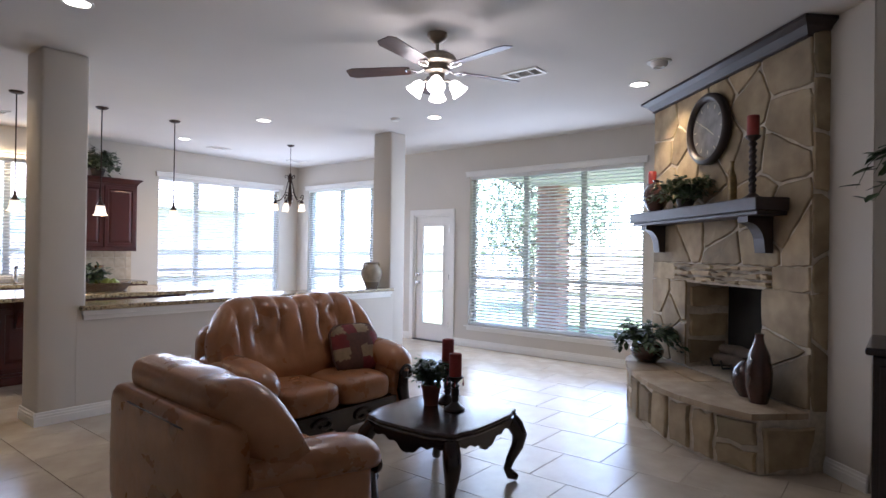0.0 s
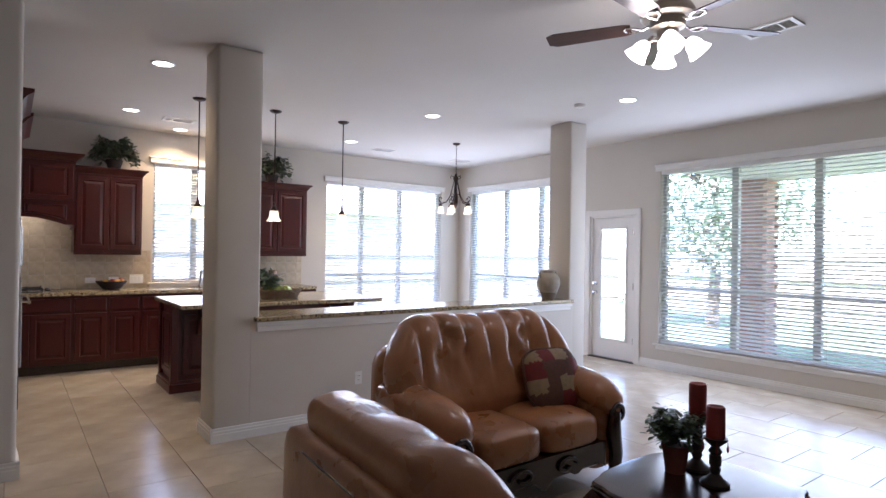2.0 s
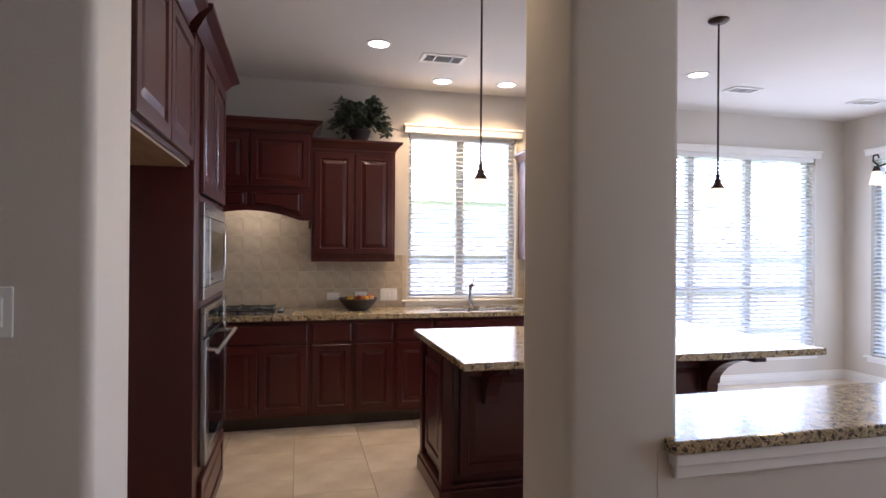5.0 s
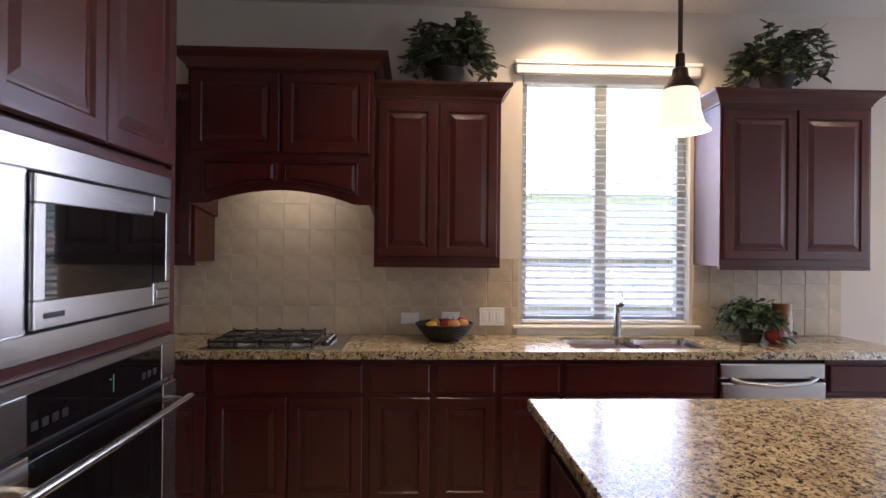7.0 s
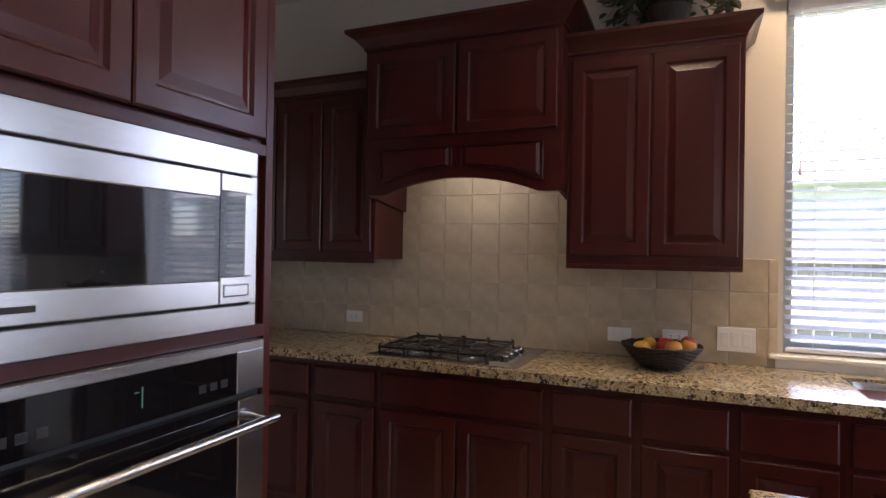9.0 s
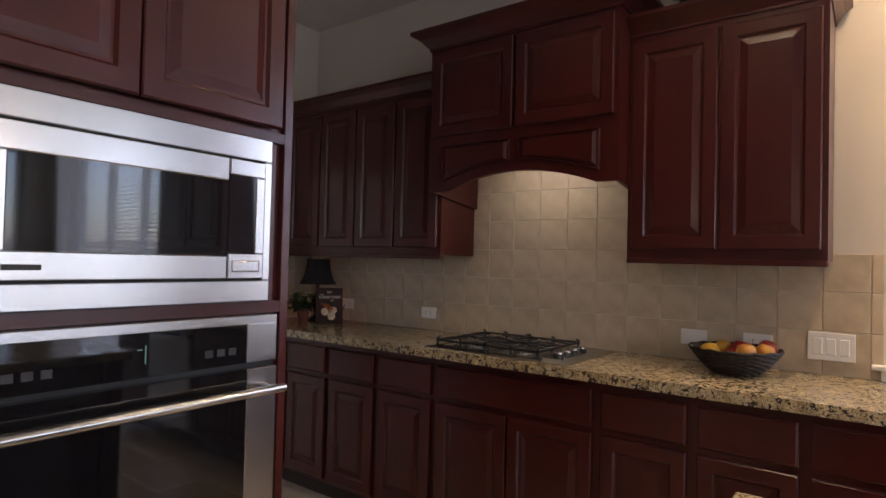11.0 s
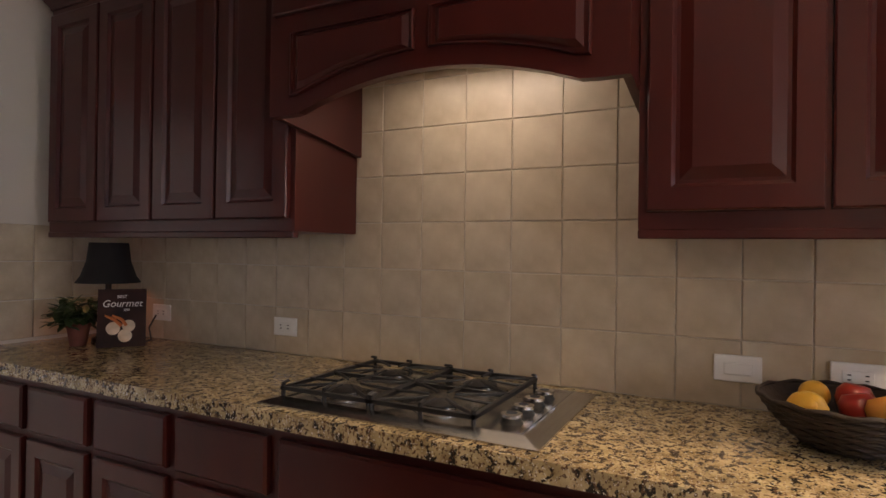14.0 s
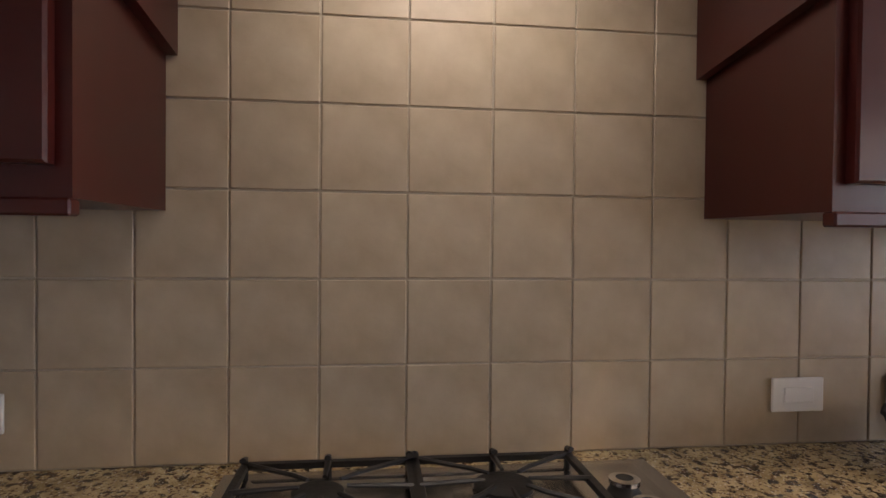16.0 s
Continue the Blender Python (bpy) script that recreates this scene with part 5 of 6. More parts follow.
        sc = [(x + sgn * (-0.02 + 0.07 * math.cos(t * 0.35) * (1 - t / 24)), -0.865, 0.44 + 0.07 * math.sin(t * 0.35) * (1 - t / 24)) for t in range(19)]
        part("scroll", tube(sc, 0.018, 8), DARKW, arm, "carved dark wooden scroll", 60)
        part("front_post", tube([(x, -0.855, 0.46), (x + sgn * 0.02, -0.86, 0.32), (x - sgn * 0.02, -0.85, 0.2), (x, -0.85, 0.0)], [0.035, 0.05, 0.045, 0.035], 10), DARKW, arm, "carved dark wooden post", 60)
        part("back_foot", tube([(x, -0.10, 0.18), (x, -0.09, 0.0)], [0.035, 0.025], 8), DARKW, ob)
    part("frame", box(bmesh.new(), 0.08, w - 0.08, -0.80, -0.08, 0.13, 0.29, 0.01, 1), DARKW, ob)
    n = 30
    outl = [(0.2 + (w - 0.4) * k / n, 0.13 + 0.05 * abs(math.sin(math.pi * 2 * seats * k / n)) - 0.03 * math.exp(-((k / n - 0.5) / 0.08) ** 2)) for k in range(n + 1)] + [(w - 0.2, 0.285), (0.2, 0.285)]
    part("apron", prism(outl, 0, 0.03), DARKW, ob, "carved dark wooden apron", m=pose(0, -0.81, 0, 90))
    for s in (-1, 1):
        sc = [(w / 2 + s * (0.18 + 0.10 * math.cos(t * 0.4) * (1 - t / 20)), -0.85, 0.21 + 0.05 * math.sin(t * 0.4) * (1 - t / 20)) for t in range(16)]
        part("carving", tube(sc, 0.012, 8), DARKW, ob, "carved scroll", 60)
    return ob


leather_seat("loveseat", facing_east(1.78, 0, -3.74), 1.52, 2, "plump tan leather loveseat with tufted back and carved wood trim").scale.z = 1.04
leather_seat("armchair", pose(-1.76, 0.90, 0, 0, 0, 176), 1.34, 1, "plump tan leather armchair with dark carved wood trim").scale.z = 0.85
PLAID = material("plaid_tan", (0.28, 0.20, 0.11), rough=0.85, vary=0.15, scale=30, bump=0.4, bump_scale=300)
PLAIDR = material("plaid_red", (0.16, 0.02, 0.02), rough=0.85, vary=0.2, scale=30, bump=0.4, bump_scale=300)
PLAIDD = material("plaid_brown", (0.10, 0.045, 0.03), rough=0.85, vary=0.2, scale=30, bump=0.4, bump_scale=300)
cush = thing("throw_cushion", pose(-3.22, 2.95, 0.65, 68, 0, 84), "plaid throw cushion in red, tan and brown", "cushion")
body = part("cover", blob((0, 0, 0), (0.23, 0.20, 0.075), 3.4, 48, 24, dent=lambda c: Vector((c.x * (1 - 0.10 * (abs(c.y) / 0.2) ** 2 * 0), c.y, c.z * (1 - 0.55 * min(1, (max(abs(c.x) / 0.23, abs(c.y) / 0.20)) ** 4))))), PLAID, cush, smooth=60)
body.data.materials.append(PLAIDR)
body.data.materials.append(PLAIDD)
for p in body.data.polygons:
    i, j = int((p.center.x + 0.23) // 0.118), int((p.center.y + 0.20) // 0.105)
    p.material_index = (0, 2, 0, 1)[(i + 2 * j) % 4] if (i + j) % 2 else (2, 0, 1, 2)[(i * 3 + j) % 4]
pts = [(0.228 * math.copysign(abs(math.cos(a)) ** 0.5, math.cos(a)), 0.198 * math.copysign(abs(math.sin(a)) ** 0.5, math.sin(a)), 0.004 * math.sin(9 * a)) for a in [2 * math.pi * k / 64 for k in range(64)]]
part("fringe", tube(pts, 0.012, 6, closed=True), PLAIDD, cush, "ruffled brown edge", 60)

# ---- coffee table ----
tab = thing("coffee_table", pose(-1.96, 2.52, 0, 0, 0, 2), "dark carved wooden table with cabriole legs and scalloped top", "table")
TWX, TWY, TH = 0.37, 0.40, 0.46


def scallop(ax, ay, n=72):
    out = []
    for k in range(n):
        a = 2 * math.pi * k / n
        c, s = math.cos(a), math.sin(a)
        x, y = math.copysign(abs(c) ** 0.36, c), math.copysign(abs(s) ** 0.36, s)
        dip = 0.045 * math.exp(-((min(abs(x), abs(y)) - 0.72) / 0.13) ** 2) - 0.02 * math.exp(-(min(abs(x), abs(y)) / 0.35) ** 2)
        out.append((x * ax * (1 - dip), y * ay * (1 - dip)))
    return out


bm = bmesh.new()
loops = []
for o, z in ((0.02, TH - 0.045), (0.006, TH - 0.04), (0.0, TH - 0.03), (0.008, TH - 0.024), (0.004, TH - 0.012), (0.012, TH - 0.002), (0.03, TH)):
    loops.append([bm.verts.new((x, y, z)) for x, y in scallop(TWX - o, TWY - o)])
for p, q in zip(loops, loops[1:]):
    for k in range(72):
        bm.faces.new((p[k], p[(k + 1) % 72], q[(k + 1) % 72], q[k]))
bm.faces.new(loops[-1])
bm.faces.new(loops[0])
part("tabletop", bm, DARKW, tab, "glossy dark scalloped top", 35)
for x, y, w2, rz in ((-0.30, -0.335, 0.60, 0), (-0.30, 0.335, 0.60, 0), (0.315, -0.30, 0.60, 90), (-0.315, -0.30, 0.60, 90)):
    n = 40
    ol = []
    for k in range(n + 1):
        t = k / n
        ol.append((w2 * t, TH - 0.14 + 0.05 * abs(2 * t - 1) ** 0.7 - 0.035 * math.exp(-((t - 0.5) / 0.12) ** 2) + 0.008 * math.sin(t * 40)))
    part("apron", prism(ol + [(w2, TH - 0.045), (0, TH - 0.045)], -0.012, 0.012), DARKW, tab, "carved apron", m=pose(x, y, 0, 0, 0, rz) @ pose(0, 0, 0, 90))
for sx in (-1, 1):
    for sy in (-1, 1):
        path = [(0.29, 0.40), (0.315, 0.35), (0.335, 0.29), (0.325, 0.22), (0.295, 0.14), (0.28, 0.08), (0.295, 0.04), (0.325, 0.02)]
        pts = [(sx * r, sy * (r + 0.03), z) for r, z in path]
        part("leg", tube(pts, [0.045, 0.052, 0.05, 0.04, 0.03, 0.026, 0.032, 0.02], 10), DARKW, tab, "curved cabriole leg", 60)
candlestick(pose(-2.07, 2.70, TH), 0.26, 0.15, 0.042, "turned dark candlestick with a red candle on the table", True)
candlestick(pose(-1.92, 2.585, TH), 0.21, 0.14, 0.042, "shorter turned dark candlestick with a red candle on the table", True)
foliage(pose(-2.11, 2.58, TH), "potted_plant", "small bushy green plant in a terracotta pot on the table", [(0, 0), (0.045, 0), (0.06, 0.11), (0.065, 0.11), (0.065, 0.13), (0.055, 0.13), (0, 0.115)], 0.13, 0.16, 30, 0.035, LEAF, 8, 0.1, TERRA, stems=34)

# ---- lamps and ceiling fittings ----
cans = [(-6.00, 3.93), (-4.15, 5.03), (-8.04, 3.96), (-1.71, 5.11), (-4.00, 1.16), (-5.97, 1.07), (-8.02, 1.14), (-8.83, 1.84), (-8.78, 2.45)]
can = None
for k, (x, y) in enumerate(cans):
    if can is None:
        can = thing("recessed_light", pose(x, y, CEILING), "round white recessed ceiling light, lit", "ceiling light", "recessed ceiling lights")
        part("trim_ring", lathe([(0.075, -0.001), (0.098, -0.001), (0.098, -0.006), (0.08, -0.009), (0.075, -0.006)], 28), TRIM, can)
        part("lens", lathe([(0, -0.005), (0.076, -0.003), (0.076, -0.001), (0, -0.001)], 28), BULB, can, "glowing lens")
    else:
        copy_thing(can, pose(x, y, CEILING))
    strong = (0.9 if x > -5.5 else 4.0) if x > -8.5 else 8.0
    lamp("can_lamp", 'SPOT', strong, look((x, y, CEILING - 0.02), (x, y, 0)), (1.0, 0.74, 0.38), cone=130)
eyeb = thing("eyeball_light", pose(-1.35, 4.58, CEILING), "white adjustable eyeball ceiling light aimed at the stone", "ceiling light")
part("trim_ring", lathe([(0.07, -0.001), (0.10, -0.001), (0.10, -0.007), (0.078, -0.012), (0.07, -0.006)], 28), TRIM, eyeb)
part("eyeball", lathe([(0.072, -0.002), (0.066, -0.03), (0.05, -0.05), (0.045, -0.05), (0.04, -0.03), (0, -0.03)], 24), TRIM, eyeb, smooth=50)
lamp("eyeball_lamp", 'SPOT', 4.5, look((-1.71, 5.11, CEILING - 0.03), (-1.45, 5.50, 2.2)), (1.0, 0.80, 0.45), cone=80)


def vent(m, w, h, label):
    ob = thing("ceiling_vent", m, label, "air vent", "ceiling air vents")
    bm = bmesh.new()
    for a, b, c, d in ((-w, w, -h, -h + 0.03), (-w, w, h - 0.03, h), (-w, -w + 0.03, -h + 0.03, h - 0.03), (w - 0.03, w, -h + 0.03, h - 0.03), (-w * 0.42, -w * 0.36, -h + 0.03, h - 0.03), (w * 0.36, w * 0.42, -h + 0.03, h - 0.03)):
        box(bm, a, b, c, d, -0.012, -0.001)
    part("frame", bm, TRIM, ob)
    part("backing", box(bmesh.new(), -w + 0.03, w - 0.03, -h + 0.03, h - 0.03, -0.003, -0.001), SLOT, ob)
    first = None
    n = int((2 * h - 0.06) / 0.018)
    for k in range(n):
        mm = pose(0, -h + 0.035 + 0.018 * k, -0.007, 35)
        if first is None:
            first = part("slat", box(bmesh.new(), -w + 0.03, w - 0.03, -0.007, 0.007, -0.0008, 0.0008), TRIM, ob, m=mm)
        else:
            share(first, ob, mm)


vent(pose(-2.41, 4.18, CEILING, 0, 0, 0), 0.18, 0.10, "white metal ceiling vent in the living room")
vent(pose(-8.21, 1.69, CEILING, 0, 0, 90), 0.18, 0.10, "white metal ceiling vent in the kitchen")
vent(pose(-8.33, 4.68, CEILING, 0, 0, 90), 0.16, 0.09, "white metal ceiling vent in the nook")
vent(pose(-8.37, 6.22, CEILING, 0, 0, 90), 0.16, 0.09, "white metal ceiling vent in the nook")
smoke = tagged(mesh_object("smoke_detector", lathe([(0, -0.03), (0.045, -0.028), (0.058, -0.015), (0.06, -0.001), (0, -0.001)], 24), TRIM, 40), "small round white smoke detector", "smoke detector")
smoke.matrix_world = pose(-4.59, 4.82, CEILING)


def pendant(m):
    ob = thing("pendant_light", m, "bronze stem pendant with a lit bell glass shade", "pendant light", "island pendant lights")
    part("canopy", lathe([(0, 0), (0.068, -0.001), (0.068, -0.008), (0.05, -0.022), (0.02, -0.03), (0, -0.032)], 24), BRONZE, ob, smooth=40)
    part("rod", tube([(0, 0, -0.02), (0, 0, -1.06)], 0.0065, 8), BRONZE, ob)
    part("cap", lathe([(0, -1.03), (0.012, -1.04), (0.013, -1.075), (0.02, -1.08), (0.022, -1.10), (0.04, -1.125), (0.045, -1.135), (0, -1.135)], 20), BRONZE, ob, smooth=40)
    part("shade", lathe([(0.042, -1.13), (0.048, -1.15), (0.052, -1.19), (0.062, -1.225), (0.078, -1.245), (0.076, -1.246), (0.058, -1.225), (0.048, -1.19), (0.044, -1.15)], 28), SHADE, ob, "glowing frosted bell shade", 60)
    return ob


pen = pendant(pose(-6.973, 1.62, CEILING))
for y in (2.44, 3.29):
    copy_thing(pen, pose(-6.973, y, CEILING))
for y in (1.62, 2.44, 3.29):
    lamp("pendant_lamp", 'POINT', 0.25, pose(-6.973, y, CEILING - 1.27), WARM, soft=0.05)

# chandelier over the breakfast nook
ch = thing("chandelier", pose(-7.15, 5.19, CEILING), "wrought iron chandelier with lit glass bell shades", "chandelier")
ch.scale = (0.80, 0.80, 1.06)
part("canopy", lathe([(0, 0), (0.07, -0.001), (0.07, -0.008), (0.05, -0.022), (0.02, -0.03), (0, -0.032)], 24), BRONZE, ch, smooth=40)
for k in range(12):
    pts = [(0.008 * math.cos(a), 0.0, -0.045 - 0.031 * k + 0.019 * math.sin(a)) for a in [2 * math.pi * j / 10 for j in range(10)]]
    part("chain_link", tube(pts, 0.0025, 5, closed=True), BRONZE, ch, m=pose(0, 0, 0, 0, 0, 90 * (k % 2)))
part("hub", lathe([(0, -0.40), (0.02, -0.42), (0.025, -0.45), (0.05, -0.475), (0.055, -0.49), (0.03, -0.51), (0.022, -0.60), (0.03, -0.68), (0.045, -0.76), (0.05, -0.80), (0.03, -0.85), (0.0, -0.90)], 20), BRONZE, ch, smooth=50)
for k in range(5):
    arm_m = pose(0, 0, 0, 0, 0, 72 * k + 20)
    pts = [(0.03, 0, -0.50), (0.06, 0, -0.60), (0.10, 0, -0.72), (0.17, 0, -0.80), (0.25, 0, -0.82), (0.30, 0, -0.78), (0.295, 0, -0.74), (0.26, 0, -0.735), (0.25, 0, -0.76)]
    arm = part("arm", tube(pts, 0.008, 8), BRONZE, ch, "curled iron arm", 60, arm_m)
    part("scroll", tube([(0.03, 0, -0.49), (0.05, 0, -0.45), (0.09, 0, -0.44), (0.10, 0, -0.47), (0.08, 0, -0.48)], 0.006, 6), BRONZE, arm, smooth=60)
    part("inner_scroll", tube([(0.03 + 0.04 * (1 - t / 14) * math.cos(t * 0.5) + 0.03, 0, -0.72 + 0.04 * (1 - t / 14) * math.sin(t * 0.5)) for t in range(13)], 0.005, 6), BRONZE, arm, smooth=60)
    part("cup", lathe([(0, -0.815), (0.02, -0.82), (0.035, -0.85), (0.036, -0.86), (0, -0.86)], 16, at=(0.27, 0, 0)), BRONZE, arm, smooth=50)
    part("shade", lathe([(0.035, -0.858), (0.042, -0.88), (0.05, -0.92), (0.064, -0.955), (0.062, -0.956), (0.046, -0.92), (0.038, -0.88)], 22, at=(0.27, 0, 0)), SHADE, arm, "glowing frosted bell shade", 60)
lamp("chandelier_lamp", 'POINT', 0.5, pose(-7.15, 5.19, CEILING - 1.02), WARM, soft=0.2)

# ceiling fan
fan = thing("ceiling_fan", pose(-2.443, 2.998, CEILING), "antique nickel ceiling fan with five wooden blades and lit shades", "ceiling fan")
part("canopy", lathe([(0, 0), (0.075, -0.001), (0.075, -0.02), (0.06, -0.05), (0.03, -0.07), (0.02, -0.075), (0, -0.075)], 28), PEWTER, fan, smooth=45)
part("downrod", tube([(0, 0, -0.06), (0, 0, -0.15)], 0.014, 10), PEWTER, fan)
part("motor", lathe([(0, -0.13), (0.035, -0.135), (0.09, -0.15), (0.135, -0.175), (0.15, -0.205), (0.15, -0.225), (0.135, -0.235), (0.10, -0.24), (0.095, -0.285), (0.06, -0.30), (0.055, -0.36), (0.03, -0.375), (0, -0.375)], 36), PEWTER, fan, smooth=40)
BLADEW = material("fan_blade", (0.06, 0.022, 0.015), rough=0.3, vary=0.25, scale=6, stretch=(1, 6, 1), coat=0.2)
for k in range(5):
    bm_ = pose(0, 0, -0.265, 0, 0, 37.5 + 26 + 72 * k)
    iron = part("blade_iron", tube([(0.09, 0, 0.01), (0.14, 0, -0.012), (0.18, 0.03, -0.005), (0.22, 0.035, 0), (0.24, 0, 0.002), (0.22, -0.035, 0), (0.18, -0.03, -0.005), (0.14, 0, -0.012)], 0.008, 8), CHROME, fan, "curled nickel blade iron", 60, bm_)
    bm = prism([(0.20, -0.045), (0.24, -0.055), (0.64, -0.068), (0.69, -0.045), (0.69, 0.045), (0.64, 0.068), (0.24, 0.055), (0.20, 0.045)], -0.003, 0.003)
    part("blade", bm, BLADEW, iron, "reddish brown wooden blade", m=pose(0, 0, 0.002, 12))
for k in range(4):
    a = radians(37.5 + 90 * k - 90)
    dx, dy = math.cos(a), math.sin(a)
    arm = part("light_arm", tube([(0.03 * dx, 0.03 * dy, -0.35), (0.08 * dx, 0.08 * dy, -0.345), (0.115 * dx, 0.115 * dy, -0.365)], 0.010, 8), PEWTER, fan)
    part("shade", lathe([(0.02, 0.0), (0.032, -0.012), (0.045, -0.04), (0.05, -0.07), (0.068, -0.105), (0.065, -0.106), (0.046, -0.07), (0.04, -0.04), (0, -0.01)], 22), FANSHADE, arm, "glowing white tulip shade", 60, Matrix.Translation((0.11 * dx, 0.11 * dy, -0.355)) @ pose(0, 0, 0, 0, 0, math.degrees(a)) @ pose(0, 0, 0, 0, -38, 0))
lamp("fan_lamp", 'POINT', 1.2, pose(-2.443, 2.998, CEILING - 0.52), (1.0, 0.90, 0.75), soft=0.1)

# ---- kitchen worktop things ----
Z = COUNTER
hob = thing("gas_cooktop", facing_east(-0.235, Z), "stainless steel gas cooktop with black iron grates", "cooktop")
hwid, y0, y1 = 0.76, -0.60, -0.065
hob.scale.z = 0.72
bm = bmesh.new()
loops = []
for o, z in ((0.0, 0.0), (0.0, 0.006), (0.045, 0.022), (0.052, 0.020), (0.06, 0.016)):
    loops.append([bm.verts.new(c) for c in ((o, y0 + o, z), (hwid - o, y0 + o, z), (hwid - o, y1 - o, z), (o, y1 - o, z))])
for p, q in zip(loops, loops[1:]):
    for k in range(4):
        bm.faces.new((p[k], p[(k + 1) % 4], q[(k + 1) % 4], q[k]))
bm.faces.new(loops[-1])
bm.faces.new(loops[0])
part("pan", bm, STEEL, hob, "brushed steel pan")
for bx, by, r in ((0.17, -0.20, 0.042), (0.17, -0.45, 0.05), (0.46, -0.20, 0.05), (0.46, -0.45, 0.042)):
    b = part("burner", lathe([(0, 0.016), (r * 1.6, 0.016), (r * 1.6, 0.019), (r, 0.024), (r, 0.032), (0, 0.032)], 24), STEEL, hob, smooth=40, m=pose(bx, by, 0))
    part("burner_cap", lathe([(0, 0.032), (r * 0.95, 0.032), (r * 0.95, 0.038), (r * 0.8, 0.042), (0, 0.043)], 24), IRON, b, "black iron cap", 40)
for g0, g1 in ((0.045, 0.315), (0.325, 0.595)):
    a, b = y0 + 0.05, y1 - 0.05
    bm = bmesh.new()
    for p, q in (((g0, a), (g1, a)), ((g1, a), (g1, b)), ((g1, b), (g0, b)), ((g0, b), (g0, a)), ((g0, (a + b) / 2), (g1, (a + b) / 2))):
        x0_, x1_ = min(p[0], q[0]) - 0.006, max(p[0], q[0]) + 0.006
        yy0, yy1 = min(p[1], q[1]) - 0.006, max(p[1], q[1]) + 0.006
        box(bm, x0_, x1_, yy0, yy1, 0.044, 0.058)
    grate = part("grate", bm, IRON, hob, "black cast iron grate")
    cx = (g0 + g1) / 2
    for cy in (a + (b - a) * 0.25, a + (b - a) * 0.75):
        for k in range(8):
            an = math.pi / 4 * k + math.pi / 8 * 0
            ex = max(g0, min(g1, cx + 0.19 * math.cos(an)))
            ey = max(cy - (b - a) * 0.25, min(cy + (b - a) * 0.25, cy + 0.19 * math.sin(an)))
            part("prong", tube([(cx + 0.035 * math.cos(an), cy + 0.035 * math.sin(an), 0.062), (cx + 0.07 * math.cos(an), cy + 0.07 * math.sin(an), 0.060), (ex, ey, 0.056), ], [0.004, 0.005, 0.006], 6), IRON, grate)
    for x in (g0, cx, g1):
        for yy in (a, b):
            part("finger", tube([(x, yy, 0.055), (x, yy, 0.068), (x, yy + (0.018 if yy == a else -0.018), 0.073)], 0.006, 6), IRON, grate)
            part("foot", tube([(x, yy, 0.046), (x, yy, 0.017)], 0.006, 6), IRON, grate)
for k in range(4):
    kn = part("knob", lathe([(0, 0.016), (0.027, 0.016), (0.026, 0.02), (0.023, 0.024), (0.023, 0.043), (0.021, 0.046), (0, 0.046)], 20), SLOT, hob, "black control knob", 40, pose(0.655, y0 + 0.13 + 0.085 * k, 0))
    part("knob_ring", lathe([(0.0235, 0.036), (0.025, 0.037), (0.025, 0.047), (0.014, 0.049), (0.014, 0.0465)], 20), CHROME, kn, smooth=40)

# fruit bowl
fx, fy = WEST + 0.245, 1.09
fbowl = thing("fruit_bowl", pose(fx, fy, Z), "dark woven wicker bowl on the worktop", "bowl")
for k in range(13):
    t = k / 12
    r = 0.075 + 0.095 * t ** 0.7
    pts = [(r * math.cos(a), r * math.sin(a), 0.006 + 0.095 * t + 0.0025 * math.sin(14 * a + math.pi * k)) for a in [2 * math.pi * j / 56 for j in range(56)]]
    part("strand", tube(pts, 0.0055, 6, closed=True), WICKER, fbowl, smooth=60)
part("lining", lathe([(0, 0.002), (0.075, 0.002), (0.10, 0.03), (0.13, 0.06), (0.166, 0.10), (0.162, 0.10), (0.12, 0.055), (0.07, 0.012), (0, 0.010)], 32), WICKER, fbowl, smooth=60)
YEL = material("yellow_fruit", (0.62, 0.34, 0.03), rough=0.4, vary=0.15, scale=9, bump=0.1)
APPLE = material("red_apple", (0.30, 0.025, 0.02), rough=0.3, vary=0.4, scale=7)
PEACH = material("ripe_peach", (0.62, 0.33, 0.05), rough=0.45, vary=0.2, scale=14, second=(0.58, 0.22, 0.04))
APROF = [(0, 0.006), (0.012, 0.0), (0.026, 0.008), (0.036, 0.03), (0.035, 0.05), (0.024, 0.066), (0.01, 0.066), (0, 0.058)]
LPROF = [(0, -0.004), (0.01, 0.002), (0.024, 0.014), (0.032, 0.034), (0.030, 0.05), (0.02, 0.066), (0.008, 0.073), (0, 0.078)]
for nm, mat, x, y, z, rx, lab in (("lemon", YEL, 0.03, -0.105, 0.075, 70, "ripe yellow lemon in the bowl"), ("lemon", YEL, -0.03, -0.075, 0.085, 80, "ripe yellow lemon in the bowl"), ("lemon", YEL, 0.08, -0.05, 0.07, 60, "ripe yellow lemon in the bowl"),
                                ("apple", APPLE, -0.04, 0.01, 0.06, 10, "shiny red apple in the bowl"), ("apple", APPLE, 0.035, 0.02, 0.055, -15, "shiny red apple in the bowl"), ("apple", APPLE, -0.05, 0.10, 0.07, 20, "shiny red apple in the bowl"),
                                ("peach", PEACH, 0.08, 0.065, 0.065, 25, "yellow and red peach in the bowl"), ("peach", PEACH, 0.01, 0.10, 0.06, -20, "yellow and red peach in the bowl")):
    o = tagged(mesh_object(nm, lathe(LPROF if nm == "lemon" else APROF, 18), mat, 60), lab, "fruit", "fruit in the bowl")
    o.matrix_world = pose(fx + x, fy + y, Z + z, rx, 0, 40 * x * 100)


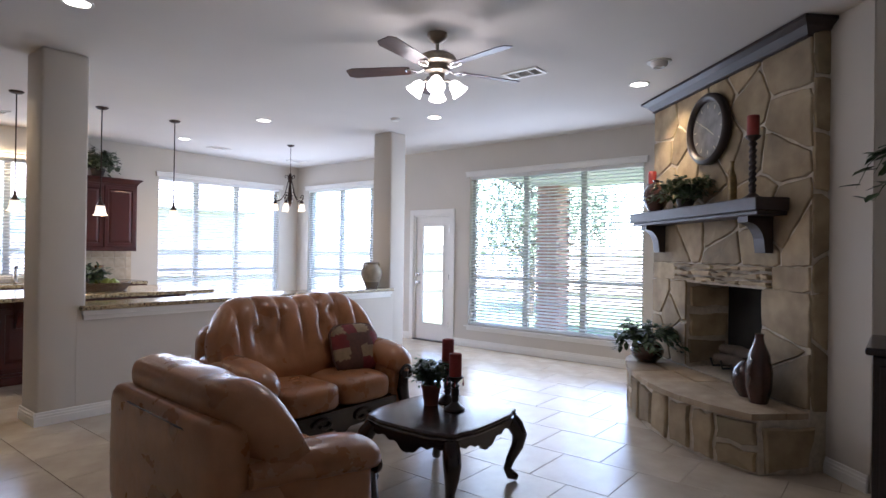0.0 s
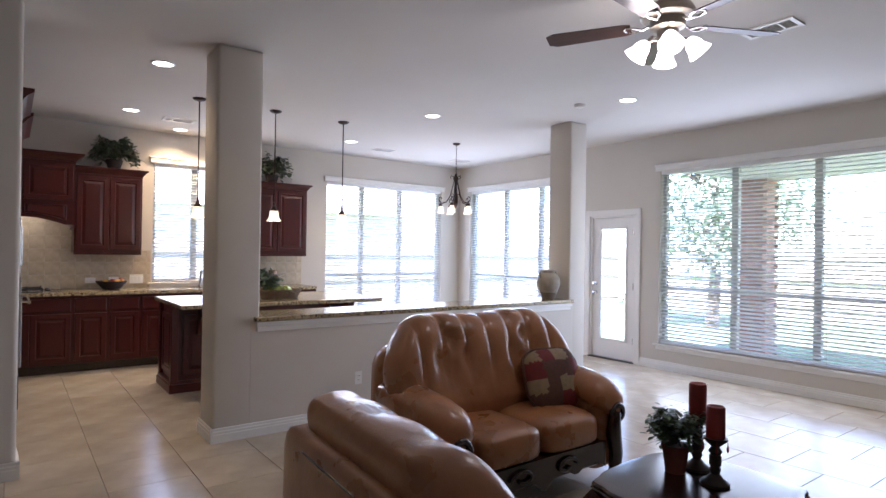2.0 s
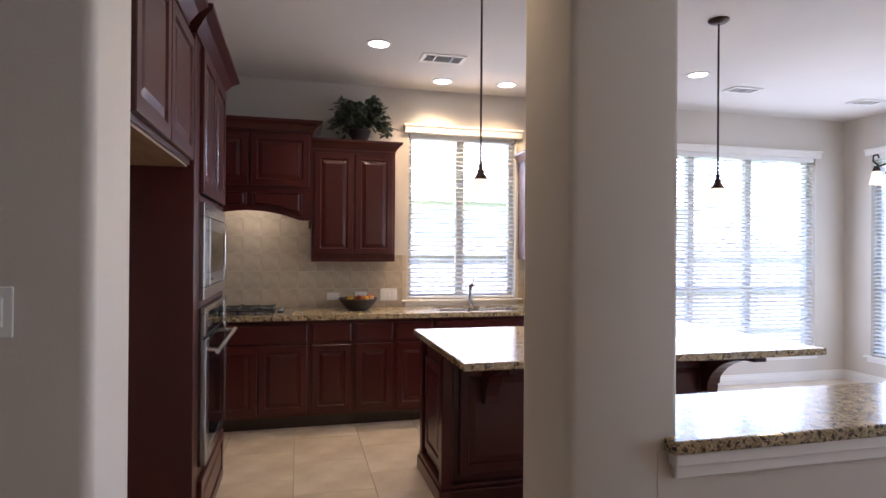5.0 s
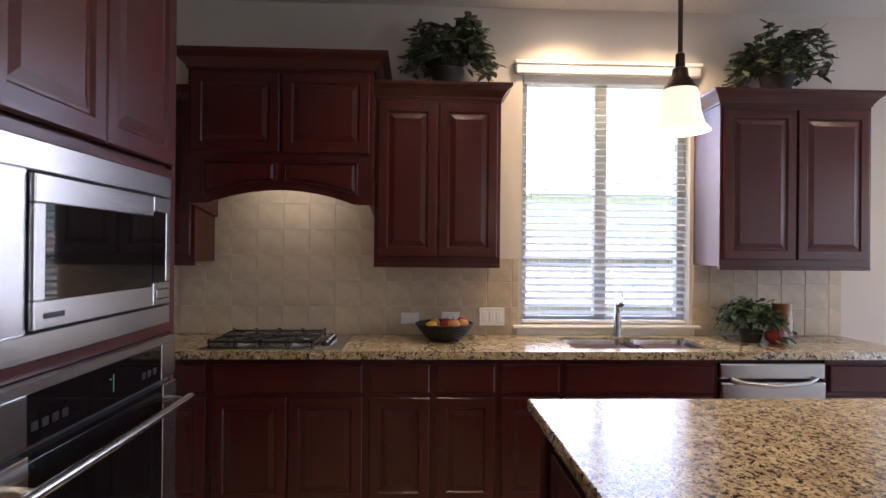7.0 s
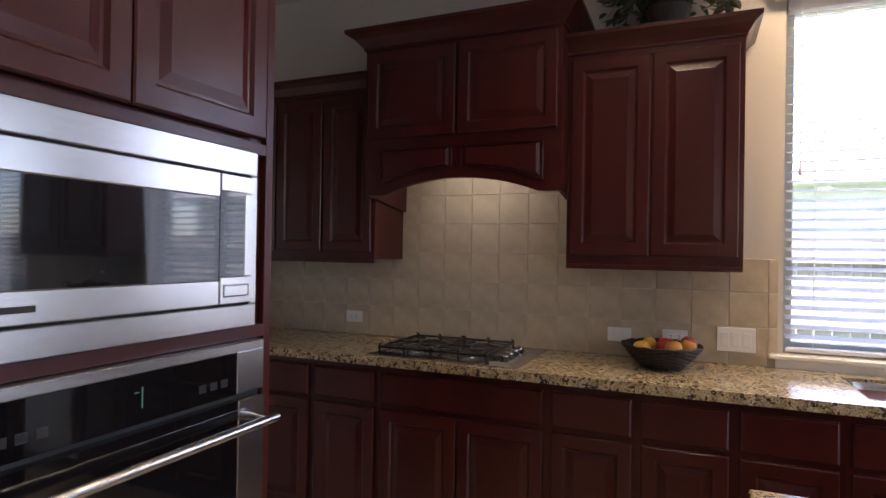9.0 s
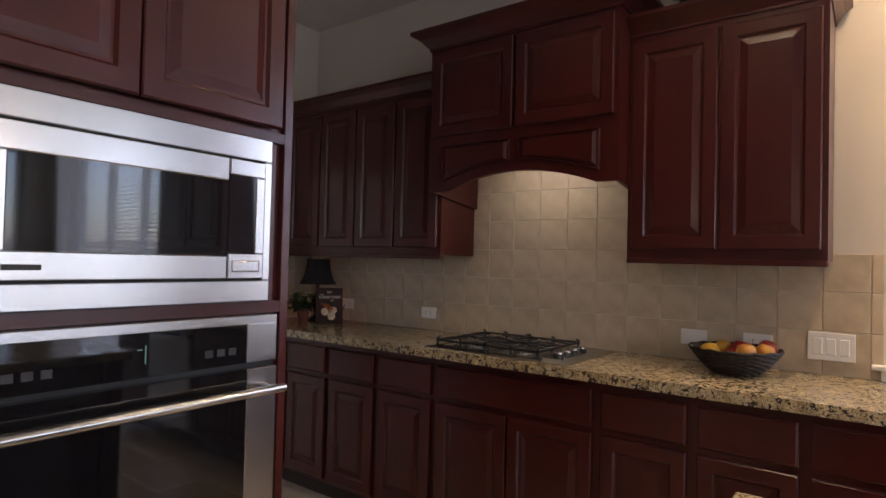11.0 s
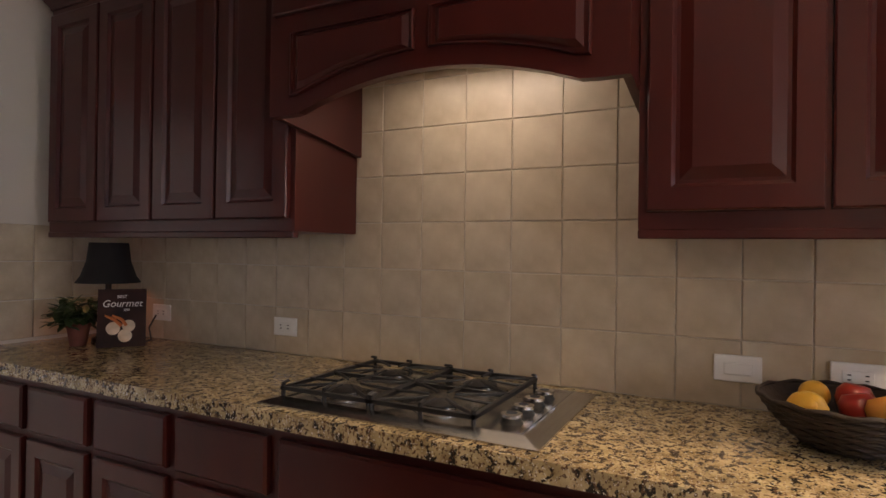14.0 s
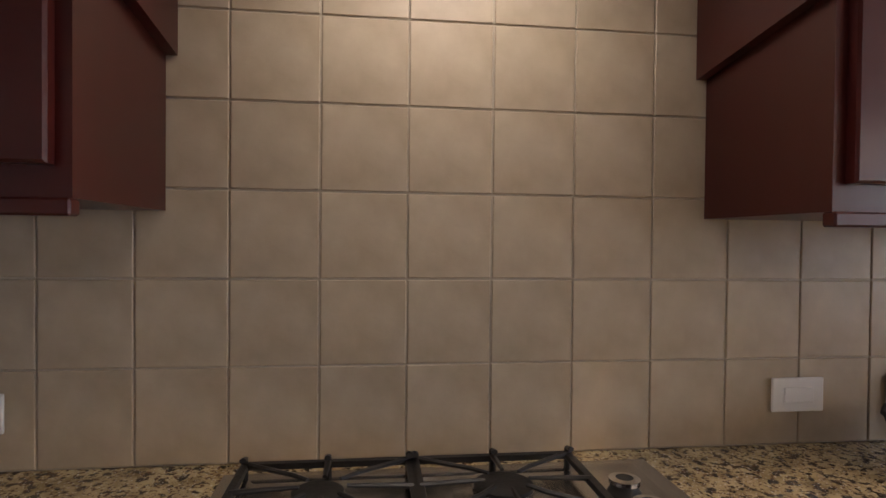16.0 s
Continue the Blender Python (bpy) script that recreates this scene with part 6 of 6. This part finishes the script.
def outlet(m, label, holes=True, gangs=1, name="power_outlet"):
    ob = thing(name, m, label, "outlet" if holes else "light switch")
    w = 0.070 + 0.046 * (gangs - 1)
    part("plate", box(bmesh.new(), -w / 2, w / 2, -0.007, 0.0, -0.057, 0.057, 0.003, 2), PLATE, ob)
    for g in range(gangs):
        x = (g - (gangs - 1) / 2) * 0.046
        part("rocker", box(bmesh.new(), x - 0.0165, x + 0.0165, -0.010, -0.006, -0.033, 0.033, 0.002, 1), PLATE, ob)
        if holes:
            for zz in (-0.018, 0.018):
                for xx in (-0.006, 0.006):
                    part("slot", box(bmesh.new(), x + xx - 0.0015, x + xx + 0.0015, -0.0112, -0.0098, zz - 0.004, zz + 0.004), SLOT, ob)
    return ob


def turned(m):
    return m @ pose(0, 0, 0, 0, 90, 0)


outlet(turned(facing_east(-0.67, 1.05, WEST + 0.012)), "white horizontal outlet on the tiled wall")
outlet(turned(facing_east(-1.38, 1.062, WEST + 0.012)), "white horizontal outlet with a black cord")
outlet(turned(facing_east(0.88, 1.05, WEST + 0.012)), "white horizontal switch on the tiled wall", False, name="light_switch")
outlet(facing_east(1.404, 1.061, WEST + 0.012), "white triple switch on the tiled wall", False, 3, "light_switch")
outlet(turned(facing_east(1.14, 1.055, WEST + 0.012)), "white outlet behind the fruit bowl")
outlet(facing_east(-0.29, 1.343, HALF), "white triple light switch on the wall", False, 3, "light_switch")
outlet(facing_east(-0.092, 1.343, HALF), "white single light switch on the wall", False, 1, "light_switch")
outlet(facing_east(2.545, 0.353, HALF - 0.004), "white power outlet low on the half wall")
outlet(facing_east(-0.32, 0.36, HALF), "white power outlet low on the wall")
outlet(turned(facing_east(2.95, 1.06, WEST + 0.012)), "white outlet on the tiled wall")

# corner of the worktop: lamp, book, little plant
la = thing("table_lamp", pose(WEST + 0.17, -1.52, Z), "small table lamp with a black bell shade", "lamp")
part("base", lathe([(0, 0), (0.06, 0), (0.06, 0.015), (0.03, 0.03), (0.02, 0.05), (0.035, 0.09), (0.04, 0.12), (0.02, 0.16), (0.012, 0.2), (0.012, 0.26), (0, 0.26)], 20), BRONZE, la, smooth=50)
SHADEB = material("black_shade", (0.014, 0.011, 0.011), rough=0.8, vary=0.2, scale=20)
part("shade", lathe([(0.125, 0.25), (0.105, 0.28), (0.085, 0.34), (0.075, 0.42), (0.073, 0.42), (0.083, 0.34), (0.103, 0.28), (0.122, 0.25)], 28), SHADEB, la, "black fabric bell shade", 50)
lamp("table_lamp_bulb", 'POINT', 0.06, pose(WEST + 0.17, -1.52, Z + 0.37), (1.0, 0.35, 0.15), soft=0.02)
BOOKC = material("book_cover", (0.014, 0.005, 0.005), rough=0.5, vary=0.4, scale=9, second=(0.045, 0.012, 0.008), spec=0.2)
BOOKP = material("book_pages", (0.70, 0.66, 0.58), rough=0.8, vary=0.05)
INKW = material("book_print", (0.75, 0.70, 0.66), rough=0.5, vary=0.05)
EGGM = material("onion_skin", (0.62, 0.47, 0.33), rough=0.4, vary=0.2, scale=20)
bk = thing("cookbook", pose(WEST + 0.25, -1.31, Z + 0.004, -12, 0, 142), "cookbook with a dark cover standing on the worktop", "book")
bk.scale = (0.84, 1.0, 0.86)
part("pages", box(bmesh.new(), -0.098, 0.098, -0.012, 0.012, 0.004, 0.262), BOOKP, bk, "white page block")
bc = part("cover", box(box(bmesh.new(), -0.102, 0.102, -0.016, -0.012, 0, 0.268), -0.102, 0.102, 0.012, 0.016, 0, 0.268), BOOKC, bk)
for body_, size_, x, z in (("BEST", 0.020, 0.0, 0.225), ("Gourmet", 0.045, 0.0, 0.185), ("2000", 0.014, 0.02, 0.165)):
    cu = bpy.data.curves.new("title", 'FONT')
    cu.body, cu.size, cu.align_x, cu.extrude = body_, size_, 'CENTER', 0.0004
    cu.shear = 0.25 if body_ == "Gourmet" else 0
    tmp = new("title", cu)
    bpy.context.view_layer.update()
    me = bpy.data.meshes.new_from_object(tmp.evaluated_get(bpy.context.evaluated_depsgraph_get()))
    bpy.data.objects.remove(tmp)
    t_ = new("title", me)
    me.materials.clear()
    me.materials.append(INKW)
    t_.parent = bk
    t_.matrix_basis = pose(x, -0.0168, z, 90)
for x, z, r in ((-0.035, 0.085, 0.03), (0.03, 0.095, 0.028), (0.015, 0.05, 0.03)):
    part("cover_picture", lathe([(0, 0), (r, 0), (r * 0.8, 0.003), (0, 0.004)], 18), EGGM, bk, "printed onion", 60, pose(x, -0.0162, z, 90))
CARROT = material("printed_carrot", (0.50, 0.12, 0.02), rough=0.5, vary=0.2)
for k in range(2):
    part("cover_picture", tube([(-0.07 + 0.03 * k, -0.0168, 0.145), (-0.03 + 0.03 * k, -0.0168, 0.125), (0.0 + 0.02 * k, -0.0168, 0.095)], [0.004, 0.008, 0.009], 6), CARROT, bk, "printed carrot")
foliage(pose(WEST + 0.30, -1.51, Z), "potted_plant", "tiny green plant in a terracotta pot on the worktop", [(0, 0), (0.03, 0), (0.042, 0.075), (0.046, 0.075), (0.046, 0.09), (0.04, 0.09), (0, 0.08)], 0.09, 0.10, 14, 0.05, LEAF, 9, 0.2, TERRA, stems=18)
part_cord = tagged(mesh_object("lamp_cord", tube([(WEST + 0.03, -1.40, 1.05), (WEST + 0.07, -1.39, 1.0), (WEST + 0.08, -1.36, Z + 0.006), (WEST + 0.14, -1.33, Z + 0.006), (WEST + 0.12, -1.40, Z + 0.006), (WEST + 0.13, -1.48, Z + 0.006)], 0.004, 6), SLOT, 60), "black lamp cord looped on the worktop", "cord")

# greenery on the cabinets
for y, seed, sc in ((1.10, 21, 1.0), (3.15, 22, 1.0)):
    foliage(pose(WEST + 0.20, y, 2.475), "potted_plant", "bushy variegated plant on top of the cabinet", [(0, 0), (0.07, 0), (0.10, 0.10), (0.09, 0.11), (0, 0.10)], 0.28, 0.34, 26, 0.075, LEAFV, seed, 0.75, stems=30)
# basket of greens on the island
bx, by = -6.74, 2.43
bas = thing("wicker_basket", pose(bx, by, Z), "low oval wicker basket on the island", "basket")
STRAW = material("basket_straw", (0.16, 0.11, 0.07), rough=0.7, vary=0.3, scale=30, bump=0.4)
for k in range(8):
    t = k / 7
    pts = [((0.13 + 0.04 * t) * math.cos(a), (0.19 + 0.05 * t) * math.sin(a), 0.008 + 0.085 * t + 0.003 * math.sin(16 * a + math.pi * k)) for a in [2 * math.pi * j / 56 for j in range(56)]]
    part("strand", tube(pts, 0.007, 6, closed=True), STRAW, bas, smooth=60)
part("base", prism([(0.13 * math.cos(a), 0.19 * math.sin(a)) for a in [2 * math.pi * j / 32 for j in range(32)]], 0.001, 0.012), STRAW, bas)
PEAR = material("green_pear", (0.30, 0.36, 0.08), rough=0.4, vary=0.25, scale=9)
for k in range(9):
    a = 2.4 * k
    o = tagged(mesh_object("pear", lathe([(0, 0), (0.02, 0.002), (0.038, 0.025), (0.036, 0.05), (0.02, 0.075), (0.014, 0.09), (0, 0.095)], 16), PEAR, 60), "pale green pear in the basket", "fruit", "pears in the basket")
    o.matrix_world = pose(bx + 0.075 * math.cos(a), by + 0.12 * math.sin(a), Z + 0.06 + 0.012 * (k % 3), 40 * math.sin(a), 50 * math.cos(a), 0)
foliage(pose(bx - 0.05, by - 0.12, Z + 0.05), "greenery", "spray of green leaves in the basket", None, 0.16, 0.24, 16, 0.07, LEAF, 31, 0.2, stems=16)
# arrangement by the sink
JAR = material("amber_jar", (0.20, 0.10, 0.04), rough=0.15, vary=0.3, scale=6, coat=0.4)
vase(pose(WEST + 0.22, 3.18, Z), [(0, 0), (0.06, 0), (0.062, 0.16), (0.055, 0.18), (0.058, 0.19), (0.06, 0.23), (0, 0.23)], JAR, "amber storage jar with a lid on the worktop", "storage_jar")
vase(pose(WEST + 0.35, 3.06, Z), [(0, 0.01), (0.03, 0), (0.06, 0.03), (0.062, 0.06), (0.04, 0.095), (0.015, 0.10), (0, 0.092)], APPLE, "red ceramic pomegranate on the worktop", "ornament")
foliage(pose(WEST + 0.28, 2.95, Z), "potted_plant", "spreading green fern beside the sink", [(0, 0), (0.05, 0), (0.07, 0.07), (0.06, 0.08), (0, 0.07)], 0.24, 0.24, 26, 0.06, LEAF, 33, 0.75, stems=22)
# urn on the ledge
URN = material("urn_clay", (0.33, 0.29, 0.23), rough=0.8, vary=0.2, scale=12, bump=0.4)
URND = material("urn_base", (0.15, 0.12, 0.09), rough=0.8, vary=0.2, scale=12, bump=0.3)
urn = thing("clay_urn", pose(HALF - 0.17, 5.16, 0.945), "pale clay urn with handles on the granite ledge", "urn")
part("body", lathe([(0.10, 0.08), (0.125, 0.13), (0.14, 0.19), (0.13, 0.25), (0.09, 0.295), (0.075, 0.31), (0.085, 0.335), (0.09, 0.34), (0.075, 0.335), (0, 0.30)], 28), URN, urn, smooth=50)
part("base", lathe([(0, 0), (0.075, 0), (0.08, 0.02), (0.10, 0.08), (0.098, 0.082), (0, 0.08)], 28), URND, urn, "darker unglazed base", 50)
for s in (-1, 1):
    part("handle", tube([(0, s * 0.085, 0.325), (0, s * 0.125, 0.325), (0, s * 0.14, 0.29), (0, s * 0.125, 0.255)], 0.014, 8), URN, urn, smooth=60)
# dark cabinet with a plant beside the fireplace wall
cb = thing("display_cabinet", pose(0.42, 3.6, 0), "dark carved wooden cabinet beside the fireplace wall", "cabinet")
part("body", box(bmesh.new(), -0.28, 0.4, -0.24, 0.36, 0.06, 0.95, 0.01, 2), DARKW, cb)
part("top", box(bmesh.new(), -0.31, 0.43, -0.27, 0.38, 0.95, 0.99, 0.012, 2), DARKW, cb)
part("base", box(bmesh.new(), -0.30, 0.42, -0.26, 0.37, 0.0, 0.06, 0.008, 2), DARKW, cb)
part("door", panel(0.62, 0.80, DOORP), DARKW, cb, "carved panel door", m=pose(-0.25, -0.24, 0.10))
foliage(pose(0.36, 3.55, 0.99), "potted_plant", "tall green plant in an urn on the cabinet", [(0, 0), (0.1, 0), (0.06, 0.08), (0.05, 0.3), (0.12, 0.5), (0.14, 0.72), (0.13, 0.74), (0, 0.70)], 0.34, 0.42, 14, 0.10, LEAF, 35, 0.6, GLAZE, stems=18)

# ---- tiles ----
def tile_mesh(w, h, t, ch=0.002):
    """A tile lying flat, with eased edges; top at z = t."""
    bm = bmesh.new()
    lo = [bm.verts.new(c) for c in ((0, 0, 0), (w, 0, 0), (w, h, 0), (0, h, 0))]
    mi = [bm.verts.new((v.co.x, v.co.y, t - ch)) for v in lo]
    hi = [bm.verts.new(c) for c in ((ch, ch, t), (w - ch, ch, t), (w - ch, h - ch, t), (ch, h - ch, t))]
    for a, b in ((lo, mi), (mi, hi)):
        for k in range(4):
            bm.faces.new((a[k], a[(k + 1) % 4], b[(k + 1) % 4], b[k]))
    bm.faces.new(hi)
    return bm


# backsplash: rows counted from the row line at 1.4455
PITCH, GAP = 0.1615, 0.0034
splash = structure("backsplash", box(box(box(bmesh.new(), WEST + 0.0005, WEST + 0.004, SOUTH, SINKW[0] - 0.02, COUNTER, 1.44), WEST + 0.0005, WEST + 0.004, SINKW[1] + 0.02, 3.72, COUNTER, 1.44), WEST + 0.0005, WEST + 0.004, SINKW[0] - 0.02, SINKW[1] + 0.02, COUNTER, SINKW[2] - 0.08), SPLASHG, "cream stone-look tile backsplash", "backsplash")
part("backsplash_hood", box(bmesh.new(), WEST + 0.0005, WEST + 0.004, -0.34, 0.67, 1.44, 2.0), SPLASHG, splash)
shared = {}
MT = Matrix(((0, 0, 1, 0), (1, 0, 0, 0), (0, 1, 0, 0), (0, 0, 0, 1)))


def splash_tile(y0, y1, z0, z1):
    key = (round(y1 - y0, 3), round(z1 - z0, 3))
    if key[0] < 0.012 or key[1] < 0.012:
        return
    mm = Matrix.Translation((WEST + 0.003, y0 + GAP / 2, z0 + GAP / 2)) @ MT
    if key not in shared:
        shared[key] = part("tile", tile_mesh(key[0] - GAP, key[1] - GAP, 0.005, 0.0016), SPLASHT, splash, m=mm)
    else:
        share(shared[key], splash, mm)


k0 = math.floor((SOUTH + 0.081) / PITCH)
lines = [-0.081 + PITCH * k for k in range(k0, k0 + 40)]
for a, b in zip(lines, lines[1:]):
    y0, y1 = max(a, SOUTH), min(b, 3.72)
    if y1 <= y0:
        continue
    for r in range(-4, 4):
        z0, z1 = 1.4455 + PITCH * r, 1.4455 + PITCH * (r + 1)
        if r == -4:
            continue
        if r == -3:
            z0 = COUNTER + 0.001
        inside = -0.36 < (y0 + y1) / 2 < 0.70
        top = 2.0 if inside else 1.44
        z0, z1 = max(z0, COUNTER + 0.001), min(z1, top)
        if z1 <= z0:
            continue
        if z1 > SINKW[2] - 0.03 and y1 > SINKW[0] - 0.02 and y0 < SINKW[1] + 0.02:
            if y0 < SINKW[0] - 0.02:
                splash_tile(y0, SINKW[0] - 0.02, z0, z1)
            elif y1 > SINKW[1] + 0.02:
                splash_tile(SINKW[1] + 0.02, y1, z0, z1)
            elif z0 < SINKW[2] - 0.03:
                splash_tile(y0, y1, z0, SINKW[2] - 0.03)
            continue
        splash_tile(y0, y1, z0, z1)
# side backsplash on the south wall
for j in range(4):
    for r in range(-3, 0):
        z0, z1 = max(1.4455 + PITCH * r, COUNTER + 0.001), min(1.4455 + PITCH * (r + 1), 1.44)
        mm = Matrix.Translation((WEST + 0.012 + PITCH * j, SOUTH + 0.001, z0)) @ pose(0, 0, 0, 90)
        part("tile", tile_mesh(PITCH - GAP, z1 - z0 - GAP, 0.008), SPLASHT, splash, m=mm @ pose(0, 0, 0, 0, 0, 0) @ Matrix.Diagonal((1, 1, -1, 1)))

# floor tiles in running bond
TX, TY, TG = 0.535, 0.498, 0.004
floor_ob = bpy.data.objects["floor"]
near = None
rest = bmesh.new()
count = 0
for j in range(-12, 14):
    y0 = 0.54 + TY * j
    off = 0.0 if j % 2 == 0 else TX / 2
    for i in range(-20, 16):
        x0 = -6.19 + TX * i + off
        if x0 < -10.1 or x0 > 1.3 or y0 < -4.6 or y0 > NORTH - 0.02:
            continue
        y1 = min(y0 + TY, NORTH + 0.05)
        w, h = TX - TG, y1 - y0 - TG
        close = -8.6 < x0 < -0.9 and -0.6 < y0 < 6.2 and count < 300 and h > TY - 0.02
        if close:
            count += 1
            mm = pose(x0 + TG / 2, y0 + TG / 2, -0.0055)
            if near is None:
                near = part("tile", tile_mesh(TX - TG, TY - TG, 0.0055, 0.0015), FLOORT, floor_ob, m=mm)
            else:
                share(near, floor_ob, mm)
        else:
            vs = [rest.verts.new((x0 + TG / 2 + dx * w, y0 + TG / 2 + dy * h, zz)) for zz in (-0.0055, 0.0) for dx, dy in ((0, 0), (1, 0), (1, 1), (0, 1))]
            rest.faces.new(vs[4:])
            for k in range(4):
                rest.faces.new((vs[k], vs[(k + 1) % 4], vs[4 + (k + 1) % 4], vs[4 + k]))
ob = part("far_tiles", rest, FLOORT, floor_ob, "cream porcelain floor tiles")
ob["kind"] = "stuff"
